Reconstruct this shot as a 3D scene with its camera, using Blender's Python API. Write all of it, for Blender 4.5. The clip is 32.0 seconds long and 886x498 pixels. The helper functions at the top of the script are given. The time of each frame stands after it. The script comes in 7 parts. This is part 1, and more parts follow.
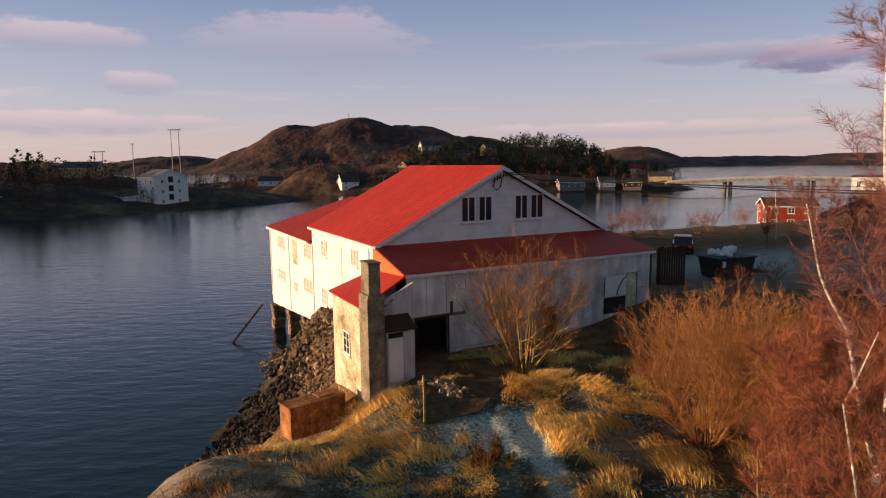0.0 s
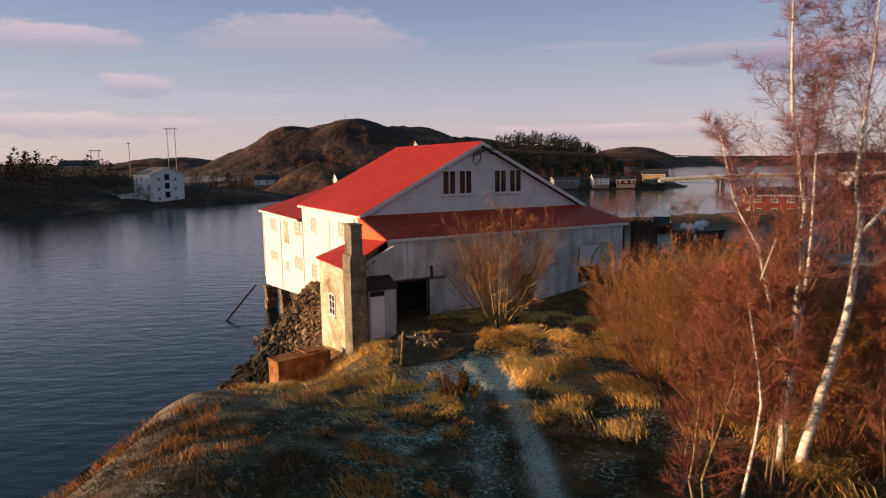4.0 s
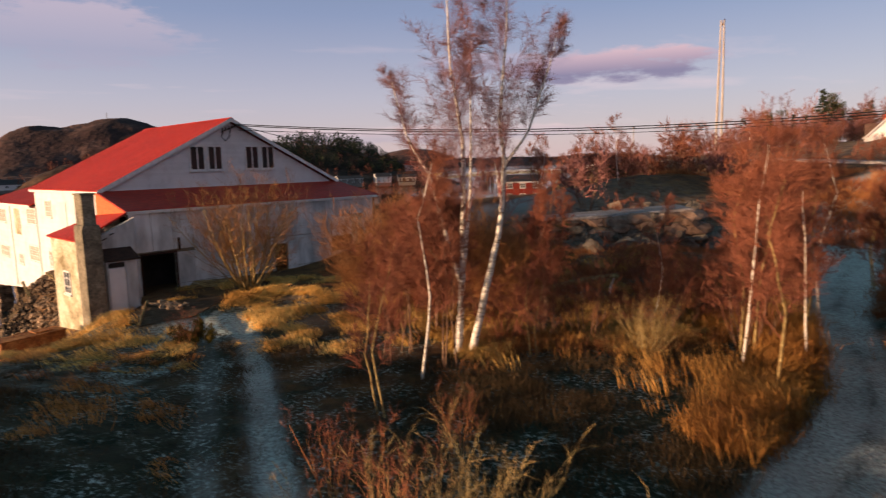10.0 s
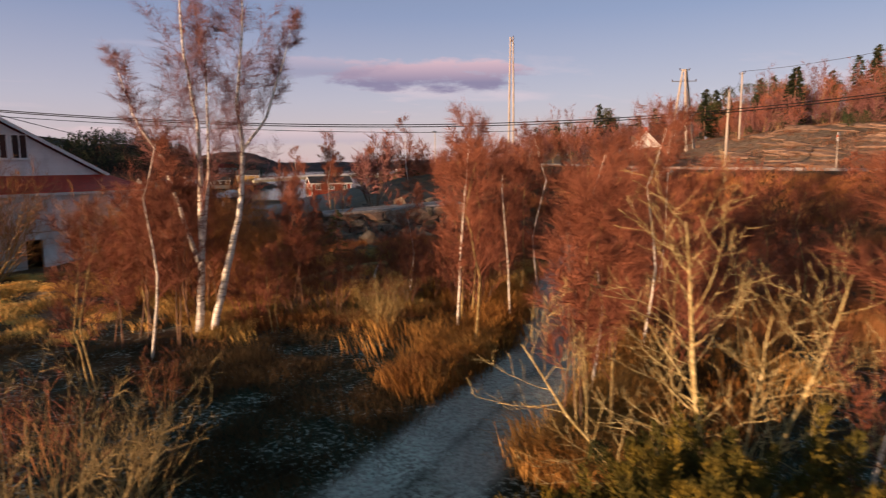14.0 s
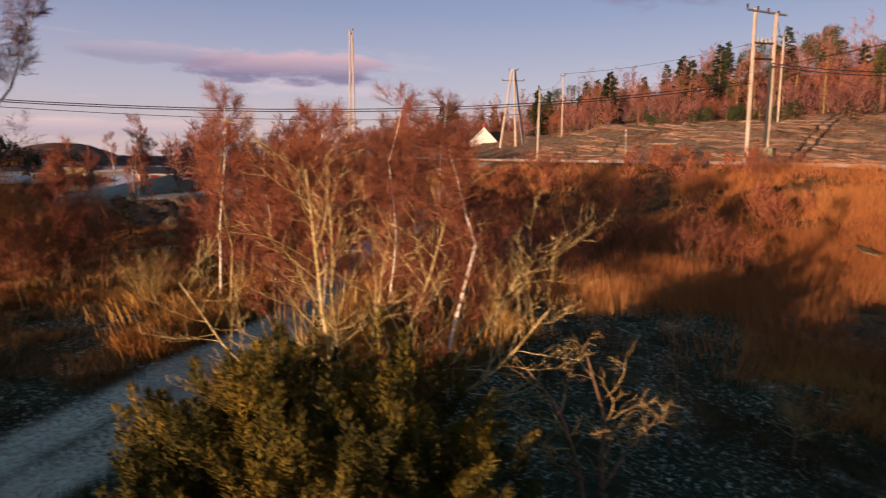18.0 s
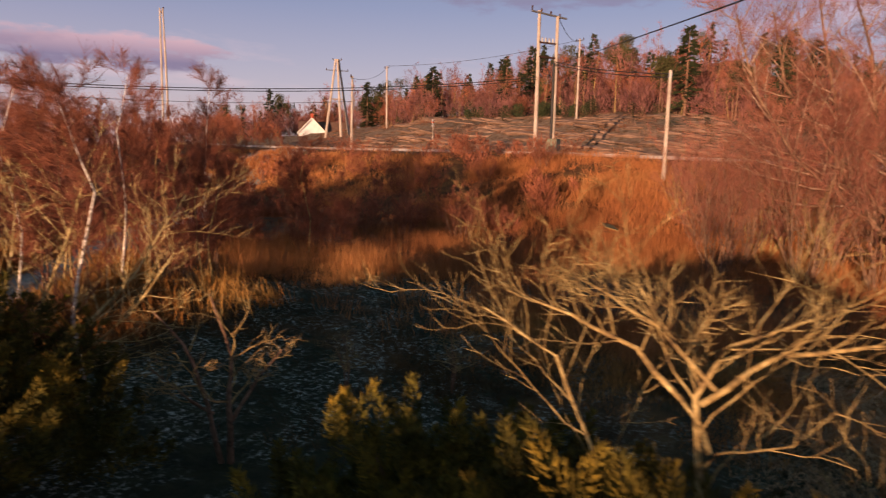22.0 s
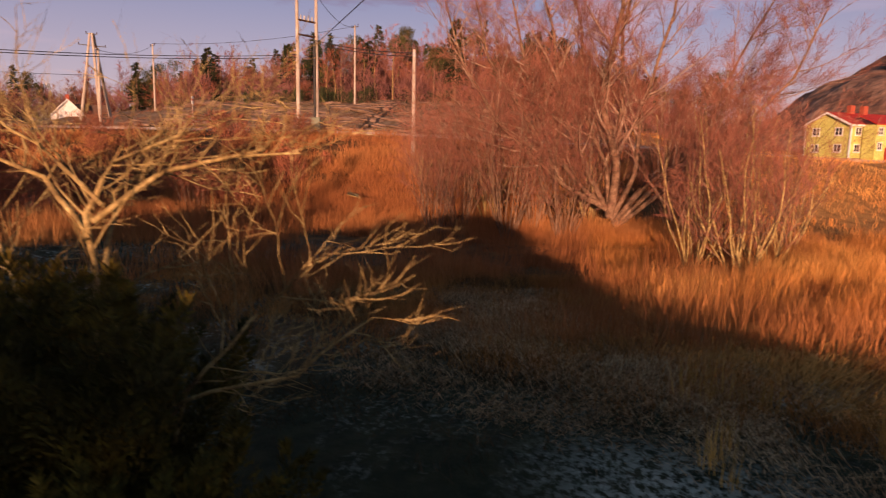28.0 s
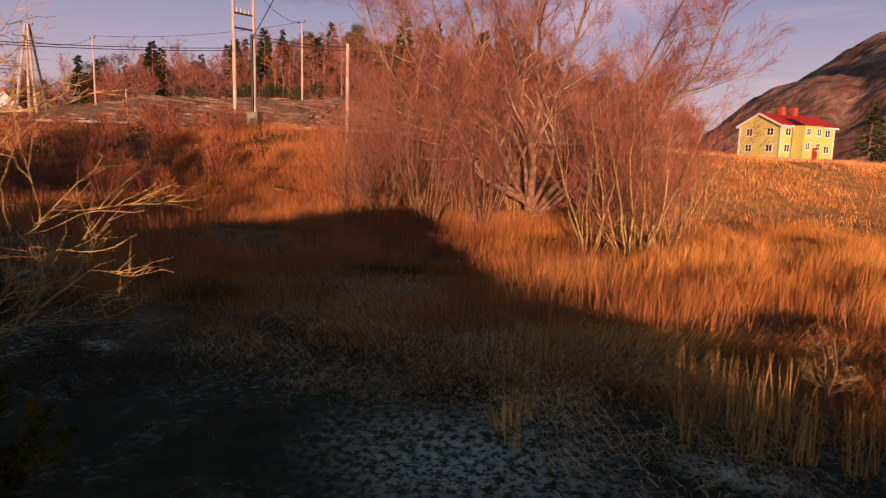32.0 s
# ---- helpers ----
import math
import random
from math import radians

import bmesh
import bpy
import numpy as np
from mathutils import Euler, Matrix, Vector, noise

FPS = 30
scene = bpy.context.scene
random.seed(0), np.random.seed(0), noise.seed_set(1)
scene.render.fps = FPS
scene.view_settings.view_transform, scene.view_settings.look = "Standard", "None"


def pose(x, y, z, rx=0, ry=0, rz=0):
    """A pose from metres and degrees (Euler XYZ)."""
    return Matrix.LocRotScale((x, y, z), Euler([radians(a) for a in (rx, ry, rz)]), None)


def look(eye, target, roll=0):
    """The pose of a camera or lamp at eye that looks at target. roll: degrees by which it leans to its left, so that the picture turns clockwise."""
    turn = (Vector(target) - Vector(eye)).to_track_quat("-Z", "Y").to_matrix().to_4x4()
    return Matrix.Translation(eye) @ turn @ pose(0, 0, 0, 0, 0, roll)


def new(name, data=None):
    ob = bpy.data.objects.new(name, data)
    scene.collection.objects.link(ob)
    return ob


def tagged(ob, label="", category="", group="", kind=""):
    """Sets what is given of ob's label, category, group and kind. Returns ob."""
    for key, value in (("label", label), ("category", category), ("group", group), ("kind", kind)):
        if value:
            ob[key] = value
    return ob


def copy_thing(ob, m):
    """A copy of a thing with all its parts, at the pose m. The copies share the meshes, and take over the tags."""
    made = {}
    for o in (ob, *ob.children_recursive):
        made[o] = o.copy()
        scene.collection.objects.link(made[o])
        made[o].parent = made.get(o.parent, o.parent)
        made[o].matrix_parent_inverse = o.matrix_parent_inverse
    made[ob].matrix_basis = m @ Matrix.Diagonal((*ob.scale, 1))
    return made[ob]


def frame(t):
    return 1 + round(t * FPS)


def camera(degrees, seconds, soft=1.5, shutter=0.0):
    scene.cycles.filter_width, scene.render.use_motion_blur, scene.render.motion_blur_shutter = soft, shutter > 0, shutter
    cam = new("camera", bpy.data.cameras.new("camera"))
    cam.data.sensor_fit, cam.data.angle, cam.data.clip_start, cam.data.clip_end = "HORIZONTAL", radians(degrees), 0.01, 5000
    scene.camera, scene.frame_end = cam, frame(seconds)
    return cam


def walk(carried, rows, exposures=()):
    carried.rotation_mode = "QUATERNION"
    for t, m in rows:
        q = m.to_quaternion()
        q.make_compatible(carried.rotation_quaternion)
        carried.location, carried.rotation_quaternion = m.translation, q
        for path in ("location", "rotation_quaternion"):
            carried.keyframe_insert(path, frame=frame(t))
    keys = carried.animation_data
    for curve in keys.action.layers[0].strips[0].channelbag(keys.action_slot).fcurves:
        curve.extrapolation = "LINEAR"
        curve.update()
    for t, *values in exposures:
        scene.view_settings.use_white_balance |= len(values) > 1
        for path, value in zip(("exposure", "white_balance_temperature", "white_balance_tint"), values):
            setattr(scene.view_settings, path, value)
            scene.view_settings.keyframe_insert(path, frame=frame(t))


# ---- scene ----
cam = camera(70.1, 32.0, soft=1.2, shutter=1.0)
METRES, EYE, TILT, LEAN, TURN = 25.0, 14.0, 0.0, 0.0, 0.0
ROWS = [
    (0.0, 0.0, 0.0, 0.0, -0.08, -7.76, 0.62),
    (0.5, 0.004, -0.0117, -0.0081, -0.06, -7.75, 0.62),
    (1.0, 0.009, -0.0227, -0.0167, -0.05, -7.78, 0.64),
    (1.5, 0.0132, -0.0336, -0.0248, -0.02, -7.79, 0.63),
    (2.0, 0.0181, -0.0447, -0.0337, 0.07, -7.77, 0.62),
    (2.5, 0.0228, -0.0556, -0.0416, 0.2, -7.74, 0.62),
    (4.5, 0.0427, -0.1011, -0.0736, -0.99, -7.59, 0.92),
    (5.0, 0.0486, -0.1132, -0.0809, -1.96, -7.56, 0.99),
    (5.5, 0.0535, -0.124, -0.0877, -3.14, -7.64, 1.01),
    (6.0, 0.0594, -0.1355, -0.0946, -4.61, -7.62, 1.03),
    (6.5, 0.0653, -0.145, -0.1009, -6.1, -7.67, 1.11),
    (7.0, 0.0719, -0.1546, -0.1076, -7.89, -7.72, 1.23),
    (7.5, 0.0777, -0.1647, -0.1129, -9.59, -7.73, 1.16),
    (8.0, 0.085, -0.1747, -0.1188, -11.43, -7.72, 1.14),
    (8.5, 0.092, -0.1842, -0.1238, -13.14, -7.76, 1.24),
    (9.0, 0.1006, -0.1935, -0.1292, -15.09, -7.72, 1.28),
    (9.5, 0.1085, -0.2033, -0.1343, -17.03, -7.68, 1.4),
    (10.0, 0.1176, -0.2149, -0.1399, -19.22, -7.75, 1.4),
    (10.5, 0.1278, -0.2247, -0.1438, -21.17, -7.89, 1.38),
    (11.0, 0.1387, -0.2365, -0.1481, -23.25, -7.89, 1.26),
    (11.5, 0.1489, -0.2471, -0.1521, -25.22, -7.8, 1.11),
    (12.0, 0.1602, -0.2605, -0.1559, -27.32, -7.78, 0.89),
    (12.5, 0.1689, -0.2729, -0.1602, -29.35, -7.69, 0.65),
    (13.0, 0.1803, -0.2893, -0.1621, -31.28, -7.81, 0.74),
    (13.5, 0.1889, -0.3047, -0.1658, -33.02, -7.59, 0.59),
    (14.0, 0.1979, -0.3221, -0.1694, -34.83, -7.5, 0.48),
    (14.5, 0.2056, -0.3386, -0.1723, -36.4, -7.5, 0.36),
    (16.5, 0.2412, -0.4113, -0.1867, -42.11, -7.68, 0.05),
    (17.0, 0.2491, -0.4309, -0.19, -43.74, -7.71, -0.03),
    (17.5, 0.2568, -0.4483, -0.1932, -45.36, -7.74, -0.13),
    (18.0, 0.2651, -0.4675, -0.197, -47.19, -7.86, -0.2),
    (18.5, 0.2728, -0.4844, -0.2002, -48.95, -8.0, -0.31),
    (19.0, 0.2813, -0.5025, -0.204, -50.9, -8.06, -0.42),
    (19.5, 0.2891, -0.5193, -0.2068, -52.7, -8.17, -0.59),
    (20.0, 0.2973, -0.5377, -0.2108, -54.57, -8.18, -0.67),
    (20.5, 0.3039, -0.5553, -0.2135, -56.12, -8.22, -0.86),
    (21.0, 0.3111, -0.5731, -0.2172, -57.75, -8.17, -1.03),
    (21.5, 0.3184, -0.5898, -0.221, -59.3, -8.17, -0.88),
    (22.0, 0.3249, -0.6077, -0.2242, -60.88, -8.19, -1.05),
    (22.5, 0.3299, -0.6232, -0.2277, -62.19, -8.06, -1.41),
    (23.0, 0.3339, -0.6379, -0.2321, -63.58, -7.89, -1.22),
    (23.5, 0.3365, -0.6502, -0.2361, -64.89, -7.95, -0.76),
    (24.0, 0.3394, -0.663, -0.241, -66.39, -8.08, -0.62),
    (24.5, 0.3411, -0.675, -0.2455, -67.8, -8.17, -0.4),
    (25.0, 0.3429, -0.6884, -0.2504, -69.6, -8.33, -0.55),
    (25.5, 0.3447, -0.7008, -0.2549, -71.25, -8.43, -0.72),
    (26.0, 0.3461, -0.7151, -0.26, -73.03, -8.38, -0.9),
    (26.5, 0.3466, -0.7276, -0.2643, -74.52, -8.4, -0.99),
    (28.5, 0.353, -0.7746, -0.2889, -79.18, -8.24, -1.16),
    (29.0, 0.3541, -0.7873, -0.2943, -79.98, -8.2, -1.2),
    (29.5, 0.3546, -0.7988, -0.2973, -80.35, -8.16, -1.36),
    (30.0, 0.3555, -0.8108, -0.2991, -80.52, -8.12, -1.41),
    (30.5, 0.3554, -0.8219, -0.2989, -80.63, -8.07, -1.53),
    (31.0, 0.356, -0.8322, -0.2983, -80.93, -8.06, -1.61),
    (31.5, 0.3563, -0.8409, -0.2971, -81.24, -8.14, -1.6),
    (32.0, 0.3572, -0.85, -0.2956, -81.54, -8.21, -1.54),
]
walk(cam, [(t, pose(0, 0, EYE, TILT, LEAN, TURN) @ pose(METRES * x, METRES * y, METRES * z, 90 + pitch, roll, yaw)) for t, x, y, z, yaw, pitch, roll in ROWS], exposures=((0.0, 0.74, 6500, 12), (9.0, 0.79, 6480, 15), (19.0, 0.71, 6700, 22), (25.0, 0.59, 7080, 34), (32.0, 0.54, 7380, 43)))
SEA = -1.5
SUN_AZ, SUN_EL = radians(183), radians(4.2)      # where the sun stands, from +x counter-clockwise

# ---- world and sun ----
world = bpy.data.worlds.new("sky")
scene.world = world
world.use_nodes = True
wt = world.node_tree
wt.nodes.clear()


def wn(kind, **kw):
    n = wt.nodes.new(kind)
    for k, val in kw.items():
        n.inputs[k].default_value = val
    return n


def wmath(op, a, b=None):
    n = wt.nodes.new("ShaderNodeMath")
    n.operation = op
    for i, s in enumerate((a, b)):
        if s is None:
            continue
        if isinstance(s, (int, float)):
            n.inputs[i].default_value = s
        else:
            wt.links.new(s, n.inputs[i])
    return n.outputs[0]


sky = wt.nodes.new("ShaderNodeTexSky")
sky.sky_type, sky.sun_disc = "NISHITA", False
sky.sun_elevation, sky.sun_rotation = SUN_EL, math.pi / 2 - SUN_AZ
sky.air_density, sky.dust_density, sky.ozone_density = 1.0, 0.6, 2.2
coord = wt.nodes.new("ShaderNodeTexCoord")
sep = wt.nodes.new("ShaderNodeSeparateXYZ")
wt.links.new(coord.outputs["Generated"], sep.inputs[0])
# evening colour: pale rose low over the land, lavender blue above
grade = wt.nodes.new("ShaderNodeValToRGB")
ge = grade.color_ramp.elements
ge[0].position, ge[0].color = 0.0, (3.5, 2.75, 2.9, 1)
ge[1].position, ge[1].color = 0.6, (0.34, 0.78, 0.92, 1)
ge.new(0.10).color = (2.6, 2.42, 2.98, 1)
ge.new(0.22).color = (1.38, 1.62, 2.5, 1)
ge.new(0.34).color = (0.88, 1.14, 1.75, 1)
wt.links.new(sep.outputs[2], grade.inputs[0])
tint = wt.nodes.new("ShaderNodeMix")
tint.data_type = "RGBA"
tint.inputs[0].default_value = 0.72
wt.links.new(sky.outputs[0], tint.inputs[6])
wt.links.new(grade.outputs[0], tint.inputs[7])
# thin stretched clouds on a plane high above
over = wmath("MAXIMUM", wmath("ADD", sep.outputs[2], 0.06), 0.02)
flat = wt.nodes.new("ShaderNodeCombineXYZ")
wt.links.new(wmath("DIVIDE", sep.outputs[0], over), flat.inputs[0])
wt.links.new(wmath("MULTIPLY", wmath("DIVIDE", sep.outputs[1], over), 1.6), flat.inputs[1])
cloud = wn("ShaderNodeTexNoise", Scale=0.42, Detail=7.0, Roughness=0.55, Distortion=0.3)
wt.links.new(flat.outputs[0], cloud.inputs["Vector"])
amount = wt.nodes.new("ShaderNodeMapRange")
for k, val in zip((1, 2, 3, 4), (0.57, 0.78, 0.0, 0.55)):
    amount.inputs[k].default_value = val
wt.links.new(cloud.outputs[0], amount.inputs[0])


def bank(az, el, wide, high, seed, strength):
    """One cloud bank as a soft-edged lens at a compass direction; gives its amount."""
    a = wmath("SUBTRACT", wmath("ARCTAN2", sep.outputs[1], sep.outputs[0]), radians(az))
    e = wmath("SUBTRACT", wmath("ARCSINE", sep.outputs[2]), radians(el))
    vec = wt.nodes.new("ShaderNodeCombineXYZ")
    wt.links.new(wmath("MULTIPLY", a, 9.0), vec.inputs[0])
    wt.links.new(wmath("MULTIPLY", e, 30.0), vec.inputs[1])
    vec.inputs[2].default_value = seed
    rough = wn("ShaderNodeTexNoise", Scale=1.6, Detail=5.0, Roughness=0.6)
    wt.links.new(vec.outputs[0], rough.inputs["Vector"])
    d = wmath("ADD", wmath("POWER", wmath("ABSOLUTE", wmath("DIVIDE", a, radians(wide))), 2.4), wmath("POWER", wmath("ABSOLUTE", wmath("DIVIDE", e, radians(high))), 2.0))
    d = wmath("ADD", d, wmath("MULTIPLY", wmath("SUBTRACT", rough.outputs[0], 0.5), 3.4))
    soft = wt.nodes.new("ShaderNodeMapRange")
    soft.interpolation_type = "SMOOTHSTEP"
    for k, val in zip((1, 2, 3, 4), (1.15, 0.25, 0.0, strength)):
        soft.inputs[k].default_value = val
    wt.links.new(d, soft.inputs[0])
    shade = wmath("ADD", wmath("MULTIPLY", wmath("DIVIDE", e, radians(high)), 0.45), 0.45)
    return soft.outputs[0], shade


layer = tint.outputs[2]
puff = wt.nodes.new("ShaderNodeMix")
puff.data_type = "RGBA"
wt.links.new(amount.outputs[0], puff.inputs[0])
wt.links.new(layer, puff.inputs[6])
puff.inputs[7].default_value = (4.2, 3.2, 3.2, 1)
layer = puff.outputs[2]
for az, el, wide, high, seed, strength in ((56.5, 7.9, 9.0, 1.5, 3.0, 0.95), (66.5, 8.6, 7.0, 0.9, 7.0, 0.4), (121, 9.7, 7.0, 1.3, 11.0, 0.5), (120, 3.4, 11.0, 1.0, 15.0, 0.5), (115.0, 6.6, 3.0, 0.9, 19.0, 0.45), (101.0, 10.5, 10.0, 2.6, 31.0, 0.35), (72.0, 2.6, 16.0, 0.8, 23.0, 0.4), (20.0, 14.5, 12.0, 2.2, 27.0, 0.6)):
    mask, shade = bank(az, el, wide, high, seed, strength)
    cols = wt.nodes.new("ShaderNodeValToRGB")
    cols.color_ramp.elements[0].position, cols.color_ramp.elements[0].color = 0.25, (1.2, 1.1, 1.65, 1) if az < 70 else (2.0, 1.8, 2.3, 1)
    cols.color_ramp.elements[1].position, cols.color_ramp.elements[1].color = 0.8, (3.2, 2.3, 2.5, 1) if az < 70 else (4.2, 3.0, 2.95, 1)
    wt.links.new(shade, cols.inputs[0])
    put = wt.nodes.new("ShaderNodeMix")
    put.data_type = "RGBA"
    wt.links.new(mask, put.inputs[0])
    wt.links.new(layer, put.inputs[6])
    wt.links.new(cols.outputs[0], put.inputs[7])
    layer = put.outputs[2]
back = wn("ShaderNodeBackground", Strength=0.128)
wt.links.new(layer, back.inputs[0])
wt.links.new(back.outputs[0], wt.nodes.new("ShaderNodeOutputWorld").inputs[0])

lamp = bpy.data.lights.new("sun", "SUN")
lamp.energy, lamp.angle, lamp.color = 5.0, radians(0.6), (1.0, 0.65, 0.375)
sun = new("sun", lamp)
sun.matrix_world = look((0, 0, 0), (-math.cos(SUN_AZ) * math.cos(SUN_EL), -math.sin(SUN_AZ) * math.cos(SUN_EL), -math.sin(SUN_EL)))


# ---- materials ----
def material(name, stops, scale=4.0, rough=0.8, bump=0.3, detail=6.0, metal=0.0, fine=None, stretch=(1, 1, 1), random=0.0, spec=0.3, bumpscale=None, dist=0.02):
    """Principled surface; stops: colours along a noise ramp; fine: a second, finer scale of mottling; random: brightness by object."""
    m = bpy.data.materials.new(name)
    m.use_nodes = True
    t = m.node_tree
    p = t.nodes["Principled BSDF"]
    p.inputs["Roughness"].default_value, p.inputs["Metallic"].default_value = rough, metal
    p.inputs["Specular IOR Level"].default_value = spec
    co = t.nodes.new("ShaderNodeTexCoord")
    mp = t.nodes.new("ShaderNodeMapping")
    mp.inputs["Scale"].default_value = stretch
    t.links.new(co.outputs["Object"], mp.inputs[0])
    n = t.nodes.new("ShaderNodeTexNoise")
    n.inputs["Scale"].default_value, n.inputs["Detail"].default_value, n.inputs["Roughness"].default_value = scale, detail, 0.62
    t.links.new(mp.outputs[0], n.inputs["Vector"])
    r = t.nodes.new("ShaderNodeValToRGB")
    el = r.color_ramp.elements
    lo, hi = 0.32, 0.68
    el[0].position, el[0].color = lo, (*stops[0], 1)
    el[1].position, el[1].color = hi, (*stops[-1], 1)
    for i, c in enumerate(stops[1:-1], 1):
        e = el.new(lo + (hi - lo) * i / (len(stops) - 1))
        e.color = (*c, 1)
    t.links.new(n.outputs[0], r.inputs[0])
    col = r.outputs[0]
    if fine:
        f = t.nodes.new("ShaderNodeTexNoise")
        f.inputs["Scale"].default_value, f.inputs["Detail"].default_value = fine, 4.0
        t.links.new(mp.outputs[0], f.inputs["Vector"])
        mr = t.nodes.new("ShaderNodeMapRange")
        mr.inputs[1].default_value, mr.inputs[2].default_value, mr.inputs[3].default_value, mr.inputs[4].default_value = 0.3, 0.7, 0.6, 1.25
        t.links.new(f.outputs[0], mr.inputs[0])
        mx = t.nodes.new("ShaderNodeMix")
        mx.data_type, mx.blend_type = "RGBA", "MULTIPLY"
        mx.inputs[0].default_value = 1.0
        t.links.new(col, mx.inputs[6])
        t.links.new(mr.outputs[0], mx.inputs[7])
        col = mx.outputs[2]
    if random:
        for node, out, amp in (("ShaderNodeObjectInfo", "Random", random), ("ShaderNodeNewGeometry", "Random Per Island", random)):
            oi = t.nodes.new(node)
            mr = t.nodes.new("ShaderNodeMapRange")
            mr.inputs[3].default_value, mr.inputs[4].default_value = 1 - amp, 1 + amp
            t.links.new(oi.outputs[out], mr.inputs[0])
            mx = t.nodes.new("ShaderNodeMix")
            mx.data_type, mx.blend_type = "RGBA", "MULTIPLY"
            mx.inputs[0].default_value = 1.0
            t.links.new(col, mx.inputs[6])
            t.links.new(mr.outputs[0], mx.inputs[7])
            col = mx.outputs[2]
    t.links.new(col, p.inputs["Base Color"])
    if bump:
        b = t.nodes.new("ShaderNodeBump")
        b.inputs["Strength"].default_value, b.inputs["Distance"].default_value = bump, dist
        bn = t.nodes.new("ShaderNodeTexNoise")
        bn.inputs["Scale"].default_value, bn.inputs["Detail"].default_value = bumpscale or scale * 3, 8.0
        t.links.new(mp.outputs[0], bn.inputs["Vector"])
        t.links.new(bn.outputs[0], b.inputs["Height"])
        t.links.new(b.outputs[0], p.inputs["Normal"])
    return m


def glassy(name, tintc=(0.02, 0.025, 0.03)):
    m = bpy.data.materials.new(name)
    m.use_nodes = True
    p = m.node_tree.nodes["Principled BSDF"]
    p.inputs["Base Color"].default_value, p.inputs["Roughness"].default_value = (*tintc, 1), 0.06
    return m


WHITE = material("old_white_paint", [(0.58, 0.57, 0.57), (0.68, 0.67, 0.67), (0.72, 0.71, 0.71)], 1.2, 0.75, 0.15, random=0.04)
BOARD = material("weathered_white_board", [(0.46, 0.45, 0.44), (0.60, 0.60, 0.60), (0.66, 0.66, 0.67)], 0.45, 0.85, 0.15, fine=1.6, random=0.07, stretch=(1, 1, 0.4))
TRIM = material("white_trim", [(0.6, 0.59, 0.57), (0.78, 0.77, 0.75)], 5, 0.6, 0.1)
ROOF = material("red_metal_roof", [(0.40, 0.024, 0.012), (0.47, 0.030, 0.015), (0.52, 0.040, 0.018)], 0.5, 0.6, 0.1, fine=9, random=0.03, stretch=(0.3, 1, 0.3))
CHEEK = material("orange_red_boarding", [(0.62, 0.10, 0.025), (0.75, 0.16, 0.04)], 2.0, 0.7, 0.2, fine=9)
CONCRETE = material("old_concrete", [(0.10, 0.085, 0.06), (0.20, 0.17, 0.12), (0.30, 0.26, 0.19)], 1.6, 0.9, 0.6, fine=11, bumpscale=8)
RENDERED = material("stained_render", [(0.22, 0.175, 0.09), (0.50, 0.45, 0.31), (0.70, 0.66, 0.54)], 0.8, 0.9, 0.4, fine=7)
DARKBOARD = material("brown_boarding", [(0.035, 0.018, 0.012), (0.07, 0.03, 0.02)], 3, 0.85, 0.3, fine=15)
# Near-black in place of shade inside openings; also colours plinth, crack and hatches.
DARKFILL = material("dark_inside", [(0.012, 0.011, 0.010), (0.03, 0.027, 0.025)], 2, 0.95, 0.2)
RUST = material("rusty_steel", [(0.14, 0.048, 0.018), (0.32, 0.125, 0.038), (0.50, 0.25, 0.085)], 1.8, 0.85, 0.3, fine=10)
GLASS = glassy("window_glass")
ROCK = material("grey_rock", [(0.05, 0.043, 0.035), (0.14, 0.115, 0.09), (0.25, 0.21, 0.165)], 0.9, 0.9, 0.8, fine=5, bumpscale=3, random=0.15, dist=0.1)
RUBBLE = material("broken_stone", [(0.05, 0.032, 0.020), (0.19, 0.125, 0.075), (0.42, 0.31, 0.20)], 2.2, 0.9, 0.6, fine=8, random=0.35, dist=0.06)
POLE = material("weathered_pole_wood", [(0.30, 0.24, 0.19), (0.45, 0.38, 0.32), (0.56, 0.50, 0.44)], 2.0, 0.85, 0.3, fine=20, stretch=(3, 3, 0.3))
METAL = material("dull_galvanised_steel", [(0.16, 0.16, 0.16), (0.30, 0.30, 0.30)], 5, 0.5, 0.1, metal=0.6)
BLACK = material("black_cable", [(0.012, 0.012, 0.013), (0.02, 0.02, 0.022)], 5, 0.6, 0)
BIRCH = material("white_birch_bark", [(0.14, 0.10, 0.07), (0.62, 0.55, 0.46), (0.80, 0.74, 0.66), (0.82, 0.77, 0.70)], 3.0, 0.8, 0.4, stretch=(1, 1, 3.5), fine=9)
TWIG = material("reddish_brown_twigs", [(0.17, 0.054, 0.031), (0.28, 0.098, 0.053)], 0.5, 0.8, 0, random=0.3)
TWIGP = material("purple_brown_twigs", [(0.17, 0.070, 0.066), (0.29, 0.125, 0.108)], 0.5, 0.8, 0, random=0.3)
OLIVE = material("yellow_brown_twigs", [(0.21, 0.088, 0.030), (0.36, 0.165, 0.056)], 0.5, 0.8, 0, random=0.3)
LICHEN = material("pale_lichen_bark", [(0.10, 0.060, 0.03), (0.32, 0.22, 0.085), (0.52, 0.40, 0.18)], 5.0, 0.9, 0.4, fine=18)
WILLOW = material("willow_bark", [(0.09, 0.048, 0.030), (0.20, 0.115, 0.072), (0.33, 0.21, 0.14)], 3.0, 0.9, 0.4, fine=14)
JUNIPER = material("juniper_needles", [(0.018, 0.023, 0.005), (0.088, 0.075, 0.010), (0.27, 0.178, 0.018)], 1.1, 0.85, 0, fine=9, random=0.3)
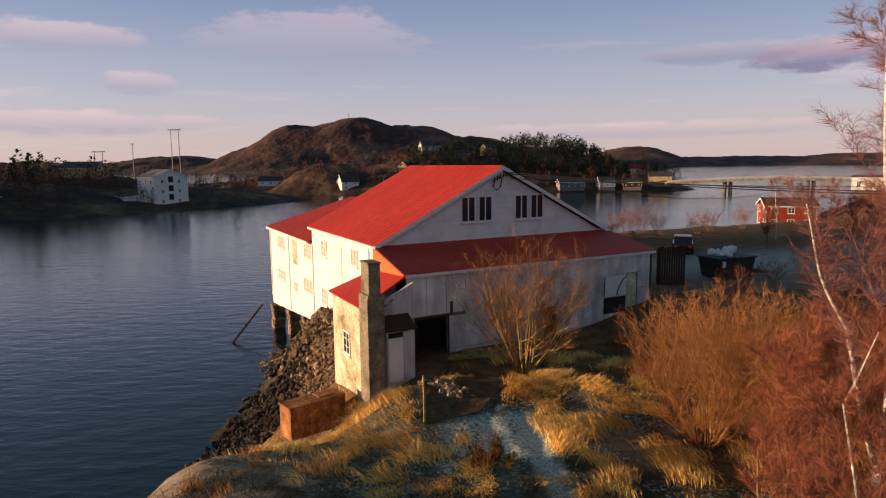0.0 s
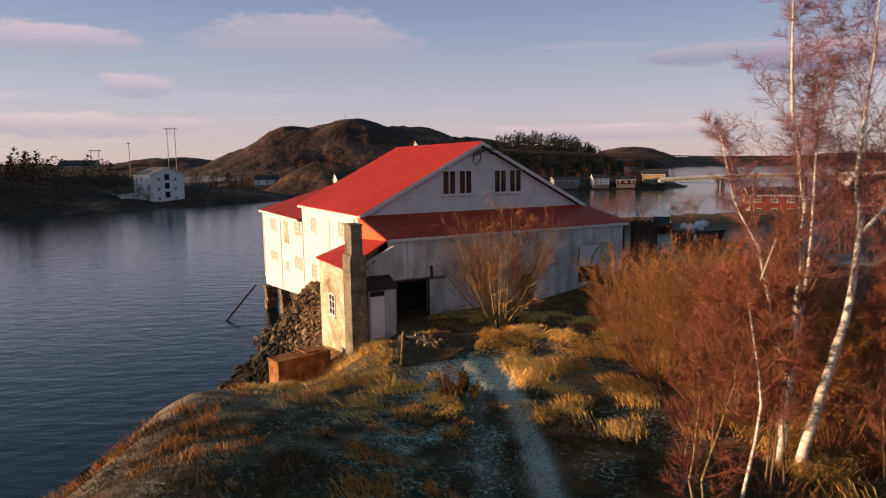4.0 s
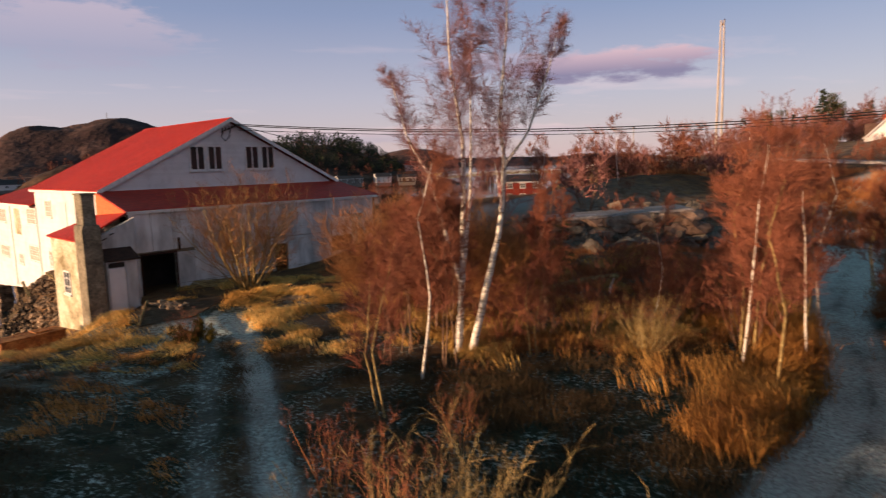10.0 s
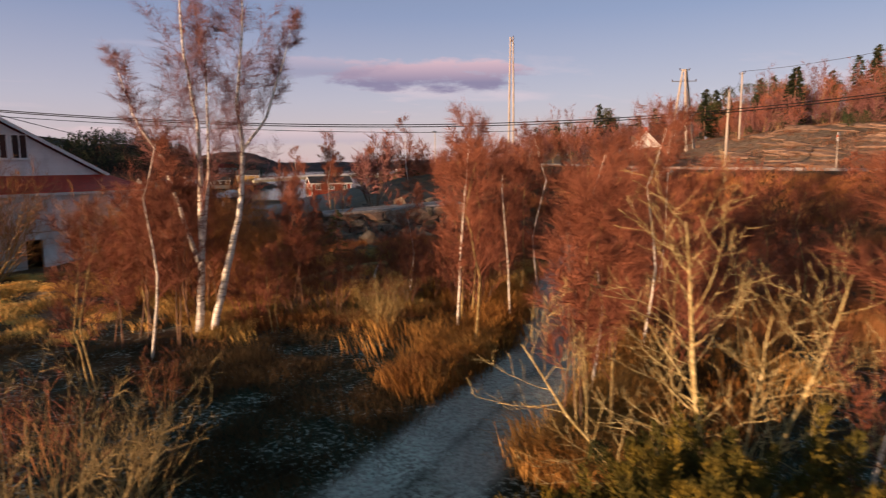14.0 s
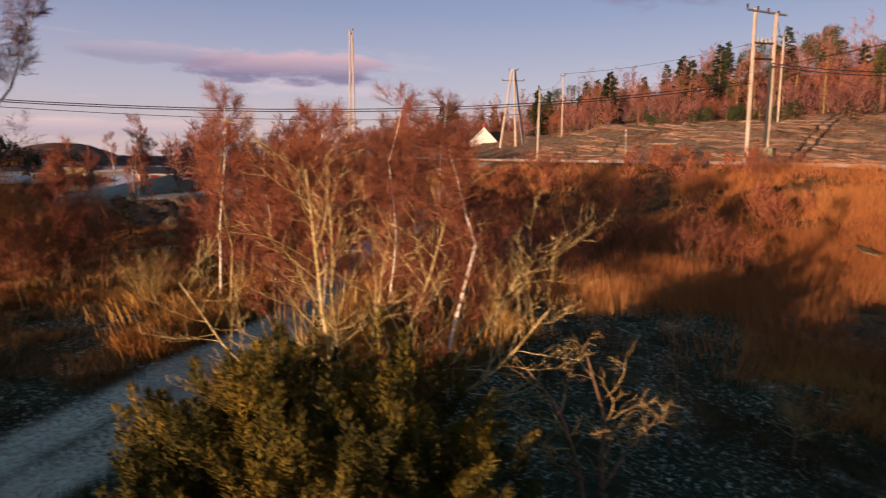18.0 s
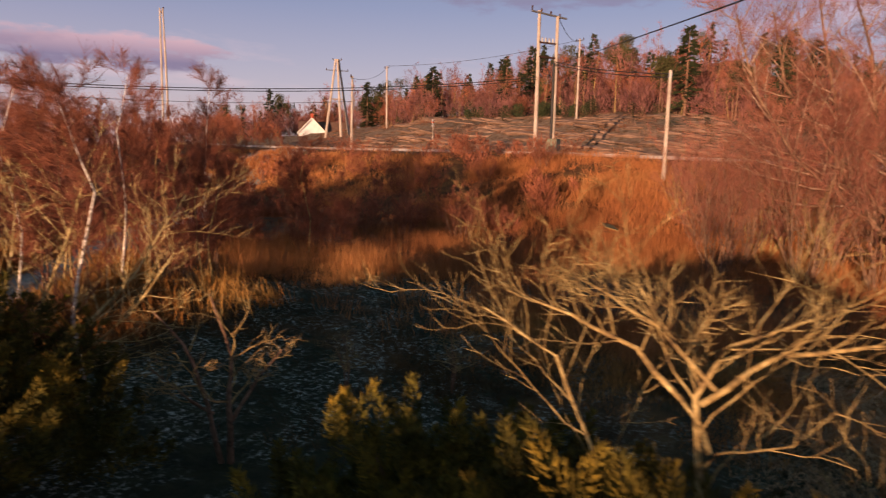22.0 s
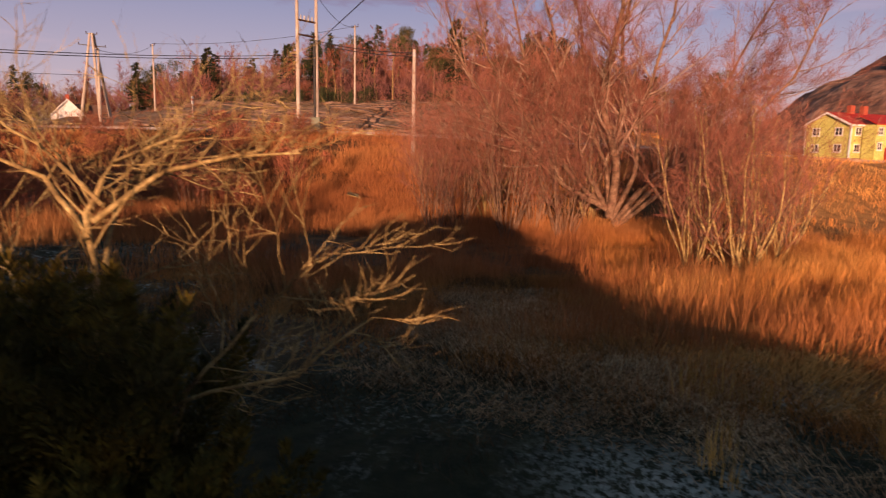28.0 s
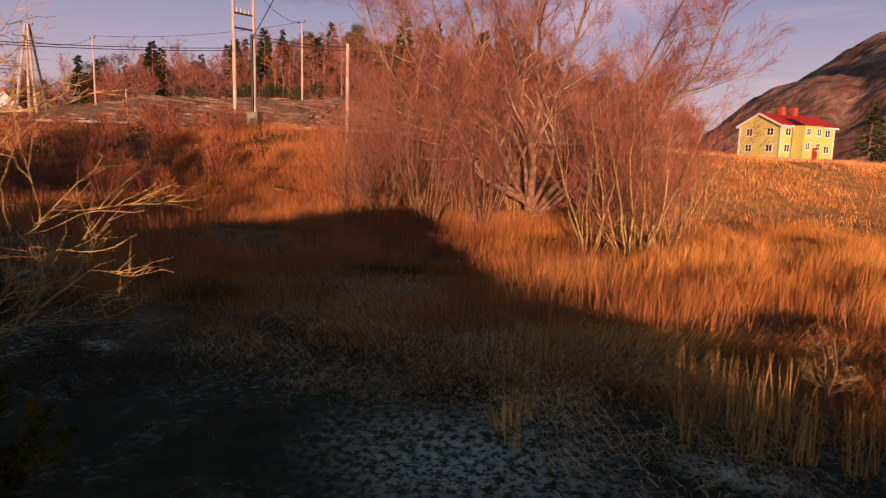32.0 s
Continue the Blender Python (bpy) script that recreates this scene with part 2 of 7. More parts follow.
CONIFER = material("dark_conifer_needles", [(0.014, 0.022, 0.009), (0.040, 0.050, 0.018)], 0.3, 0.85, 0, random=0.4)
PINE = material("pine_needles", [(0.035, 0.040, 0.014), (0.085, 0.080, 0.028)], 0.3, 0.85, 0, random=0.4)
STRAW = material("dry_golden_grass", [(0.36, 0.19, 0.045), (0.62, 0.37, 0.10), (0.78, 0.52, 0.17)], 0.25, 0.85, 0, random=0.5)
REED = material("rusty_tall_grass", [(0.22, 0.075, 0.028), (0.34, 0.13, 0.045), (0.42, 0.20, 0.07)], 0.12, 0.85, 0, random=0.3)
# Pane colour carries the sun's glare on the lit seaward wall.
LITPANE = material("pale_blinds", [(0.34, 0.29, 0.23), (0.46, 0.41, 0.34)], 3.0, 0.7, 0.1)
# Mossy winter grass, its colour darkened to carry the shade it stands in.
SHADEMOSS = material("frosted_moss_grass", [(0.050, 0.034, 0.016), (0.10, 0.062, 0.027), (0.16, 0.095, 0.038)], 0.5, 0.9, 0, random=0.35)
WTWIG = material("pinkish_willow_twigs", [(0.21, 0.072, 0.050), (0.34, 0.135, 0.088)], 0.5, 0.8, 0, random=0.35)

# Flattened grass, made paler to stand for sky light in the bog's shade.
MATTED = material("flattened_pale_grass", [(0.24, 0.14, 0.075), (0.42, 0.27, 0.145), (0.58, 0.42, 0.25)], 0.3, 0.9, 0, random=0.4)
# WILLOW bark lightened: the sun caught by the limbs is in the colour.
SUNLIMB = material("pale_willow_limb", [(0.17, 0.095, 0.062), (0.34, 0.215, 0.15), (0.50, 0.36, 0.27)], 2.0, 0.9, 0.3, fine=12)
# GOLD brightened to stand for low sun on the track-side tufts.
TUFT = material("orange_gold_tufts", [(0.34, 0.13, 0.030), (0.58, 0.27, 0.062), (0.74, 0.44, 0.13)], 0.3, 0.85, 0, random=0.4)
HEATHER = material("brown_heather", [(0.12, 0.052, 0.030), (0.21, 0.10, 0.058), (0.32, 0.18, 0.11)], 0.2, 0.9, 0, random=0.35)
GOLD = material("orange_reed_grass", [(0.26, 0.09, 0.025), (0.46, 0.195, 0.052), (0.62, 0.35, 0.105)], 0.2, 0.85, 0, random=0.35)
WEED = material("wet_seaweed_stone", [(0.008, 0.006, 0.005), (0.020, 0.014, 0.009), (0.050, 0.034, 0.022)], 2.0, 0.9, 0.6, fine=9, random=0.3, dist=0.05)
ASPHALT = material("frosted_asphalt", [(0.20, 0.17, 0.165), (0.30, 0.27, 0.26), (0.44, 0.41, 0.41)], 0.6, 0.85, 0.2, fine=6)
EARTH = material("bare_brown_earth", [(0.045, 0.026, 0.014), (0.085, 0.050, 0.026), (0.14, 0.09, 0.05)], 2.2, 0.95, 0.6, fine=13, dist=0.04)
PALEBARK = material("cream_lichen_bark", [(0.20, 0.13, 0.05), (0.46, 0.35, 0.15), (0.66, 0.53, 0.27)], 4.0, 0.9, 0.4, fine=16)


# ---- mesh helpers ----
def empty(name, m, label, category, group="", kind=""):
    ob = new(name)
    ob.empty_display_size = 0.3
    ob.matrix_world = m
    return tagged(ob, label, category, group, kind)


def part(name, bm, mat, parent=None, label=""):
    me = bpy.data.meshes.new(name)
    bm.to_mesh(me)
    bm.free()
    me.materials.append(mat)
    ob = new(name, me)
    ob.parent = parent
    return tagged(ob, label)


def mesh(name, verts, faces, mat, parent=None, label="", smooth=False):
    me = bpy.data.meshes.new(name)
    me.from_pydata([tuple(v) for v in verts], [], [tuple(f) for f in faces])
    me.materials.append(mat)
    if smooth:
        me.polygons.foreach_set("use_smooth", [True] * len(me.polygons))
    ob = new(name, me)
    ob.parent = parent
    return tagged(ob, label)


def box(x0, x1, y0, y1, z0, z1, bm=None, bevel=0.0):
    own = bm is None
    bm = bm or bmesh.new()
    vs = [bm.verts.new((x, y, z)) for x in (x0, x1) for y in (y0, y1) for z in (z0, z1)]
    for f in ((0, 1, 3, 2), (4, 6, 7, 5), (0, 4, 5, 1), (2, 3, 7, 6), (0, 2, 6, 4), (1, 5, 7, 3)):
        bm.faces.new([vs[i] for i in f])
    if bevel and own:
        bmesh.ops.bevel(bm, geom=bm.edges[:], offset=bevel, segments=1, affect="EDGES")
    return bm


def prism(poly, axis, a, b, bm=None):
    """A flat polygon of (p, q) pairs pushed along an axis from a to b."""
    bm = bm or bmesh.new()
    put = {"x": lambda p, q, s: (s, p, q), "y": lambda p, q, s: (p, s, q), "z": lambda p, q, s: (p, q, s)}[axis]
    lo = [bm.verts.new(put(p, q, a)) for p, q in poly]
    hi = [bm.verts.new(put(p, q, b)) for p, q in poly]
    bm.faces.new(lo[::-1])
    bm.faces.new(hi)
    n = len(poly)
    for i in range(n):
        bm.faces.new((lo[i], lo[(i + 1) % n], hi[(i + 1) % n], hi[i]))
    bmesh.ops.recalc_face_normals(bm, faces=bm.faces[:])
    return bm


def slab(quad, thick, bm=None):
    """A plate under four corners."""
    bm = bm or bmesh.new()
    q = [Vector(p) for p in quad]
    n = (q[1] - q[0]).cross(q[3] - q[0]).normalized()
    n = n if n.z > 0 else -n
    top = [bm.verts.new(p) for p in q]
    low = [bm.verts.new(p - n * thick) for p in q]
    bm.faces.new(top)
    bm.faces.new(low[::-1])
    for i in range(4):
        bm.faces.new((top[i], low[i], low[(i + 1) % 4], top[(i + 1) % 4]))
    bmesh.ops.recalc_face_normals(bm, faces=bm.faces[:])
    return bm


def rod(points, r0, r1=None, sides=8, bm=None):
    """A tapering round bar along points."""
    bm = bm or bmesh.new()
    pts = [Vector(p) for p in points]
    r1 = r0 if r1 is None else r1
    rings = []
    for i, p in enumerate(pts):
        d = (pts[min(i + 1, len(pts) - 1)] - pts[max(i - 1, 0)]).normalized()
        a = d.orthogonal().normalized()
        b = d.cross(a)
        r = r0 + (r1 - r0) * i / max(1, len(pts) - 1)
        rings.append([bm.verts.new(p + a * (r * math.cos(k * math.tau / sides)) + b * (r * math.sin(k * math.tau / sides))) for k in range(sides)])
    for q, w in zip(rings, rings[1:]):
        for k in range(sides):
            bm.faces.new((q[k], q[(k + 1) % sides], w[(k + 1) % sides], w[k]))
    bm.faces.new(rings[0][::-1])
    bm.faces.new(rings[-1])
    return bm


# ---- the lie of the land ----
def lattice(ix, iy, seed):
    h = (ix * 374761393 + iy * 668265263 + seed * 974634777) & 0x7FFFFFFF
    h = ((h ^ (h >> 13)) * 1274126177) & 0x7FFFFFFF
    return ((h ^ (h >> 16)) & 0xFFFF) / 65535.0


def vnoise(x, y, seed=0):
    x, y = np.asarray(x, float), np.asarray(y, float)
    fx, fy = np.floor(x), np.floor(y)
    ix, iy = fx.astype(np.int64), fy.astype(np.int64)
    u, v = x - fx, y - fy
    u, v = u * u * (3 - 2 * u), v * v * (3 - 2 * v)
    a, b, c, d = lattice(ix, iy, seed), lattice(ix + 1, iy, seed), lattice(ix, iy + 1, seed), lattice(ix + 1, iy + 1, seed)
    return a + (b - a) * u + (c - a) * v + (a - b - c + d) * u * v


def fbm(x, y, seed=0, octaves=4):
    total, amp = 0.0, 0.5
    for k in range(octaves):
        total = total + amp * (vnoise(x * 2 ** k, y * 2 ** k, seed + k) - 0.5)
        amp *= 0.5
    return total


def smooth(x, a, b):
    t = np.clip((np.asarray(x, float) - a) / (b - a), 0, 1)
    return t * t * (3 - 2 * t)


def hump(x, y, cx, cy, sx, sy):
    return np.exp(-((x - cx) / sx) ** 2 - ((y - cy) / sy) ** 2)


def inland(x, y):
    """Metres in from the shore."""
    west = x - np.interp(y, (-200, 5, 20, 28, 36, 45, 52, 60), (-26, -15.5, -15, -14.2, -13.2, -13.2, -13.6, -13))
    north = np.interp(x, (-12, 6, 30, 60, 120, 300, 3000), (58, 76, 92, 106, 124, 190, 900)) - y
    return np.minimum(west, north * 0.8)


def track_gap(x, y):
    """How far from the middle of the cart track, by the nearer of its two arms."""
    a = np.abs(x - np.interp(y, (-4, 4, 10, 16, 20, 24.5), (4.6, 3.0, 2.8, 2.9, 2.7, 2.2))) + 9 * smooth(y, 24.5, 26) + 9 * smooth(-y, 4, 8)
    b = np.abs(y - np.interp(x, (2, 6, 9, 12, 15, 18, 21, 26, 38, 47, 57, 66), (-4.5, -1.5, 0.6, 2.2, 3.6, 5.4, 7.9, 13.0, 22.0, 29.6, 34.6, 37.0))) * 0.82 / (1 + 0.9 * smooth(x, 26, 45)) + 9 * smooth(x, 64, 66) + 9 * smooth(-x, -1.5, 1.5)
    return a, b


def road_height(y):
    return np.interp(y, (-120, -70, -45, -15, 5, 40, 70), (6.6, 6.8, 7.2, 8.4, 8.9, 9.2, 9.8))


def road_x(y):
    return np.interp(y, (-120, -60, -30, 0, 40, 70), (112, 86, 72, 67.5, 70.5, 80))


def height(x, y):
    x, y = np.asarray(x, float), np.asarray(y, float)
    d = inland(x, y)
    plat = 3.95 + 0.5 * fbm(x / 9, y / 9, 3) + 0.18 * fbm(x / 1.7, y / 1.7, 9, 3)
    plat = plat - 0.95 * smooth(-y, -6, 12) * smooth(x, 6, 13)
    plat = plat + 1.8 * smooth(x + 0.25 * (y - 40), 6, 17) * smooth(y, 27, 38) * (1 - smooth(y, 62, 90) * 0.6)
    # ramp and rocky mound behind the birches
    plat = plat + 1.0 * hump(x, y, 26, 27, 6, 3) + (3.2 + 2.2 * fbm(x / 5, y / 5, 21)) * hump(x, y, 42, 46, 13, 9)
    # bank up to the road and the hill over it
    rx, rz = road_x(y), road_height(y)
    bank_up = smooth(x, rx - 25, rx - 4)
    plat = plat + (rz - plat) * bank_up
    hill = smooth(x - rx, 6, 45) * np.interp(y, (-75, -35, 0, 40, 80, 120), (0.5, 2.5, 7, 6.5, 3.5, 1.5)) + smooth(x - rx, 40, 130) * np.interp(y, (-90, -40, 0, 50, 100, 150), (1, 8, 19, 15, 5, 1))
    plat = plat + hill * (1 + 0.22 * fbm(x / 14, y / 14, 31)) + smooth(x - rx, 6, 14) * (1 - smooth(x - rx, 40, 60)) * 1.1 * fbm(x / 5, y / 5, 41)
    # whaleback of rock along the shore
    # Southern crest is unseen; its heights are set to throw the foreground shade.
    crest = np.interp(y, (-70, -50, -34, -28, -25, -22, -19, -16, -13, -7, -3, 0, 4, 9, 13, 17, 21, 25), (0.5, 0.6, 0.85, 1.0, 1.2, 1.8, 2.8, 3.05, 2.75, 2.4, 1.5, 1.05, 1.0, 1.15, 1.2, 0.5, 0.0, 0.0))
    plat = plat + crest * np.exp(-((x + 5.0 - 0.02 * y) / 4.6) ** 2) * (1 + 0.75 * fbm(x / 3.4, y / 3.4, 51)) + 0.45 * fbm(x / 1.9, y / 1.9, 53, 3) * np.exp(-((x + 4.0) / 6.0) ** 2) * (1 - smooth(y, 20, 26))
    wide = np.interp(y, (20, 29, 35, 41, 58), (7.5, 15, 12, 5.2, 5.0))
    h = SEA + (plat - SEA) * smooth(d / wide, 0, 1) + (1 - smooth(d, 0, 9)) * smooth(d, -2, 1) * 0.9 * fbm(x / 1.6, y / 1.6, 61)
    h = np.where(d < 0, SEA - 5 * smooth(-d, 0, 14) - 0.05, h)
    a, b = track_gap(x, y)
    rut = np.maximum(np.exp(-((a - 0.75) / 0.33) ** 2), np.exp(-((b - 0.6) / 0.5) ** 2))
    h = h - 0.09 * rut
    h = h - 0.9 * hump(x, y, -6.1, 28.7, 2.2, 1.5) - 1.0 * hump(x, y, -5.4, 25.2, 2.5, 3.2) + 0.5 * hump(x, y, -9.2, 20.6, 2.8, 4.6)
    # the road is level across
    flat = 1 - smooth(np.abs(x - rx), 2.6, 4.5)
    return h + (rz - h) * flat * smooth(d, 5, 20)


def ground_z(x, y):
    return float(height(np.array([x]), np.array([y]))[0])


def grid_axis(n, middle, near, reach):
    s = np.linspace(-1, 1, n)
    k = 6.6
    return middle + reach * np.sinh(k * s) / math.sinh(k) + 0 * near


def sheet(name, xs, ys, fz, mat):
    X, Y = np.meshgrid(xs, ys)
    Z = fz(X, Y)
    nx, ny = len(xs), len(ys)
    me = bpy.data.meshes.new(name)
    idx = np.arange(nx * ny).reshape(ny, nx)
    quads = np.stack([idx[:-1, :-1], idx[:-1, 1:], idx[1:, 1:], idx[1:, :-1]], -1).reshape(-1, 4)
    me.vertices.add(nx * ny)
    me.vertices.foreach_set("co", np.stack([X, Y, Z], -1).ravel().astype(np.float32))
    me.loops.add(quads.size)
    me.loops.foreach_set("vertex_index", quads.ravel().astype(np.int32))
    me.polygons.add(len(quads))
    me.polygons.foreach_set("loop_start", np.arange(0, quads.size, 4, dtype=np.int32))
    me.polygons.foreach_set("use_smooth", np.ones(len(quads), dtype=bool))
    me.update(calc_edges=True)
    me.materials.append(mat)
    return new(name, me), X, Y, Z


def ground_material():
    m = bpy.data.materials.new("winter_ground")
    m.use_nodes = True
    t = m.node_tree
    p = t.nodes["Principled BSDF"]
    p.inputs["Roughness"].default_value, p.inputs["Specular IOR Level"].default_value = 0.92, 0.2
    geo = t.nodes.new("ShaderNodeNewGeometry")

    def noise_of(scale, detail=6.0, rough=0.6):
        n = t.nodes.new("ShaderNodeTexNoise")
        n.inputs["Scale"].default_value, n.inputs["Detail"].default_value, n.inputs["Roughness"].default_value = scale, detail, rough
        t.links.new(geo.outputs["Position"], n.inputs["Vector"])
        return n.outputs[0]

    def ramp(src, stops):
        r = t.nodes.new("ShaderNodeValToRGB")
        el = r.color_ramp.elements
        el[0].position, el[0].color = stops[0][0], (*stops[0][1], 1)
        el[1].position, el[1].color = stops[-1][0], (*stops[-1][1], 1)
        for pos, c in stops[1:-1]:
            el.new(pos).color = (*c, 1)
        t.links.new(src, r.inputs[0])
        return r.outputs[0]

    def mix(f, a, b):
        n = t.nodes.new("ShaderNodeMix")
        n.data_type = "RGBA"
        t.links.new(f, n.inputs[0])
        t.links.new(a, n.inputs[6])
        t.links.new(b, n.inputs[7])
        return n.outputs[2]

    def calc(op, a, b):
        n = t.nodes.new("ShaderNodeMath")
        n.operation, n.use_clamp = op, True
        for i, s in enumerate((a, b)):
            if isinstance(s, float):
                n.inputs[i].default_value = s
            else:
                t.links.new(s, n.inputs[i])
        return n.outputs[0]

    def share(name):
        a = t.nodes.new("ShaderNodeAttribute")
        a.attribute_name = name
        return a.outputs["Fac"]

    grass = ramp(noise_of(0.9), [(0.3, (0.040, 0.022, 0.012)), (0.5, (0.11, 0.055, 0.022)), (0.7, (0.22, 0.115, 0.038))])
    # Near-black: dark moss with the foreground's shade worked into its colour.
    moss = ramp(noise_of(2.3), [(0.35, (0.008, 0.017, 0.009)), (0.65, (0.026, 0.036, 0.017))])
    stone = ramp(noise_of(1.4, 9.0, 0.7), [(0.3, (0.085, 0.056, 0.038)), (0.5, (0.23, 0.165, 0.115)), (0.7, (0.38, 0.29, 0.21))])
    gravel = ramp(noise_of(11.0, 4.0), [(0.3, (0.20, 0.202, 0.19)), (0.7, (0.46, 0.47, 0.45))])
    snow = ramp(noise_of(6.0), [(0.3, (0.34, 0.45, 0.41)), (0.7, (0.66, 0.76, 0.71))])
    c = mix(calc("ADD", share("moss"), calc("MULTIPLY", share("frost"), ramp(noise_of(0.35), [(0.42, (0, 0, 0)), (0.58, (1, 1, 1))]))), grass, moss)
    c = mix(calc("MULTIPLY", share("rock"), ramp(noise_of(1.1), [(0.36, (0, 0, 0)), (0.5, (1, 1, 1))])), c, stone)
    c = mix(share("gravel"), c, gravel)
    c = mix(share("straw"), c, ramp(noise_of(1.3), [(0.3, (0.24, 0.11, 0.035)), (0.7, (0.50, 0.27, 0.09))]))
    flecks = calc("MULTIPLY", ramp(noise_of(7.5, 7.0, 0.75), [(0.52, (0, 0, 0)), (0.62, (0.8, 0.8, 0.8))]), ramp(noise_of(0.8, 3.0), [(0.40, (0, 0, 0)), (0.56, (1, 1, 1))]))
    c = mix(calc("MULTIPLY", share("frost"), flecks), c, snow)
    c = mix(calc("MULTIPLY", share("snow"), ramp(noise_of(8.5, 6.0, 0.7), [(0.45, (0, 0, 0)), (0.55, (1, 1, 1))])), c, snow)
    t.links.new(c, p.inputs["Base Color"])
    b = t.nodes.new("ShaderNodeBump")
    b.inputs["Strength"].default_value, b.inputs["Distance"].default_value = 0.7, 0.12
    t.links.new(noise_of(3.2, 9.0, 0.7), b.inputs["Height"])
    t.links.new(b.outputs[0], p.inputs["Normal"])
    return m


xs, ys = grid_axis(460, 9, 0.2, 2600), grid_axis(430, 4, 0.2, 2600)
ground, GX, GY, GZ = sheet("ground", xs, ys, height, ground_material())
tagged(ground, "frosty winter ground of dry grass, mossy shade-darkened hollows and bare rock", "ground", kind="structure")


def mask(name, values):
    at = ground.data.attributes.new(name, "FLOAT", "POINT")
    at.data.foreach_set("value", np.clip(values, 0, 1).ravel().astype(np.float32))


gd = inland(GX, GY)
ga, gb = track_gap(GX, GY)
left_rut = GX < np.interp(GY, (-4, 4, 10, 16, 20, 24.5), (4.6, 3.0, 2.8, 2.9, 2.7, 2.2))
rut = np.maximum(np.exp(-((ga - 0.72) / np.where(left_rut, 0.34, 0.46)) ** 4) * np.where(left_rut, 0.38, 1.0) * (0.7 + 0.6 * vnoise(GX / 1.1, GY / 2.0, 95)), np.exp(-((gb - 0.6) / 0.62) ** 4) * 1.25)
# First term: frost on the far track, whitened further to read as lit.
mask("snow", 0.9 * smooth(GX, 28, 38) * np.exp(-(gb / 1.1) ** 4) + 0.85 * hump(GX, GY, 16.3, -20.6, 1.8, 2.2) + 1.1 * smooth(fbm(GX / 1.0, GY / 1.0, 90, 3), 0.23, 0.29) * smooth(GX, 13, 15) * (1 - smooth(GX, 21, 26)) * (1 - smooth(GY, -8, -2)) + 1.1 * smooth(fbm(GX / 0.9, GY / 0.9, 92, 3), 0.14, 0.22) * np.exp(-((GX - 0) / 6.0) ** 2) * smooth(GY, 12, 16) * (1 - smooth(GY, 25, 28)) + rut * (0.4 + 0.85 * vnoise(GX / 0.9, GY / 1.3, 88)) + hump(GX, GY, 2.2, 22.2, 1.7, 1.5) * 4.5 - 0.3 + 0.9 * hump(GX, GY, 21, 28.5, 6, 0.8))
# Straw ground, brightened to make up for the low sun grazing the flat meadow.
mask("straw", smooth(GX, 40, 50) * (1 - smooth(GY, -34, -24)) * (1 - smooth(GX, 130, 170)))
mask("gravel", rut * (0.4 + 0.8 * vnoise(GX / 0.7, GY / 1.1, 89)) + (1 - smooth(np.abs(GX - road_x(GY)), 2.7, 3.1)) * smooth(gd, 5, 20) + hump(GX, GY, 24, 48, 9, 7))
mask("frost", (0.75 + 0.4 * smooth(GX, -4, 0)) * (1 - 0.75 * smooth(-GY, 8, 13)) * (1 - smooth(GX, 26, 40)) * (1 - smooth(GY, 24, 30)))
# Moss plus shade painted into shaded foreground and bog; also darkens the wet shore.
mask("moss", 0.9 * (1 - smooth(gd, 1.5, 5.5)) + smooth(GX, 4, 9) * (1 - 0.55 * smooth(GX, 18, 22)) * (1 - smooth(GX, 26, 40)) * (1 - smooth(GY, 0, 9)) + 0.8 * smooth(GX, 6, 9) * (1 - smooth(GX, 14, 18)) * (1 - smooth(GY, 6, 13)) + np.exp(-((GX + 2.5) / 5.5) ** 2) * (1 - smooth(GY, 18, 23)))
LX, LYY = (GX + 3.83) * 0.887 + (GY - 35.16) * 0.462, -(GX + 3.83) * 0.462 + (GY - 35.16) * 0.887
mask("rock", 1.2 * hump(GX, GY, -9.5, 21.5, 2.6, 6.5) + 0.9 * smooth(fbm(GX / 2.2, GY / 2.2, 94, 3), 0.05, 0.16) * np.exp(-((GX - 1) / 7.0) ** 2) * smooth(GY, 14, 18) * (1 - smooth(GY, 26, 29)) + 0.55 * smooth(gd, 3, 5.5) * (1 - smooth(gd, 4, 13)) * np.where((LX > -7) & (LX < 1) & (LYY > -3) & (LYY < 22), 0.0, 1.0) + 0.25 * np.exp(-((GX + 5) / 6.0) ** 2) + 0.85 * smooth(GX - road_x(GY), 7, 14) * (1 - smooth(GX - road_x(GY), 38, 60)) + hump(GX, GY, 34, 36, 8, 6))

# the road along the hillside, its edge a low pale kerb of frosted asphalt
ry = np.arange(-118.0, 68.1, 3.0)
edge = [(road_x(v) + o, v, road_height(v) + dz) for v in ry for o, dz in ((-2.95, -0.3), (-2.8, 0.28), (2.6, 0.22), (2.75, -0.25))]
quads = [(4 * i + j, 4 * i + j + 1, 4 * i + j + 5, 4 * i + j + 4) for i in range(len(ry) - 1) for j in range(3)]
tagged(mesh("road", edge, quads, ASPHALT), "narrow frosted asphalt road along the foot of the hill", "road", kind="structure")

# ---- the fjord ----
wm = bpy.data.materials.new("cold_fjord_water")
wm.use_nodes = True
wp = wm.node_tree.nodes["Principled BSDF"]
wp.inputs["Base Color"].default_value, wp.inputs["Roughness"].default_value, wp.inputs["IOR"].default_value = (0.004, 0.017, 0.023, 1), 0.05, 1.33
wp.inputs["Specular IOR Level"].default_value = 0.55
wgeo = wm.node_tree.nodes.new("ShaderNodeNewGeometry")
wmap = wm.node_tree.nodes.new("ShaderNodeMapping")
wmap.inputs["Scale"].default_value, wmap.inputs["Rotation"].default_value = (0.45, 1.0, 1.0), (0, 0, radians(35))
wave = wm.node_tree.nodes.new("ShaderNodeTexNoise")
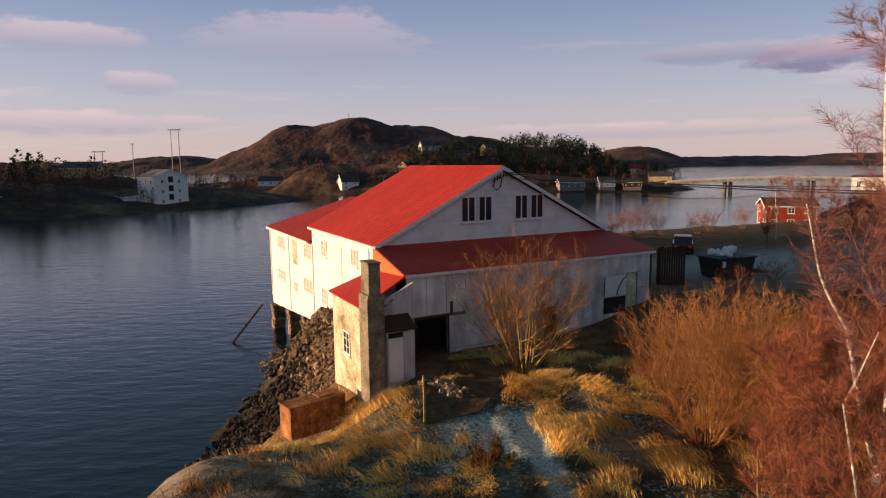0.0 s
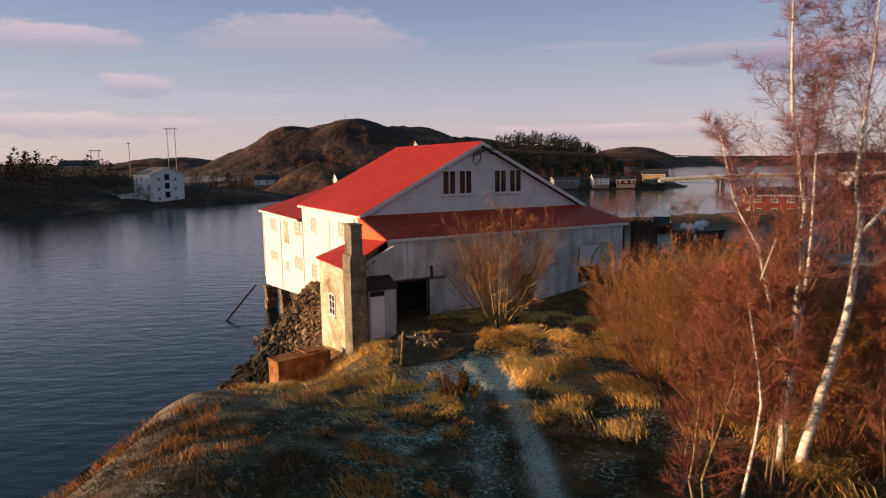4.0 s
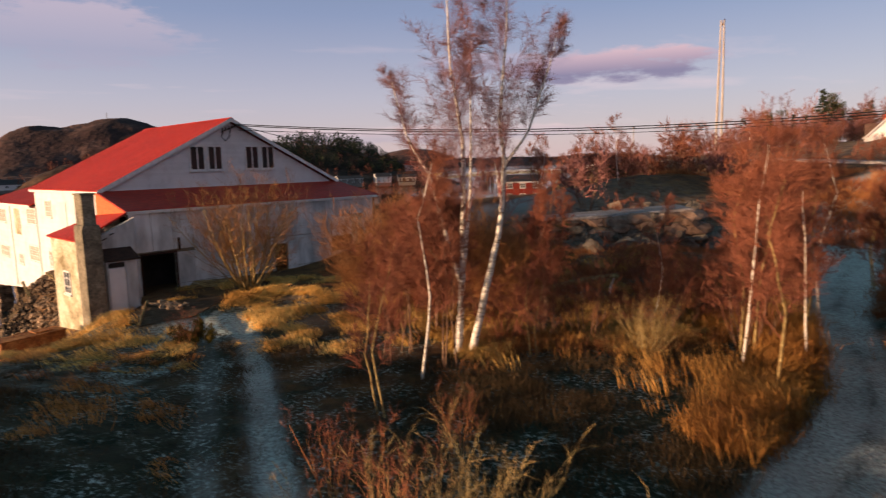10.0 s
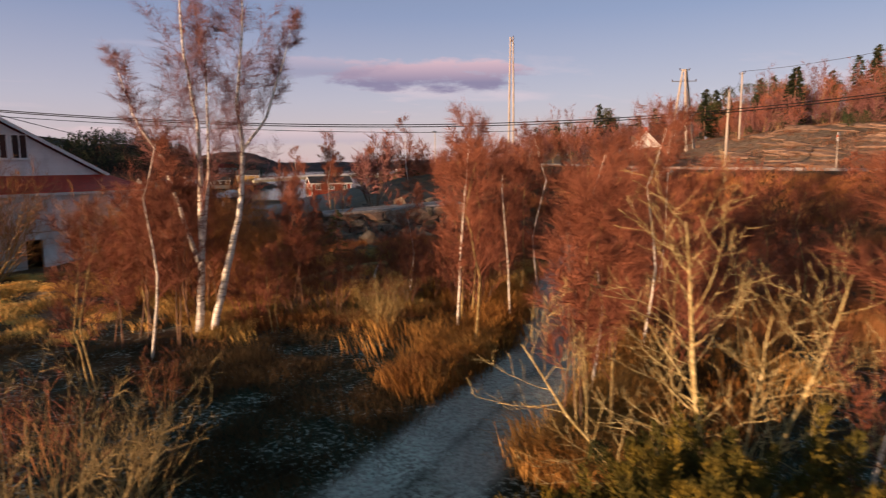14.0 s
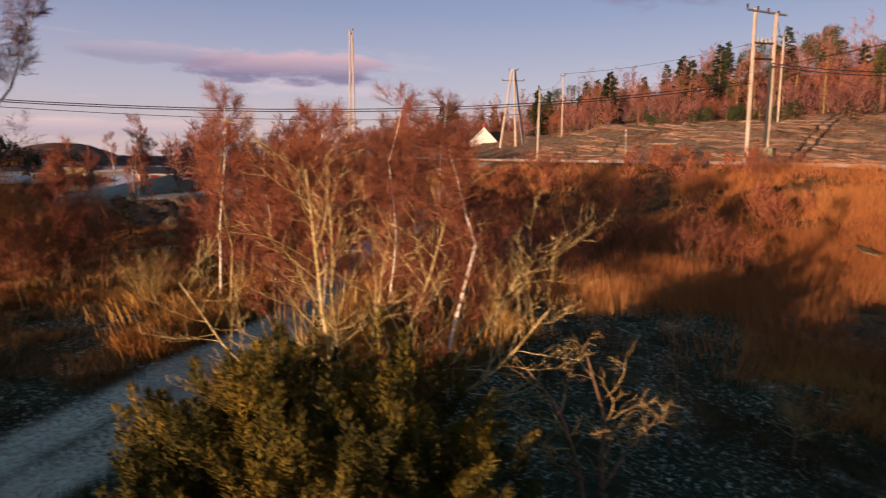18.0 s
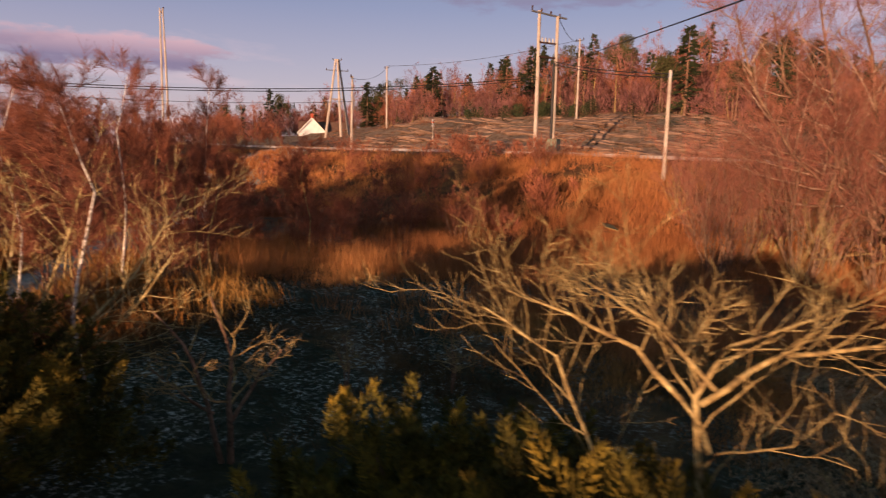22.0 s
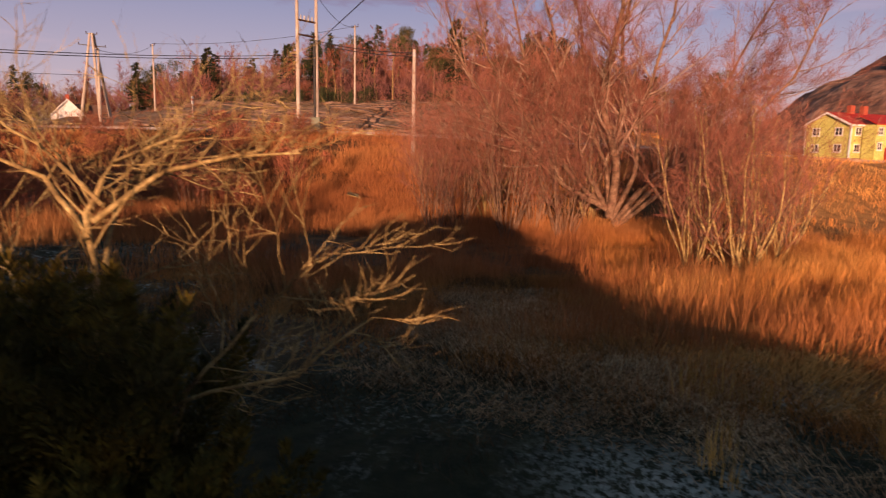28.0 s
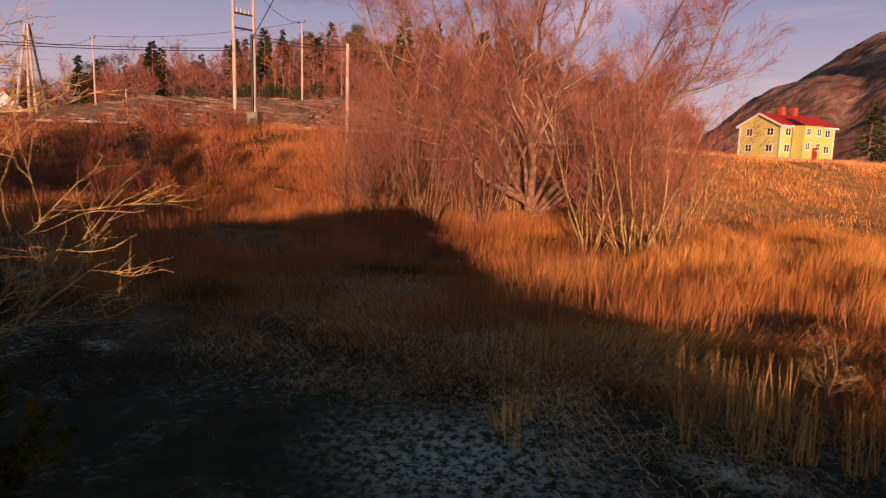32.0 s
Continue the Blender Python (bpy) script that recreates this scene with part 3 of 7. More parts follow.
wave.inputs["Scale"].default_value, wave.inputs["Detail"].default_value, wave.inputs["Roughness"].default_value = 0.9, 4.0, 0.55
wb = wm.node_tree.nodes.new("ShaderNodeBump")
wb.inputs["Strength"].default_value, wb.inputs["Distance"].default_value = 0.5, 0.16
wm.node_tree.links.new(wgeo.outputs["Position"], wmap.inputs[0])
wm.node_tree.links.new(wmap.outputs[0], wave.inputs["Vector"])
wm.node_tree.links.new(wave.outputs[0], wb.inputs["Height"])
wm.node_tree.links.new(wb.outputs[0], wp.inputs["Normal"])
water, _, _, _ = sheet("water", np.linspace(-2600, 2600, 60), np.linspace(-2600, 2600, 60), lambda X, Y: X * 0 + SEA, wm)
tagged(water, "dark rippled fjord water under an evening sky", "water", kind="structure")


# ---- far shores and hills ----
def land(name, x0, x1, y0, y1, step, fz, mat, label):
    ob, *_ = sheet(name, np.arange(x0, x1 + step, step), np.arange(y0, y1 + step, step), fz, mat)
    return tagged(ob, label, "hill", kind="structure")


HEATH = material("brown_heath_hill", [(0.026, 0.013, 0.014), (0.062, 0.030, 0.026), (0.17, 0.095, 0.075)], 0.014, 0.95, 0.9, fine=0.09, bumpscale=0.08, detail=10, dist=4.0)
CLIFF = material("lit_brown_hillside", [(0.075, 0.033, 0.025), (0.23, 0.118, 0.082), (0.40, 0.25, 0.18)], 0.03, 0.95, 1.0, fine=0.2, bumpscale=0.12, detail=10, dist=3.0)
SHORE = material("dark_shore_slope", [(0.014, 0.009, 0.007), (0.048, 0.026, 0.018), (0.19, 0.105, 0.062)], 0.06, 0.95, 0.6, fine=0.5, bumpscale=0.3, detail=10, dist=1.0)


def island(bumps, rough, seed):
    def fz(X, Y):
        h = np.full_like(X, SEA - 4.0)
        for cx, cy, sx, sy, top, turn in bumps:
            c, s = math.cos(radians(turn)), math.sin(radians(turn))
            px, py = (X - cx) * c + (Y - cy) * s, -(X - cx) * s + (Y - cy) * c
            r = np.exp(-np.abs(px / sx) ** 2.6 - np.abs(py / sy) ** 2.6)
            h = np.maximum(h, SEA - 4 + (top - SEA + 4) * r)
        ridge = 0.5 - np.abs(fbm(X / (rough * 3), Y / (rough * 3), seed + 9, 5)) * 2.2
        ridge = ridge + 0.9 * fbm(X / (rough * 0.9), Y / (rough * 0.9), seed + 30, 3)
        return h + rough * (0.9 * fbm(X / (rough * 4), Y / (rough * 4), seed, 6) + 0.55 * (ridge - 0.2)) * smooth(h, SEA - 2, SEA + 6 + rough * 0.5)
    return fz


MOUNTAIN = island([(-320, 1500, 146, 180, 100, 0), (-192, 1490, 140, 160, 116, 0), (-256, 1494, 96, 165, 106, 0), (40, 1520, 190, 200, 76, 0), (-430, 1500, 92, 170, 54, 0), (-90, 1500, 210, 170, 98, 0), (-640, 1520, 200, 160, 34, 0), (-950, 1500, 250, 160, 24, 0), (180, 1520, 180, 200, 46, 0)], 15, 71)
land("far_hill", -1100, 500, 1150, 1900, 12, MOUNTAIN, HEATH, "rounded brown mountain with pale cliffs across the fjord")
land("far_hill", 250, 1500, 1500, 2300, 16, island([(565, 1900, 130, 220, 54, 0), (900, 1950, 500, 200, 24, 0), (420, 1900, 220, 150, 22, 0), (1250, 1900, 260, 240, 30, 0)], 8, 73), HEATH, "low flat-topped heath hill on the far horizon")
HEADLAND = island([(-116, 256, 66, 36, 5.0, 41), (-178, 218, 80, 44, 9.0, 20), (-230, 220, 90, 60, 12, 0), (-165, 272, 70, 44, 10, 30)], 1.6, 75)
land("far_shore", -330, -30, 150, 340, 2.0, HEADLAND, SHORE, "dark low headland with boathouses across the bay")
ISLAND = island([(-61, 350, 31, 22, 14, 0), (-98, 352, 34, 16, 7, 0), (18, 402, 95, 60, 19, 0), (60, 398, 50, 50, 23, 0), (98, 358, 40, 36, 6, 0), (-130, 365, 60, 28, 4, 0), (60, 362, 60, 36, 8, 0), (-20, 350, 50, 30, 9, 0)], 3.6, 77)
land("far_shore", -210, 190, 290, 480, 2.5, ISLAND, SHORE, "wooded island shore with cottages and a knoll")
land("far_hill", 230, 900, -640, 60, 5, island([(430, -330, 130, 140, 112, 0), (500, -230, 130, 90, 72, 0), (440, -180, 100, 60, 36, 0), (640, -420, 200, 200, 150, 0)], 14, 79), CLIFF, "bare brown hillside with cliffs behind the yellow house")

# ---- the old warehouse ----
YAW = 27.51
HOUSE = pose(-3.83, 35.16, 0, 0, 0, YAW)
house = empty("warehouse", HOUSE, "old white timber warehouse with red metal roofs over the water", "warehouse")
W, D, EAVE, RIDGE = 17.08, 13.71, 9.41, 13.78
BACK = 28.03


def window(parent, plane, s0, s1, z0, z1, cols, rows, mat=TRIM, out=-1, dark=GLASS, s=0.0):
    """A framed window in a wall; plane 'x' or 'y' is the wall's normal axis, s its place, out the way it faces."""
    frame_bm, bars, d = bmesh.new(), 0.09, 0.05 * out

    def put(a0, a1, b0, b1, deep, bm):
        lo, hi = sorted((s, s + deep))
        if plane == "y":
            box(a0, a1, lo, hi, b0, b1, bm)
        else:
            box(lo, hi, a0, a1, b0, b1, bm)
    for a0, a1, b0, b1 in ((s0, s1, z1 - bars, z1), (s0, s1, z0, z0 + bars), (s0, s0 + bars, z0 + bars, z1 - bars), (s1 - bars, s1, z0 + bars, z1 - bars)):
        put(a0, a1, b0, b1, d, frame_bm)
    w = part("window", frame_bm, mat, parent)
    for i in range(1, cols):
        x = s0 + (s1 - s0) * i / cols
        b = bmesh.new()
        put(x - 0.035, x + 0.035, z0 + bars, z1 - bars, d * 0.9, b)
        part("mullion", b, mat, w)
    for j in range(1, rows):
        z = z0 + (z1 - z0) * j / rows
        b = bmesh.new()
        put(s0 + bars, s1 - bars, z - 0.02, z + 0.02, d * 0.7, b)
        part("glazing_bar", b, mat, w)
    for i in range(cols):
        b = bmesh.new()
        a0, a1 = s0 + bars + (s1 - s0 - 2 * bars) * i / cols, s0 + bars + (s1 - s0 - 2 * bars) * (i + 1) / cols
        put(a0, a1, z0 + bars, z1 - bars, d * 0.3, b)
        part("pane", b, dark, w)
    b = bmesh.new()
    put(s0 - 0.06, s1 + 0.06, z0 - 0.07, z0 - 0.003, d * 2.2, b)
    part("window_sill", b, mat, w)
    return w


def roof(parent, quad, thick, mat, pitch=0.0, along=None, name="roof", ribs=0.6, high=0.018):
    """A metal roof plate with standing ribs that run down the slope (corners: eave start, eave end, top end, top start)."""
    r = part(name, slab(quad, thick), mat, parent)
    q = [Vector(p) for p in quad]
    n = (q[1] - q[0]).cross(q[3] - q[0]).normalized()
    n = n if n.z > 0 else -n
    count = max(1, int((q[1] - q[0]).length / ribs))
    bm = bmesh.new()
    for i in range(count + 1):
        t = i / count
        a, b = q[0].lerp(q[1], t), q[3].lerp(q[2], t)
        w = (q[1] - q[0]).normalized() * 0.018
        vs = [bm.verts.new(p) for p in (a - w + n * 0.003, a + w + n * 0.003, b + w + n * 0.003, b - w + n * 0.003, a + n * high, b + n * high)]
        bm.faces.new((vs[0], vs[4], vs[5], vs[3]))
        bm.faces.new((vs[4], vs[1], vs[2], vs[5]))
    tagged(part("rib", bm, mat, r), kind="stuff")
    return r


# long sunlit wall: its foot follows the rock
foot = [(0.25, 3.1), (8.2, 2.5), (13.9, 2.05), (19.1, 1.55), (BACK - 0.2, 0.8)]
main_wall = part("wall", prism(foot[:2] + [(D - 0.2, 2.1), (D - 0.2, EAVE - 0.1), (0.25, EAVE - 0.1)], "x", 0.25, 0.5), WHITE, house)
annex_wall = part("wall", prism([(D - 0.2, 2.1)] + foot[3:] + [(BACK - 0.2, 8.12), (D - 0.2, 8.12)], "x", 0.25, 0.5), WHITE, house)
bm = bmesh.new()
for k in range(46):
    z = 1.0 + k * 0.18
    y0 = 0.26
    y1 = BACK - 0.2 if z < 8.0 else D - 0.2
    for a, b in zip(np.arange(y0, y1, 3.5), list(np.arange(y0 + 3.5, y1, 3.5)) + [y1]):
        low = np.interp((a + b) / 2, [f[0] for f in foot], [f[1] for f in foot])
        if z < low + 0.05 or z > 9.2:
            continue
        v = [bm.verts.new(p) for p in ((0.222, a, z), (0.222, b, z), (0.242, b, z + 0.18), (0.242, a, z + 0.18), (0.25, a, z), (0.25, b, z))]
        bm.faces.new(v[:4])
        bm.faces.new((v[4], v[5], v[1], v[0]))
tagged(part("board", bm, WHITE, main_wall), kind="stuff")
for s0, s1, z0, z1, c, r in ((22.3, 24.8, 6.55, 7.72, 3, 3), (13.6, 15.9, 6.75, 7.98, 3, 3), (9.8, 11.1, 7.45, 8.65, 2, 3), (3.5, 4.7, 7.65, 8.8, 2, 3), (22.3, 25.0, 3.7, 4.65, 3, 2), (18.25, 19.4, 3.45, 4.3, 2, 2), (13.5, 16.2, 4.0, 5.2, 3, 3), (10.1, 11.3, 3.95, 5.15, 2, 3)):
    window(house, "x", s0, s1, z0, z1, c, r, WHITE, -1, LITPANE, s=0.24)
hatch = part("loading_hatch", box(0.19, 0.24, 18.1, 19.5, 5.8, 7.8, bevel=0.01), RENDERED, house, "ochre loading hatch in the white wall")
part("loading_hatch", box(0.19, 0.24, 6.6, 8.2, 3.4, 8.6, bevel=0.01), WHITE, house, "tall white loading hatch in the white wall")
for y in (13.5, 20.8, 1.6, 27.75):
    part("corner_board", box(0.17, 0.215, y - 0.09, y + 0.09, 1.6 if y > 20 else 2.6, 8.0 if y > 13 else 9.2), TRIM, house)
# far and right walls, back gable, gable wall to the yard
part("wall", box(W - 0.5, W - 0.25, 0.25, D - 0.25, 2.5, EAVE - 0.1), BOARD, house)
part("wall", prism([(0.25, 1.5), (W - 0.25, 1.5), (W - 0.25, EAVE - 0.15), (W / 2, RIDGE - 0.28), (0.25, EAVE - 0.15)], "y", D - 0.5, D - 0.25), BOARD, house)
gable = part("wall", prism([(0.51, 3.5), (W - 0.51, 3.5), (W - 0.3, EAVE - 0.15), (W / 2, RIDGE - 0.28), (0.3, EAVE - 0.15)], "y", 0.25, 0.5), WHITE, house)
bm = bmesh.new()
for k in range(30):
    z = 9.2 + k * 0.16
    if z > 13.3:
        break
    inset = max(0.0, (z + 0.16 - EAVE + 0.2) / (RIDGE - EAVE) * W / 2)
    x0, x1 = 0.3 + inset, W - 0.3 - inset
    runs = [(x0, x1)]
    for h0, h1 in ((5.65, 7.9), (9.5, 11.8)):
        if 10.35 < z + 0.1 < 12.0:
            runs = [q for r0, r1 in runs for q in ((r0, min(r1, h0)), (max(r0, h1), r1)) if q[1] - q[0] > 0.05]
    for r0, r1 in runs:
        v = [bm.verts.new(p) for p in ((r0, 0.215, z), (r1, 0.215, z), (r1, 0.24, z + 0.16), (r0, 0.24, z + 0.16), (r0, 0.25, z), (r1, 0.25, z))]
        bm.faces.new(v[:4])
        bm.faces.new((v[4], v[5], v[1], v[0]))
tagged(part("board", bm, WHITE, gable), kind="stuff")
for s0 in (5.65, 6.85, 9.52, 10.72):
    window(house, "y", s0, s0 + 1.05, 10.4, 12.0, 2, 1, TRIM, -1, s=0.22)
# main roof and verge boards
roof(house, ((-0.02, -0.05, EAVE), (-0.02, D + 0.05, EAVE), (W / 2, D + 0.05, RIDGE), (W / 2, -0.05, RIDGE)), 0.09, ROOF)
roof(house, ((W + 0.02, -0.05, EAVE), (W + 0.02, D + 0.05, EAVE), (W / 2, D + 0.05, RIDGE), (W / 2, -0.05, RIDGE)), 0.09, ROOF)
part("ridge_cap", prism([(W / 2 - 0.2, RIDGE - 0.07), (W / 2, RIDGE + 0.045), (W / 2 + 0.2, RIDGE - 0.07)], "y", -0.07, D + 0.07), ROOF, house)
for y0, y1 in ((-0.09, -0.055), (D + 0.055, D + 0.09)):
    for sx in (0, 1):
        x0, x1 = (0.0, W / 2) if not sx else (W, W / 2)
        part("verge_board", prism([(x0, EAVE - 0.24), (x1, RIDGE - 0.24), (x1, RIDGE + 0.0), (x0, EAVE + 0.0)], "y", y0, y1), TRIM if y0 < 0 else RENDERED, house)
part("fascia", box(-0.03, 0.0, -0.05, D + 0.05, EAVE - 0.22, EAVE - 0.06), TRIM, house)
# low-pitched roof of the seaward part
roof(house, ((-0.1, D + 0.1, 8.25), (-0.1, BACK, 8.2), (8.5, BACK, 10.75), (8.5, D + 0.1, 10.8)), 0.1, ROOF)
roof(house, ((17.0, D + 0.1, 8.25), (17.0, BACK, 8.2), (8.5, BACK, 10.75), (8.5, D + 0.1, 10.8)), 0.1, ROOF)
part("fascia", box(-0.12, -0.101, D + 0.1, BACK, 8.0, 8.2), TRIM, house)
part("wall", prism([(0.51, 0.8), (16.8, 0.8), (16.8, 8.0), (8.5, 10.6), (0.51, 8.0)], "y", BACK - 0.4, BACK - 0.2), WHITE, house)
part("wall", box(16.5, 16.75, D, BACK - 0.45, 0.8, 8.0), BOARD, house)

# lean-to along the yard
LY = -3.9
lean = roof(house, ((-0.05, LY - 0.15, 8.41), (17.5, LY - 0.15, 8.41), (17.1, 0.2, 9.36), (0.0, 0.2, 9.36)), 0.08, ROOF, high=0.006)
part("fascia", box(0.0, 17.4, LY - 0.19, LY - 0.155, 8.2, 8.36), TRIM, house)
openings = [(0.66, 2.5, 3.0, 5.9), (8.85, 9.8, 3.8, 5.62), (15.1, 16.05, 4.9, 7.1)]
bm = bmesh.new()
edges = [0.1] + [v for o in openings for v in o[:2]] + [17.1]
for i in range(0, len(edges), 2):
    box(edges[i], edges[i + 1], LY, LY + 0.2, 2.8, 8.35, bm)
for a, b, z0, z1 in openings:
    box(a, b, LY, LY + 0.2, z1, 8.35, bm)
front = part("wall", bm, CONCRETE, house)
# fibre-cement sheets on the yard wall, each a panel with its own joints
random.seed(5)
x = 0.14
while x < 17.0:
    w = 1.16
    for z0, z1 in ((3.0, 4.1), (4.12, 6.05), (6.07, 8.28)):
        a, b = x, min(x + w, 17.06)
        if any(a < o[1] and b > o[0] and z0 < o[3] and z1 > o[2] for o in openings):
            for o in openings:
                if a < o[1] and b > o[0]:
                    if z1 > o[3] > z0 and o[3] < z1 - 0.2:
                        part("panel", box(a, b, LY - 0.022, LY - 0.003, o[3] + 0.02, z1), BOARD, front)
                    for r0, r1 in ((a, o[0]), (o[1], b)):
                        if r1 - r0 > 0.08:
                            part("panel", box(r0, r1 - 0.012, LY - 0.022, LY - 0.003, z0, min(z1, o[3])), BOARD, front)
            continue
        part("panel", box(a, b - 0.03, LY - 0.022 - random.uniform(0, 0.012), LY - 0.003, z0 + random.uniform(0, 0.02), z1), BOARD, front)
    x += w
# Near-black panels behind the openings put the interior's shade into their colour.
part("inside", box(0.3, 16.9, LY + 1.6, LY + 1.7, 2.8, 8.0), DARKFILL, house, "near-black panel standing for shade inside the lean-to")
part("inside", box(0.3, 16.9, LY + 0.22, LY + 1.58, 2.8, 3.2), DARKFILL, house)
part("door_frame", prism([(0.56, 3.0), (0.66, 3.0), (0.66, 5.9), (2.5, 5.9), (2.5, 3.0), (2.6, 3.0), (2.6, 6.02), (0.56, 6.02)], "y", LY - 0.05, LY - 0.024), DARKBOARD, house)
part("vent", box(2.66, 2.82, LY - 0.06, LY - 0.024, 6.0, 6.72), DARKBOARD, house, "narrow dark slot vent")
part("signal_arm", rod([(13.3, LY - 0.05, 5.8), (13.35, LY - 0.05, 7.0)], 0.035), DARKBOARD, house)
part("bay_door", box(13.3, 15.05, LY - 0.06, LY - 0.026, 5.75, 7.0, bevel=0.01), WHITE, house, "pale sliding hatch with a curved crack")
part("crack", rod([(14.3, LY - 0.065, 5.8), (14.45, LY - 0.065, 6.3), (14.75, LY - 0.065, 6.7), (15.1, LY - 0.065, 6.95)], 0.05, 0.03, 4), DARKFILL, house)
# Near-black plate below the hatch.
part("plinth", box(13.3, 15.05, LY - 0.07, LY - 0.028, 4.7, 5.7), DARKFILL, house)
part("door", box(15.12, 16.03, LY + 0.05, LY + 0.1, 4.9, 7.08, bevel=0.01), RENDERED, house, "grey plank door")
part("corner_board", box(17.08, 17.2, LY - 0.04, LY + 0.25, 4.5, 8.3), DARKBOARD, house)
part("wall", box(16.9, 17.07, LY + 0.21, 0.2, 4, 8.4), BOARD, house)
# sunlit red cheek at the lean-to's end
part("cheek", prism([(LY - 0.1, 8.33), (0.2, 7.6), (0.2, 9.3)], "x", -0.06, 0.06), CHEEK, house, "bright orange-red triangular cheek under the roof edge")

# low seaward bay with its pent roof
BX = -2.55
roof(house, ((BX - 0.15, 0.2, 7.12), (BX - 0.15, LY - 1.0, 7.12), (0.0, LY - 0.25, 8.34), (0.0, 0.2, 8.05)), 0.08, ROOF)
bay = part("wall", prism([(0.0, 1.2), (LY - 0.95, 2.2), (LY - 0.95, 7.02), (0.0, 7.02)], "x", BX, BX + 0.25), RENDERED, house, "stained cream rendered wall of the low bay")
part("wall", prism([(BX + 0.26, 2.2), (0.1, 3.0), (0.1, 8.1), (BX + 0.26, 6.95)], "y", LY - 0.9, LY - 0.7), BOARD, house)
part("wall", prism([(BX + 0.26, 1.2), (0.1, 1.4), (0.1, 7.9), (BX + 0.26, 6.95)], "y", -0.25, -0.02), BOARD, house)
window(house, "x", -2.75, -1.75, 4.15, 5.4, 2, 3, TRIM, -1, s=BX - 0.005)
# the concrete pier
pier = part("pier", box(-2.68, -2.08, -5.95, -4.95, 7.8, 9.4, bevel=0.03), CONCRETE, house, "tall weathered concrete chimney pier")
part("pier_base", prism([(-2.80, 1.2), (-1.96, 1.2), (-1.96, 7.75), (-2.0, 7.95), (-2.76, 7.95), (-2.80, 7.75)], "y", -6.05, -4.9), CONCRETE, house)
part("cap", box(-2.73, -2.03, -6.0, -4.9, 9.4, 9.48, bevel=0.02), CONCRETE, house)
# the lean shed beside the pier
shed = part("shed", box(-1.8, -0.3, -5.8, LY - 0.05, 3.2, 6.05, bevel=0.015), BOARD, house, "small white panelled shed")
part("shed_roof", slab([(-1.85, -5.95, 6.1), (-0.2, -5.95, 6.1), (-0.2, LY - 0.03, 7.0), (-1.85, LY - 0.03, 7.0)], 0.06), DARKBOARD, house, "brown pent roof of the shed")
part("shed_door", box(-1.72, -0.95, -5.86, -5.81, 3.55, 5.7, bevel=0.01), WHITE, house)
# No opening here: a near-black plate draws the dark of the slot.
part("shed_slot", box(-1.7, -0.95, -5.85, -5.81, 5.74, 5.98), DARKFILL, house)
part("shed_panel", box(-0.9, -0.35, -5.85, -5.81, 3.6, 5.95, bevel=0.01), BOARD, house)
for k, (h, z) in enumerate(((0.6, 5.75), (0.9, 6.3))):
    part("stay", rod([(-1.7 + k * 0.5, LY - 1.0, 7.0 + 0.3 * k), (-0.4, LY - 0.6, 7.5)], 0.03, sides=5), DARKBOARD, house)
# insulators and service cable on the gable
ins = empty("service_bracket", HOUSE @ pose(8.35, 0.1, 13.05), "steel bracket with porcelain insulators on the gable", "insulator")
part("bracket", rod([(-0.5, 0.05, -0.2), (0.5, 0.0, 0.2)], 0.03, sides=6), METAL, ins)
for k in range(5):
    part("insulator", rod([(-0.45 + 0.22 * k, -0.05, -0.2 + 0.09 * k), (-0.45 + 0.22 * k, -0.14, -0.08 + 0.09 * k), (-0.45 + 0.22 * k, -0.14, 0.06 + 0.09 * k)], 0.06, 0.035, 6), DARKBOARD, ins)
part("drop_cable", rod([(-0.4, -0.1, -0.2), (-0.55, -0.12, -0.5), (-0.3, -0.12, -0.75), (0.0, -0.12, -0.5), (0.1, -0.1, 0.0)], 0.04, sides=5), BLACK, ins)
# stone piers under the seaward corner, and the shore beam
for k, (lx, ly, r) in enumerate(((0.5, 27.2, 0.55), (1.2, 24.0, 0.5), (3.5, 27.4, 0.5), (7, 27.4, 0.5))):
    top = 0.75 + 0.1 * k if k != 1 else 1.1
    pr = empty("stone_pier", HOUSE @ pose(lx, ly, 0), "rough stone pier standing in the water under the warehouse", "pier", group="stone piers")
    z = SEA - 1.6
    random.seed(40 + k)
    while z < top - 0.05:
        hgt = min(random.uniform(0.35, 0.6), top - z)
        o = random.uniform(-0.08, 0.08)
        part("stone", box(-r + o, r + o, -r - o, r - o, z, z + hgt - 0.02, bevel=0.05), RUBBLE, pr)
        z += hgt
beam = empty("fallen_beam", pose(-17.6, 56.5, 0), "dark leaning timber beam in the water by the piers", "beam")
part("beam", rod([(0.6, 1.5, 1.0), (-0.8, -2.2, -1.2), (-1.2, -3.0, -1.9)], 0.11, 0.09, 6), DARKBOARD, beam)


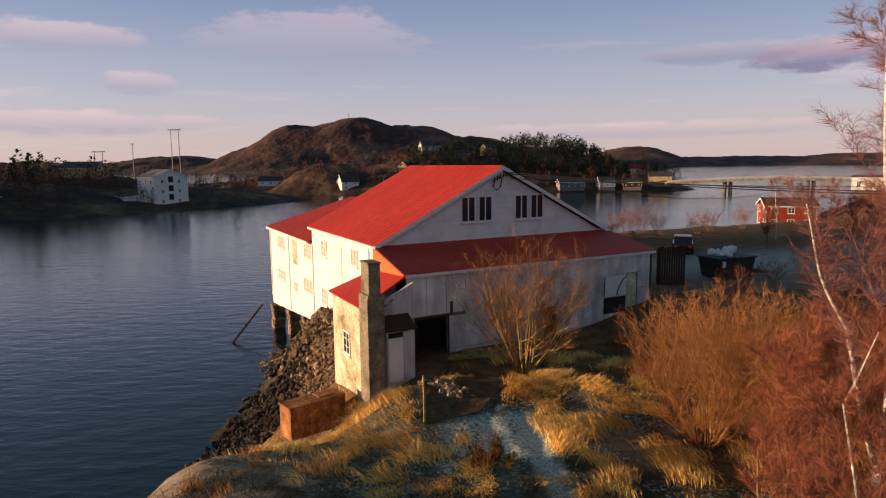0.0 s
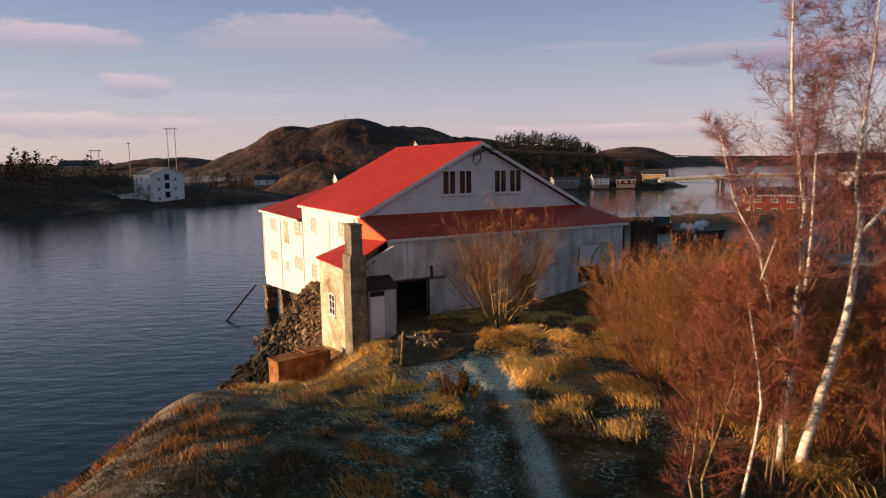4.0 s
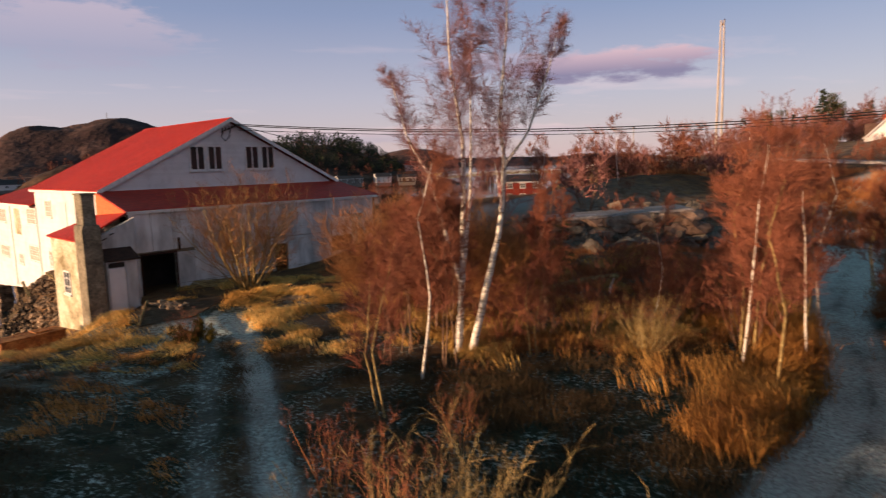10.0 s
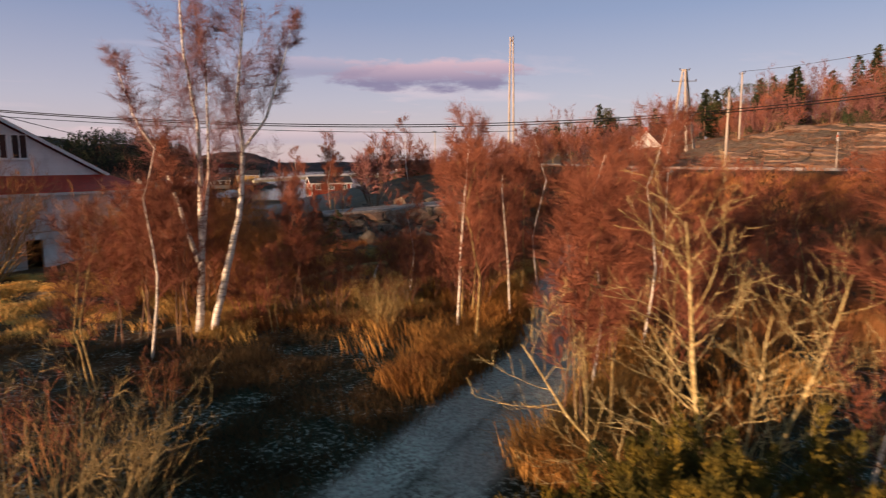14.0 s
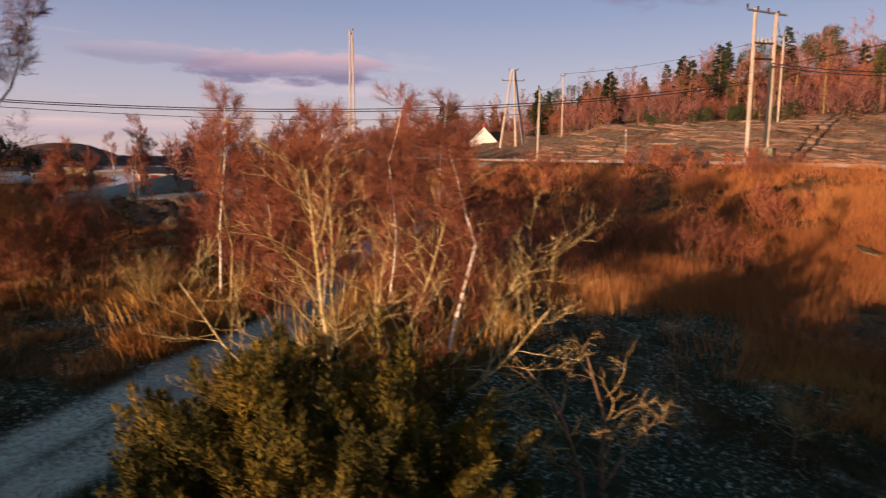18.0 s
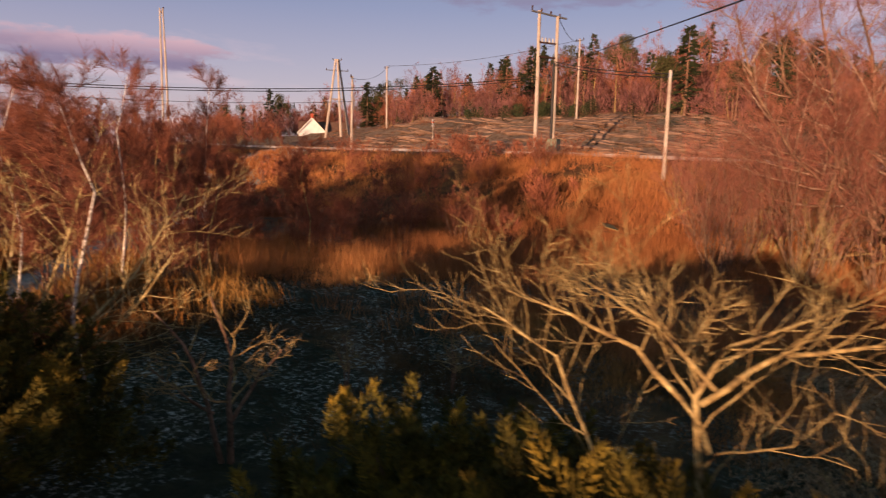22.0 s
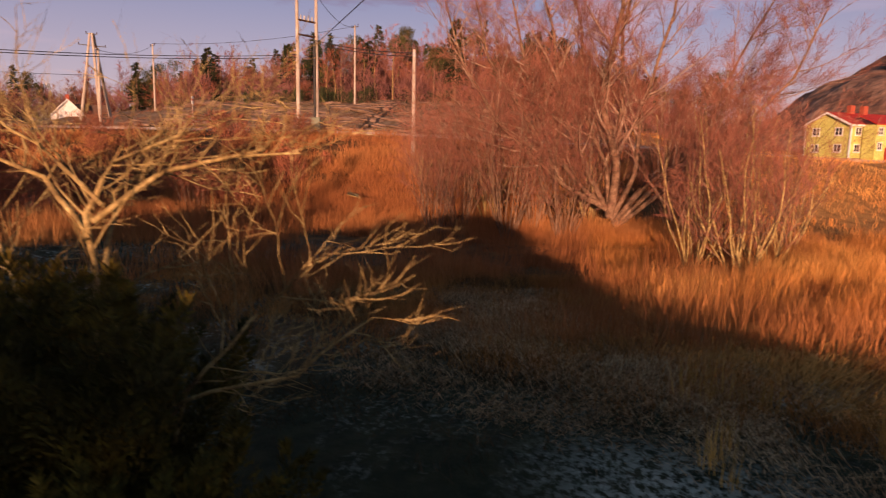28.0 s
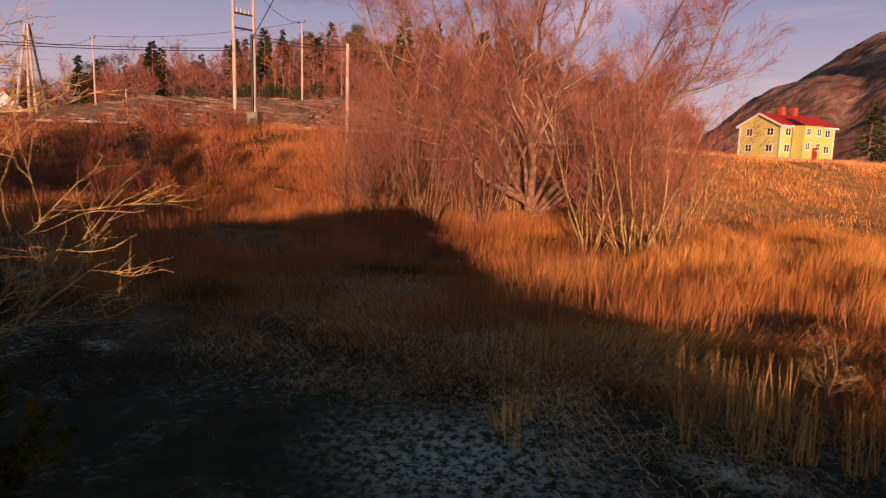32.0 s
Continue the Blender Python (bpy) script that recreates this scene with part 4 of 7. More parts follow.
# ---- trees and shrubs ----
class Wood:
    """Gathers tapered limbs by level, and fine twigs, before they become meshes."""

    def __init__(self, seed):
        self.rng = random.Random(seed)
        self.levels = {}

    def tube(self, level, pts, radii, sides):
        vs, fs = self.levels.setdefault(level, ([], []))
        base = len(vs)
        for i, p in enumerate(pts):
            d = pts[min(i + 1, len(pts) - 1)] - pts[max(i - 1, 0)]
            a = d.orthogonal().normalized() if d.length else Vector((1, 0, 0))
            b = d.normalized().cross(a)
            for k in range(sides):
                t = k * math.tau / sides
                vs.append(p + a * (radii[i] * math.cos(t)) + b * (radii[i] * math.sin(t)))
        for i in range(len(pts) - 1):
            for k in range(sides):
                q, w = base + i * sides + k, base + i * sides + (k + 1) % sides
                fs.append((q, w, w + sides, q + sides))

    def twig(self, level, p, d, length, width):
        vs, fs = self.levels.setdefault(level, ([], []))
        side = d.orthogonal().normalized()
        side.rotate(Matrix.Rotation(self.rng.uniform(0, math.tau), 3, d))
        b = len(vs)
        vs.extend((p - side * width, p + side * width, p + d * length))
        fs.append((b, b + 1, b + 2))

    def grow(self, p, d, length, r, level, spec):
        s, rng = spec[level], self.rng
        n = s.get("segs", 4)
        pts, radii = [Vector(p)], [r]
        d = Vector(d).normalized()
        for i in range(n):
            d = (d + Vector((rng.uniform(-1, 1), rng.uniform(-1, 1), rng.uniform(-1, 1))) * s.get("wander", 0.15) + Vector((0, 0, s.get("up", 0.05))) + Vector(s.get("lean", (0, 0, 0)))).normalized()
            pts.append(pts[-1] + d * (length / n))
            radii.append(max(r * (1 - (i + 1) / n * s.get("taper", 0.75)), 0.003))
        self.tube(level, pts, radii, s.get("sides", 4))
        self.children(pts, radii, length, level, spec)

    def children(self, pts, radii, length, level, spec):
        s, rng = spec[level], self.rng
        n = len(pts) - 1
        for k in range(s.get("kids", 0)):
            t = s.get("from", 0.3) + (1 - s.get("from", 0.3)) * (k + rng.random()) / max(1, s["kids"])
            i = min(int(t * n), n - 1)
            q = pts[i].lerp(pts[i + 1], t * n - i)
            along = (pts[i + 1] - pts[i]).normalized()
            out = along.orthogonal().normalized()
            out.rotate(Matrix.Rotation(rng.uniform(0, math.tau), 3, along))
            ang = radians(s.get("spread", 45) + rng.uniform(-12, 12))
            way = along * math.cos(ang) + out * math.sin(ang)
            if way.z < s.get("lowest", -0.2):
                way.z = -way.z * 0.4
            size = length * s.get("ratio", 0.5) * (1 - s.get("shrink", 0.5) * t) * rng.uniform(0.7, 1.25)
            if level + 1 in spec:
                self.grow(q, way, size, max(radii[i] * s.get("thin", 0.55), 0.005), level + 1, spec)
            else:
                self.twig(level + 1, q, way.normalized(), s.get("twig", 0.4) * rng.uniform(0.6, 1.3), s.get("twigw", 0.006))

    def stem(self, points, r0, r1, level, spec, sides=8):
        """A stem along given bends, which then branches as spec says."""
        pts = []
        for a, b in zip(points, points[1:]):
            a, b = Vector(a), Vector(b)
            for i in range(3):
                pts.append(a.lerp(b, i / 3) + Vector((self.rng.uniform(-0.03, 0.03), self.rng.uniform(-0.03, 0.03), 0)))
        pts.append(Vector(points[-1]))
        radii = [r0 + (r1 - r0) * i / (len(pts) - 1) for i in range(len(pts))]
        self.tube(level, pts, radii, sides)
        total = sum((b - a).length for a, b in zip(pts, pts[1:]))
        self.children(pts, radii, total, level, spec)

    def build(self, parent, parts):
        """parts: names and materials by level, levels with the same name joined."""
        for (name, mat), levels in parts.items():
            vs, fs = [], []
            for lv in levels:
                if lv in self.levels:
                    b = len(vs)
                    v, f = self.levels[lv]
                    vs.extend(v)
                    fs.extend(tuple(b + i for i in q) for q in f)
            if vs:
                ob = mesh(name, vs, fs, mat, parent, smooth=name in ("trunk", "limb_work"))
                if name != "trunk":
                    ob["kind"] = "stuff"


def plant(name, x, y, label, category, group="", dz=-0.05, turn=0.0):
    return empty(name, pose(x, y, ground_z(x, y) + dz, 0, 0, turn), label, category, group)


# the white birch with three leaning stems
bx, by = 10.1, 14.15
birch = plant("birch_tree", bx, by, "tall bare white birch with three leaning stems", "tree")
w = Wood(11)
BSPEC = {0: dict(kids=20, ratio=0.36, spread=33, thin=0.26, shrink=0.7), 1: dict(segs=8, wander=0.10, up=0.05, sides=3, kids=13, ratio=0.34, spread=40, taper=0.92, thin=0.5, shrink=0.35, **{"from": 0.15}), 2: dict(segs=5, wander=0.16, up=0.0, sides=3, kids=8, ratio=0.42, spread=42, taper=0.9, **{"from": 0.1}), 3: dict(segs=2, wander=0.2, up=-0.08, sides=3, kids=4, spread=36, twig=0.36, twigw=0.0040, **{"from": 0.0})}
BSPEC[0]["from"] = 0.34
BSIDE = {**BSPEC, 0: {**BSPEC[0], "kids": 9, "ratio": 0.40, "from": 0.2}}
w.stem([(0, 0, 0), (0.25, 0.05, 2.4), (0.35, 0.05, 4.6), (0.38, 0.1, 7.2), (0.2, 0.6, 9.6), (0.25, 1.0, 12.8)], 0.14, 0.015, 0, BSPEC)
w.stem([(0.35, -0.35, 0), (1.0, -0.2, 2.2), (1.55, -0.1, 4.0), (1.85, 0.0, 6.2), (1.75, 0.2, 8.0), (2.15, 0.5, 10.3), (2.3, 0.6, 13.0)], 0.14, 0.015, 0, BSPEC)
w.stem([(0.12, 0.0, 2.6), (-0.35, 0.1, 4.4), (-0.85, 0.0, 6.1), (-1.6, -0.1, 7.4), (-2.0, -0.1, 9.0)], 0.08, 0.012, 0, BSIDE)
w.stem([(1.85, 0.0, 6.4), (2.7, -0.1, 7.5), (3.3, -0.3, 9.4), (3.6, -0.4, 10.6)], 0.055, 0.01, 0, BSIDE)
w.stem([(0.32, 0.0, 3.2), (0.7, 0.3, 5.5), (0.85, 0.5, 8.5), (1.0, 0.7, 10.5)], 0.065, 0.012, 0, BSIDE)
w.build(birch, {("trunk", BIRCH): [0], ("limb_work", TWIGP): [1], ("branch_work", TWIGP): [2], ("twig_haze", TWIGP): [3, 4]})


def sapling(seed, h, r, twigs, bark, mats, lean=0.06, kids=20, dense=8, stems=1, fine=15, ratio=0.24, long=0.38, group="birch saplings", label="slender young birch with a haze of red twigs"):
    """A slim young tree at the origin, to be copied."""
    t = empty("young_birch" if group == "birch saplings" else "bare_birch", pose(0, 0, -60), label, "tree", group)
    w = Wood(seed)
    spec = {0: dict(kids=kids, ratio=ratio, spread=42, thin=0.4, shrink=0.4), 1: dict(segs=4, wander=0.14, up=0.10, sides=3, kids=dense, ratio=0.5, spread=38, taper=0.85), 2: dict(segs=2, wander=0.2, up=0.06, sides=3, kids=fine, spread=38, twig=long, twigw=twigs, **{"from": 0.0})}
    spec[0]["from"] = 0.22
    for k in range(stems):
        a = w.rng.uniform(0, math.tau)
        o = 0.0 if stems == 1 else 0.22
        x0, y0 = o * math.cos(a), o * math.sin(a)
        hk = h * w.rng.uniform(0.8, 1.0)
        w.stem([(x0, y0, 0), (x0 + w.rng.uniform(-lean, lean) * h, y0 + w.rng.uniform(-lean, lean) * h, hk * 0.4), (x0 * 2 + w.rng.uniform(-lean, lean) * h, y0 * 2 + w.rng.uniform(-lean, lean) * h, hk * 0.75), (x0 * 3 + w.rng.uniform(-lean, lean) * h * 1.4, y0 * 3, hk)], r, 0.008, 0, spec, 6)
    w.build(t, {("trunk", bark): [0], ("branch_work", mats[0]): [1], ("twig_haze", mats[1]): [2, 3]})
    return t


def shrub(seed, h, spread, stems, mats, label, name="shrub", kids=7, group="shrubs", thick=0.03, twig=0.35, dense=9, up=0.14, twigw=0.0034, fine=11, wander=0.12):
    """Many stems from one root."""
    t = empty(name, pose(0, 0, -60), label, "shrub", group)
    w = Wood(seed)
    spec = {0: dict(segs=6, wander=wander, up=up, sides=4, kids=kids, ratio=0.46, spread=34, taper=0.85, shrink=0.45, **{"from": 0.18}), 1: dict(segs=4, wander=0.15, up=0.09, sides=3, kids=dense, ratio=0.45, spread=36, taper=0.85), 2: dict(segs=2 if fine > 8 else 1, wander=0.16, up=0.07, sides=3, kids=fine, spread=34, twig=twig, twigw=twigw, **{"from": 0.0})}
    for k in range(stems):
        a, tilt = k * 2.4 + w.rng.uniform(-0.4, 0.4), spread * math.sqrt((k + 0.5) / stems)
        d = Vector((math.cos(a) * math.sin(tilt), math.sin(a) * math.sin(tilt), math.cos(tilt)))
        w.grow(Vector((0.25 * math.cos(a), 0.25 * math.sin(a), 0)), d, h * w.rng.uniform(0.75, 1.1), thick * w.rng.uniform(0.7, 1.2), 0, spec)
    w.build(t, {("stem_work", mats[0]): [0], ("branch_work", mats[1]): [1], ("twig_haze", mats[2]): [2, 3]})
    return t


def set_out(models, spots, size=(0.8, 1.15), seed=1, dz=-0.08):
    """Moves each model to its first spot and copies it to the others."""
    rng = random.Random(seed)
    used = set()
    for k, (x, y, *s) in enumerate(spots):
        m = models[k % len(models)]
        sc = s[0] if s else rng.uniform(*size)
        at = Matrix.LocRotScale((x, y, ground_z(x, y) + dz), Euler((0, 0, rng.uniform(0, math.tau))), (sc, sc, sc))
        if m.name in used:
            copy_thing(m, at).scale = (sc, sc, sc)
        else:
            used.add(m.name)
            m.matrix_world = at


# bush before the warehouse and the golden bush in the yard
front_bush = shrub(21, 5.0, 0.95, 40, (LICHEN, LICHEN, OLIVE), "tall golden-brown bare bush in front of the white wall", kids=10, dense=5, fine=7, thick=0.034, group="yard bushes")
set_out([front_bush], [(3.9, 29.6, 1.08)])
yard = [shrub(22 + k, 4.2, 0.95, 44, (OLIVE, OLIVE, OLIVE), "broad dome-shaped bush of golden-red twigs", kids=9, dense=5, fine=7, thick=0.02, group="yard bushes", up=0.14) for k in range(2)]
set_out(yard, [(9.2, 21.2, 1.1), (11.6, 20.2, 1.05), (13.2, 22.6, 0.95), (11.0, 24.6, 1.0), (15.5, 20.0, 0.8), (13.6, 18.6, 0.75)], seed=3)
# young birches in a red haze along the cart track
young = [sapling(31, 7.6, 0.05, 0.005, LICHEN, (TWIG, TWIG), fine=26), sapling(32, 6.6, 0.045, 0.005, LICHEN, (TWIG, TWIG), stems=2, kids=16, fine=24), sapling(33, 8.4, 0.055, 0.005, BIRCH, (TWIG, TWIG), kids=26, fine=24), sapling(34, 5.4, 0.03, 0.005, WILLOW, (TWIG, TWIG), stems=3, kids=14, fine=22)]
rng = random.Random(77)
spots = [(16.8, 7.3, 0.95), (18.7, 10.3, 1.0), (17.5, 9.2, 0.9), (14.75, 1.2, 0.95), (15.3, 0.6, 0.85), (15.6, 1.6, 0.95), (16.9, 2.6, 0.8), (18.1, 3.0, 0.9), (17.3, 0.4, 0.8), (19.6, 4.6, 1.0), (21.0, 4.2, 0.9), (20.2, 11.2, 0.95), (21.8, 10.8, 0.9), (22.6, 13.2, 1.0), (24.0, 12.0, 0.9), (23.4, 6.6, 1.0), (25.5, 8.0, 1.05), (26.6, 11.0, 1.0), (19.4, 8.6, 0.7), (24.8, 4.2, 0.9), (27.4, 6.0, 0.9), (22.4, 1.6, 0.75), (28.8, 9.4, 1.0), (30.5, 12.6, 0.95), (29.5, 3.5, 0.8), (6.4, 10.2, 0.78), (8.3, 12.4, 0.85), (7.6, 14.0, 0.7), (9.0, 17.0, 0.75), (12.4, 13.0, 0.5), (20.4, 17.0, 0.6), (33.0, 8.0, 0.8), (35.0, 14.0, 0.9), (32.0, 16.0, 0.85), (14.4, -4.9, 0.78), (36.5, 10.5, 0.8), (27.0, 17.6, 0.9), (25.6, 16.2, 0.8), (27, 40, 0.75), (30, 46, 0.8), (33, 53, 0.8), (25, 35, 0.7), (37, 44, 0.7), (29, 56, 0.75), (23.5, 30.5, 0.6), (40, 60, 0.8), (34, 64, 0.75)]
set_out(young, spots, seed=5)
for x, y, s in ((9.4, 12.9, 1.0), (10.6, 17.2, 1.0), (8.6, 15.2, 0.9), (11.8, 18.6, 0.95), (14.8, 17.0, 1.0)):
    copy_thing(young[3], Matrix.LocRotScale((x, y, ground_z(x, y) - 0.08), Euler((0, 0, x * 5)), (s, s, s))).scale = (s, s, s)
low = [shrub(41, 2.6, 0.6, 11, (WILLOW, TWIG, TWIG), "low thin scrub of red-brown twigs", kids=7, dense=4, thick=0.02, fine=5, twigw=0.006), shrub(42, 2.0, 0.8, 12, (TWIG, TWIG, TWIG), "low tangled scrub of reddish twigs", kids=5, dense=4, thick=0.016, fine=7, twigw=0.006)]
spots = []
for k in range(80):
    zone = rng.choice(((12, 24, 13, 26), (19, 34, 2, 20), (11, 17, 17, 25), (30, 50, 8, 34), (26, 44, 0, 8), (46, 62, -2, 30)))
    x, y = rng.uniform(zone[0], zone[1]), rng.uniform(zone[2], zone[3])
    a, b = track_gap(np.array([x]), np.array([y]))
    if min(a[0], b[0]) > 1.6 and abs(x - float(road_x(y))) > 5:
        spots.append((x, y))
set_out(low, spots, (0.6, 1.2), seed=6)
# near shrub with pale mossy stems, under the flight
near = shrub(51, 3.3, 0.75, 24, (LICHEN, LICHEN, LICHEN), "mossy pale-stemmed shrub beside the cart track", kids=6, thick=0.028, dense=4, fine=2, twig=0.2, group="near shrubs")
set_out([near], [(4.9, 0.9, 1.0), (15.95, 11.7, 0.6), (6.4, 3.6, 0.55)], seed=8)
sucker = shrub(52, 2.2, 0.35, 9, (OLIVE, OLIVE, TWIG), "upright red-brown shoots from one root", name="shoots", kids=5, thick=0.018, dense=3, fine=4, group="near shrubs")
set_out([sucker], [(4.0, 2.2, 1.0), (5.4, 4.6, 0.9), (4.6, 6.4, 0.8), (1.2, 19.6, 0.6), (7.6, 7.4, 0.7), (17.6, -23.6, 0.42)], seed=9)

# pale lichened tree of many stems
pale = plant("rowan_tree", 13.45, -2.95, "many-stemmed bare tree crusted with pale yellow lichen", "tree")
w = Wood(61)
PSPEC = {0: dict(kids=19, ratio=0.37, spread=52, thin=0.42, shrink=0.35, lowest=-0.1), 1: dict(segs=7, wander=0.2, up=0.04, sides=4, kids=6, ratio=0.42, spread=46, taper=0.85), 2: dict(segs=4, wander=0.25, up=0.08, sides=3, kids=2, spread=40, twig=0.22, twigw=0.004)}
PSPEC[0]["from"] = 0.25
for dx, dy, tx, ty, h, r in ((0, 0, -0.35, 0.25, 5.6, 0.12), (0.1, 0.15, 0.2, 0.5, 4.9, 0.08), (0.25, -0.1, 1.0, -0.7, 4.8, 0.10), (0.3, -0.25, 1.7, -1.6, 4.3, 0.09), (-0.15, 0.2, -1.3, 1.5, 3.6, 0.07), (0.4, -0.3, 0.9, -2.2, 3.4, 0.08), (0.05, -0.1, 0.5, -0.2, 4.2, 0.06)):
    w.stem([(dx, dy, 0), (dx + tx * 0.4, dy + ty * 0.4, h * 0.33), (dx + tx * 0.95, dy + ty, h * 0.68), (dx + tx * 1.35, dy + ty * 1.35, h)], r * 0.6, 0.010, 0, PSPEC)
w.build(pale, {("trunk", PALEBARK): [0], ("limb_work", PALEBARK): [1], ("twig_haze", PALEBARK): [2, 3]})

# low wind-shaped tree with lichened limbs thrown out to the side
dwarf = plant("wind_bent_tree", 13.7, -14.7, "low wind-shaped bare tree with pale lichened limbs", "tree", dz=0.35)
w = Wood(64)
DSPEC = {0: dict(kids=13, ratio=0.40, spread=46, thin=0.44, shrink=0.3, lowest=-0.05), 1: dict(segs=8, wander=0.28, up=0.05, sides=5, kids=7, ratio=0.46, spread=40, taper=0.75), 2: dict(segs=5, wander=0.3, up=0.02, sides=3, kids=2, spread=34, taper=0.75, twig=0.3, twigw=0.0035)}
DSPEC[0]["from"] = 0.3
for pts, r in (([(0, 0, -0.5), (0.1, 0.0, 1.2), (0.2, 0.1, 2.3), (0.3, -0.1, 2.9), (0.5, -0.8, 3.3)], 0.085), ([(0.15, 0.05, 2.0), (0.3, 0.7, 2.7), (0.3, 1.3, 3.0), (0.3, 2.0, 3.2)], 0.06), ([(0.2, 0.1, 2.2), (0.5, -0.5, 2.8), (0.6, -1.2, 3.0), (0.7, -1.8, 3.05)], 0.055), ([(0.1, 0.4, -0.5), (0.2, 0.9, 1.5), (0.4, 1.5, 2.4), (0.4, 2.3, 2.9)], 0.055), ([(0.2, 0.0, 2.4), (0.1, 0.5, 3.1), (0.0, 1.1, 3.5)], 0.045), ([(0.2, 0.0, 1.8), (0.8, 0.3, 2.5), (1.4, 0.2, 2.9)], 0.05), ([(0.0, -0.3, -0.5), (0.1, -0.9, 1.0), (0.3, -1.5, 1.5), (0.5, -2.2, 2.0)], 0.045), ([(0.1, -0.7, 0.9), (-0.1, -1.3, 1.1), (0.1, -2.0, 1.2), (0.2, -2.7, 1.6)], 0.035)):
    w.stem([(p[0], p[1], p[2] * 1.4 if p[2] < 2 else 2.8 + (p[2] - 2) * 0.8) for p in pts], r * 0.58, 0.009, 0, DSPEC)
w.build(dwarf, {("trunk", LICHEN): [0], ("limb_work", LICHEN): [1], ("branch_work", LICHEN): [2], ("twig_haze", LICHEN): [3, 4]})
deads = empty("dead_bush", pose(0, 0, -60), "gnarled half-dead bush with crooked grey limbs", "shrub", "dead bushes")
w = Wood(66)
GSPEC = {0: dict(kids=10, ratio=0.36, spread=62, thin=0.5, shrink=0.3, lowest=-0.1), 1: dict(segs=6, wander=0.35, up=0.03, sides=4, kids=5, ratio=0.45, spread=48, taper=0.75), 2: dict(segs=4, wander=0.35, up=0.02, sides=3, kids=3, spread=44, taper=0.75, twig=0.2, twigw=0.004)}
GSPEC[0]["from"] = 0.3
for pts, r in (([(0, 0, 0), (0.05, 0.1, 1.1), (-0.1, 0.05, 2.0), (0.15, -0.2, 3.1)], 0.06), ([(0.1, -0.1, 0), (0.3, -0.2, 1.2), (0.45, -0.5, 2.2), (0.8, -0.9, 2.8)], 0.05), ([(0, 0.1, 0.9), (-0.4, 0.3, 1.6), (-0.7, 0.6, 2.1)], 0.035), ([(0.2, -0.2, 1.0), (0.7, -0.2, 1.5), (1.0, -0.6, 1.9)], 0.03)):
    w.stem(pts, r, 0.012, 0, GSPEC)
w.build(deads, {("trunk", WILLOW): [0], ("limb_work", LICHEN): [1], ("twig_haze", LICHEN): [2, 3]})
set_out([deads], [(15.4, -7.0, 1.0), (19.2, -6.6, 0.45), (20.6, -8.6, 0.5), (18.4, -25.6, 0.4)], seed=12)


def juniper(name, x, y, rx, ry, h, seed, boughs, sprays=12):
    """Boughs swept up and out from one root; each carries a fan of feathery plumes made of needle blades."""
    t = plant(name, x, y, "dense dark green juniper bush with sunlit olive tips", "bush", "junipers")
    rs = np.random.RandomState(seed)
    w = Wood(seed)
    ends = []
    for k in range(boughs):
        a, q = k * 2.39996 + rs.uniform(-0.3, 0.3), math.sqrt((k + 0.5) / boughs)
        ends.append(np.array((rx * q * math.cos(a), ry * q * math.sin(a), h * math.sqrt(max(0.05, 1 - q ** 2.4)) * rs.uniform(0.72, 1.12))))
        if k % 3 == 0:
            w.grow(Vector((0, 0, 0.1)), Vector(ends[-1]), float(np.linalg.norm(ends[-1])) * 0.85, 0.05, 0, {0: dict(segs=4, wander=0.05, up=0.0, sides=4)})
    w.build(t, {("stem_work", WILLOW): [0]})
    cos = []
    for tip in ends:
        along = tip / np.linalg.norm(tip)
        for j in range(sprays):
            f = rs.uniform(0.5, 1.06)
            root = tip * f + rs.normal(0, 0.13, 3)
            root[2] = max(0.08, root[2] - 0.15)
            axis = along * 0.6 + np.array((0, 0, 0.75)) + rs.normal(0, 0.32, 3)
            axis /= np.linalg.norm(axis)
            long, n = rs.uniform(0.35, 0.8), 170
            s = rs.uniform(0, 1, n) ** 0.85
            side = rs.normal(0, 1, (n, 3))
            side -= np.outer(side @ axis, axis)
            side /= np.linalg.norm(side, axis=1)[:, None]
            o = root + np.outer(s * long, axis) + side * (0.17 * (1 - s) ** 0.6 * rs.uniform(0.2, 1, n))[:, None]
            d = axis * 0.9 + side * rs.uniform(0.3, 1.0, (n, 1))
            d /= np.linalg.norm(d, axis=1)[:, None]
            wide = np.cross(d, rs.normal(0, 1, (n, 3)))
            wide *= (0.013 / np.linalg.norm(wide, axis=1))[:, None]
            cos.append(np.stack([o - wide, o + wide, o + d * rs.uniform(0.05, 0.12, (n, 1))], 1))
    vs = np.concatenate(cos).reshape(-1, 3)
    mesh("needle_mass", vs.tolist(), np.arange(len(vs)).reshape(-1, 3).tolist(), JUNIPER, t)["kind"] = "stuff"


juniper("juniper_bush", 11.5, -4.7, 3.2, 3.1, 2.75, 81, 76)
juniper("juniper_bush", 14.0, -11.9, 2.7, 2.5, 2.2, 82, 60)
juniper("juniper_bush", 12.8, -14.6, 2.1, 2.1, 2.9, 85, 56)
juniper("juniper_bush", 1.5, 20.0, 0.6, 0.5, 0.5, 83, 6, 6)
juniper("juniper_bush", 11.9, -15.7, 1.5, 1.5, 1.7, 84, 20)

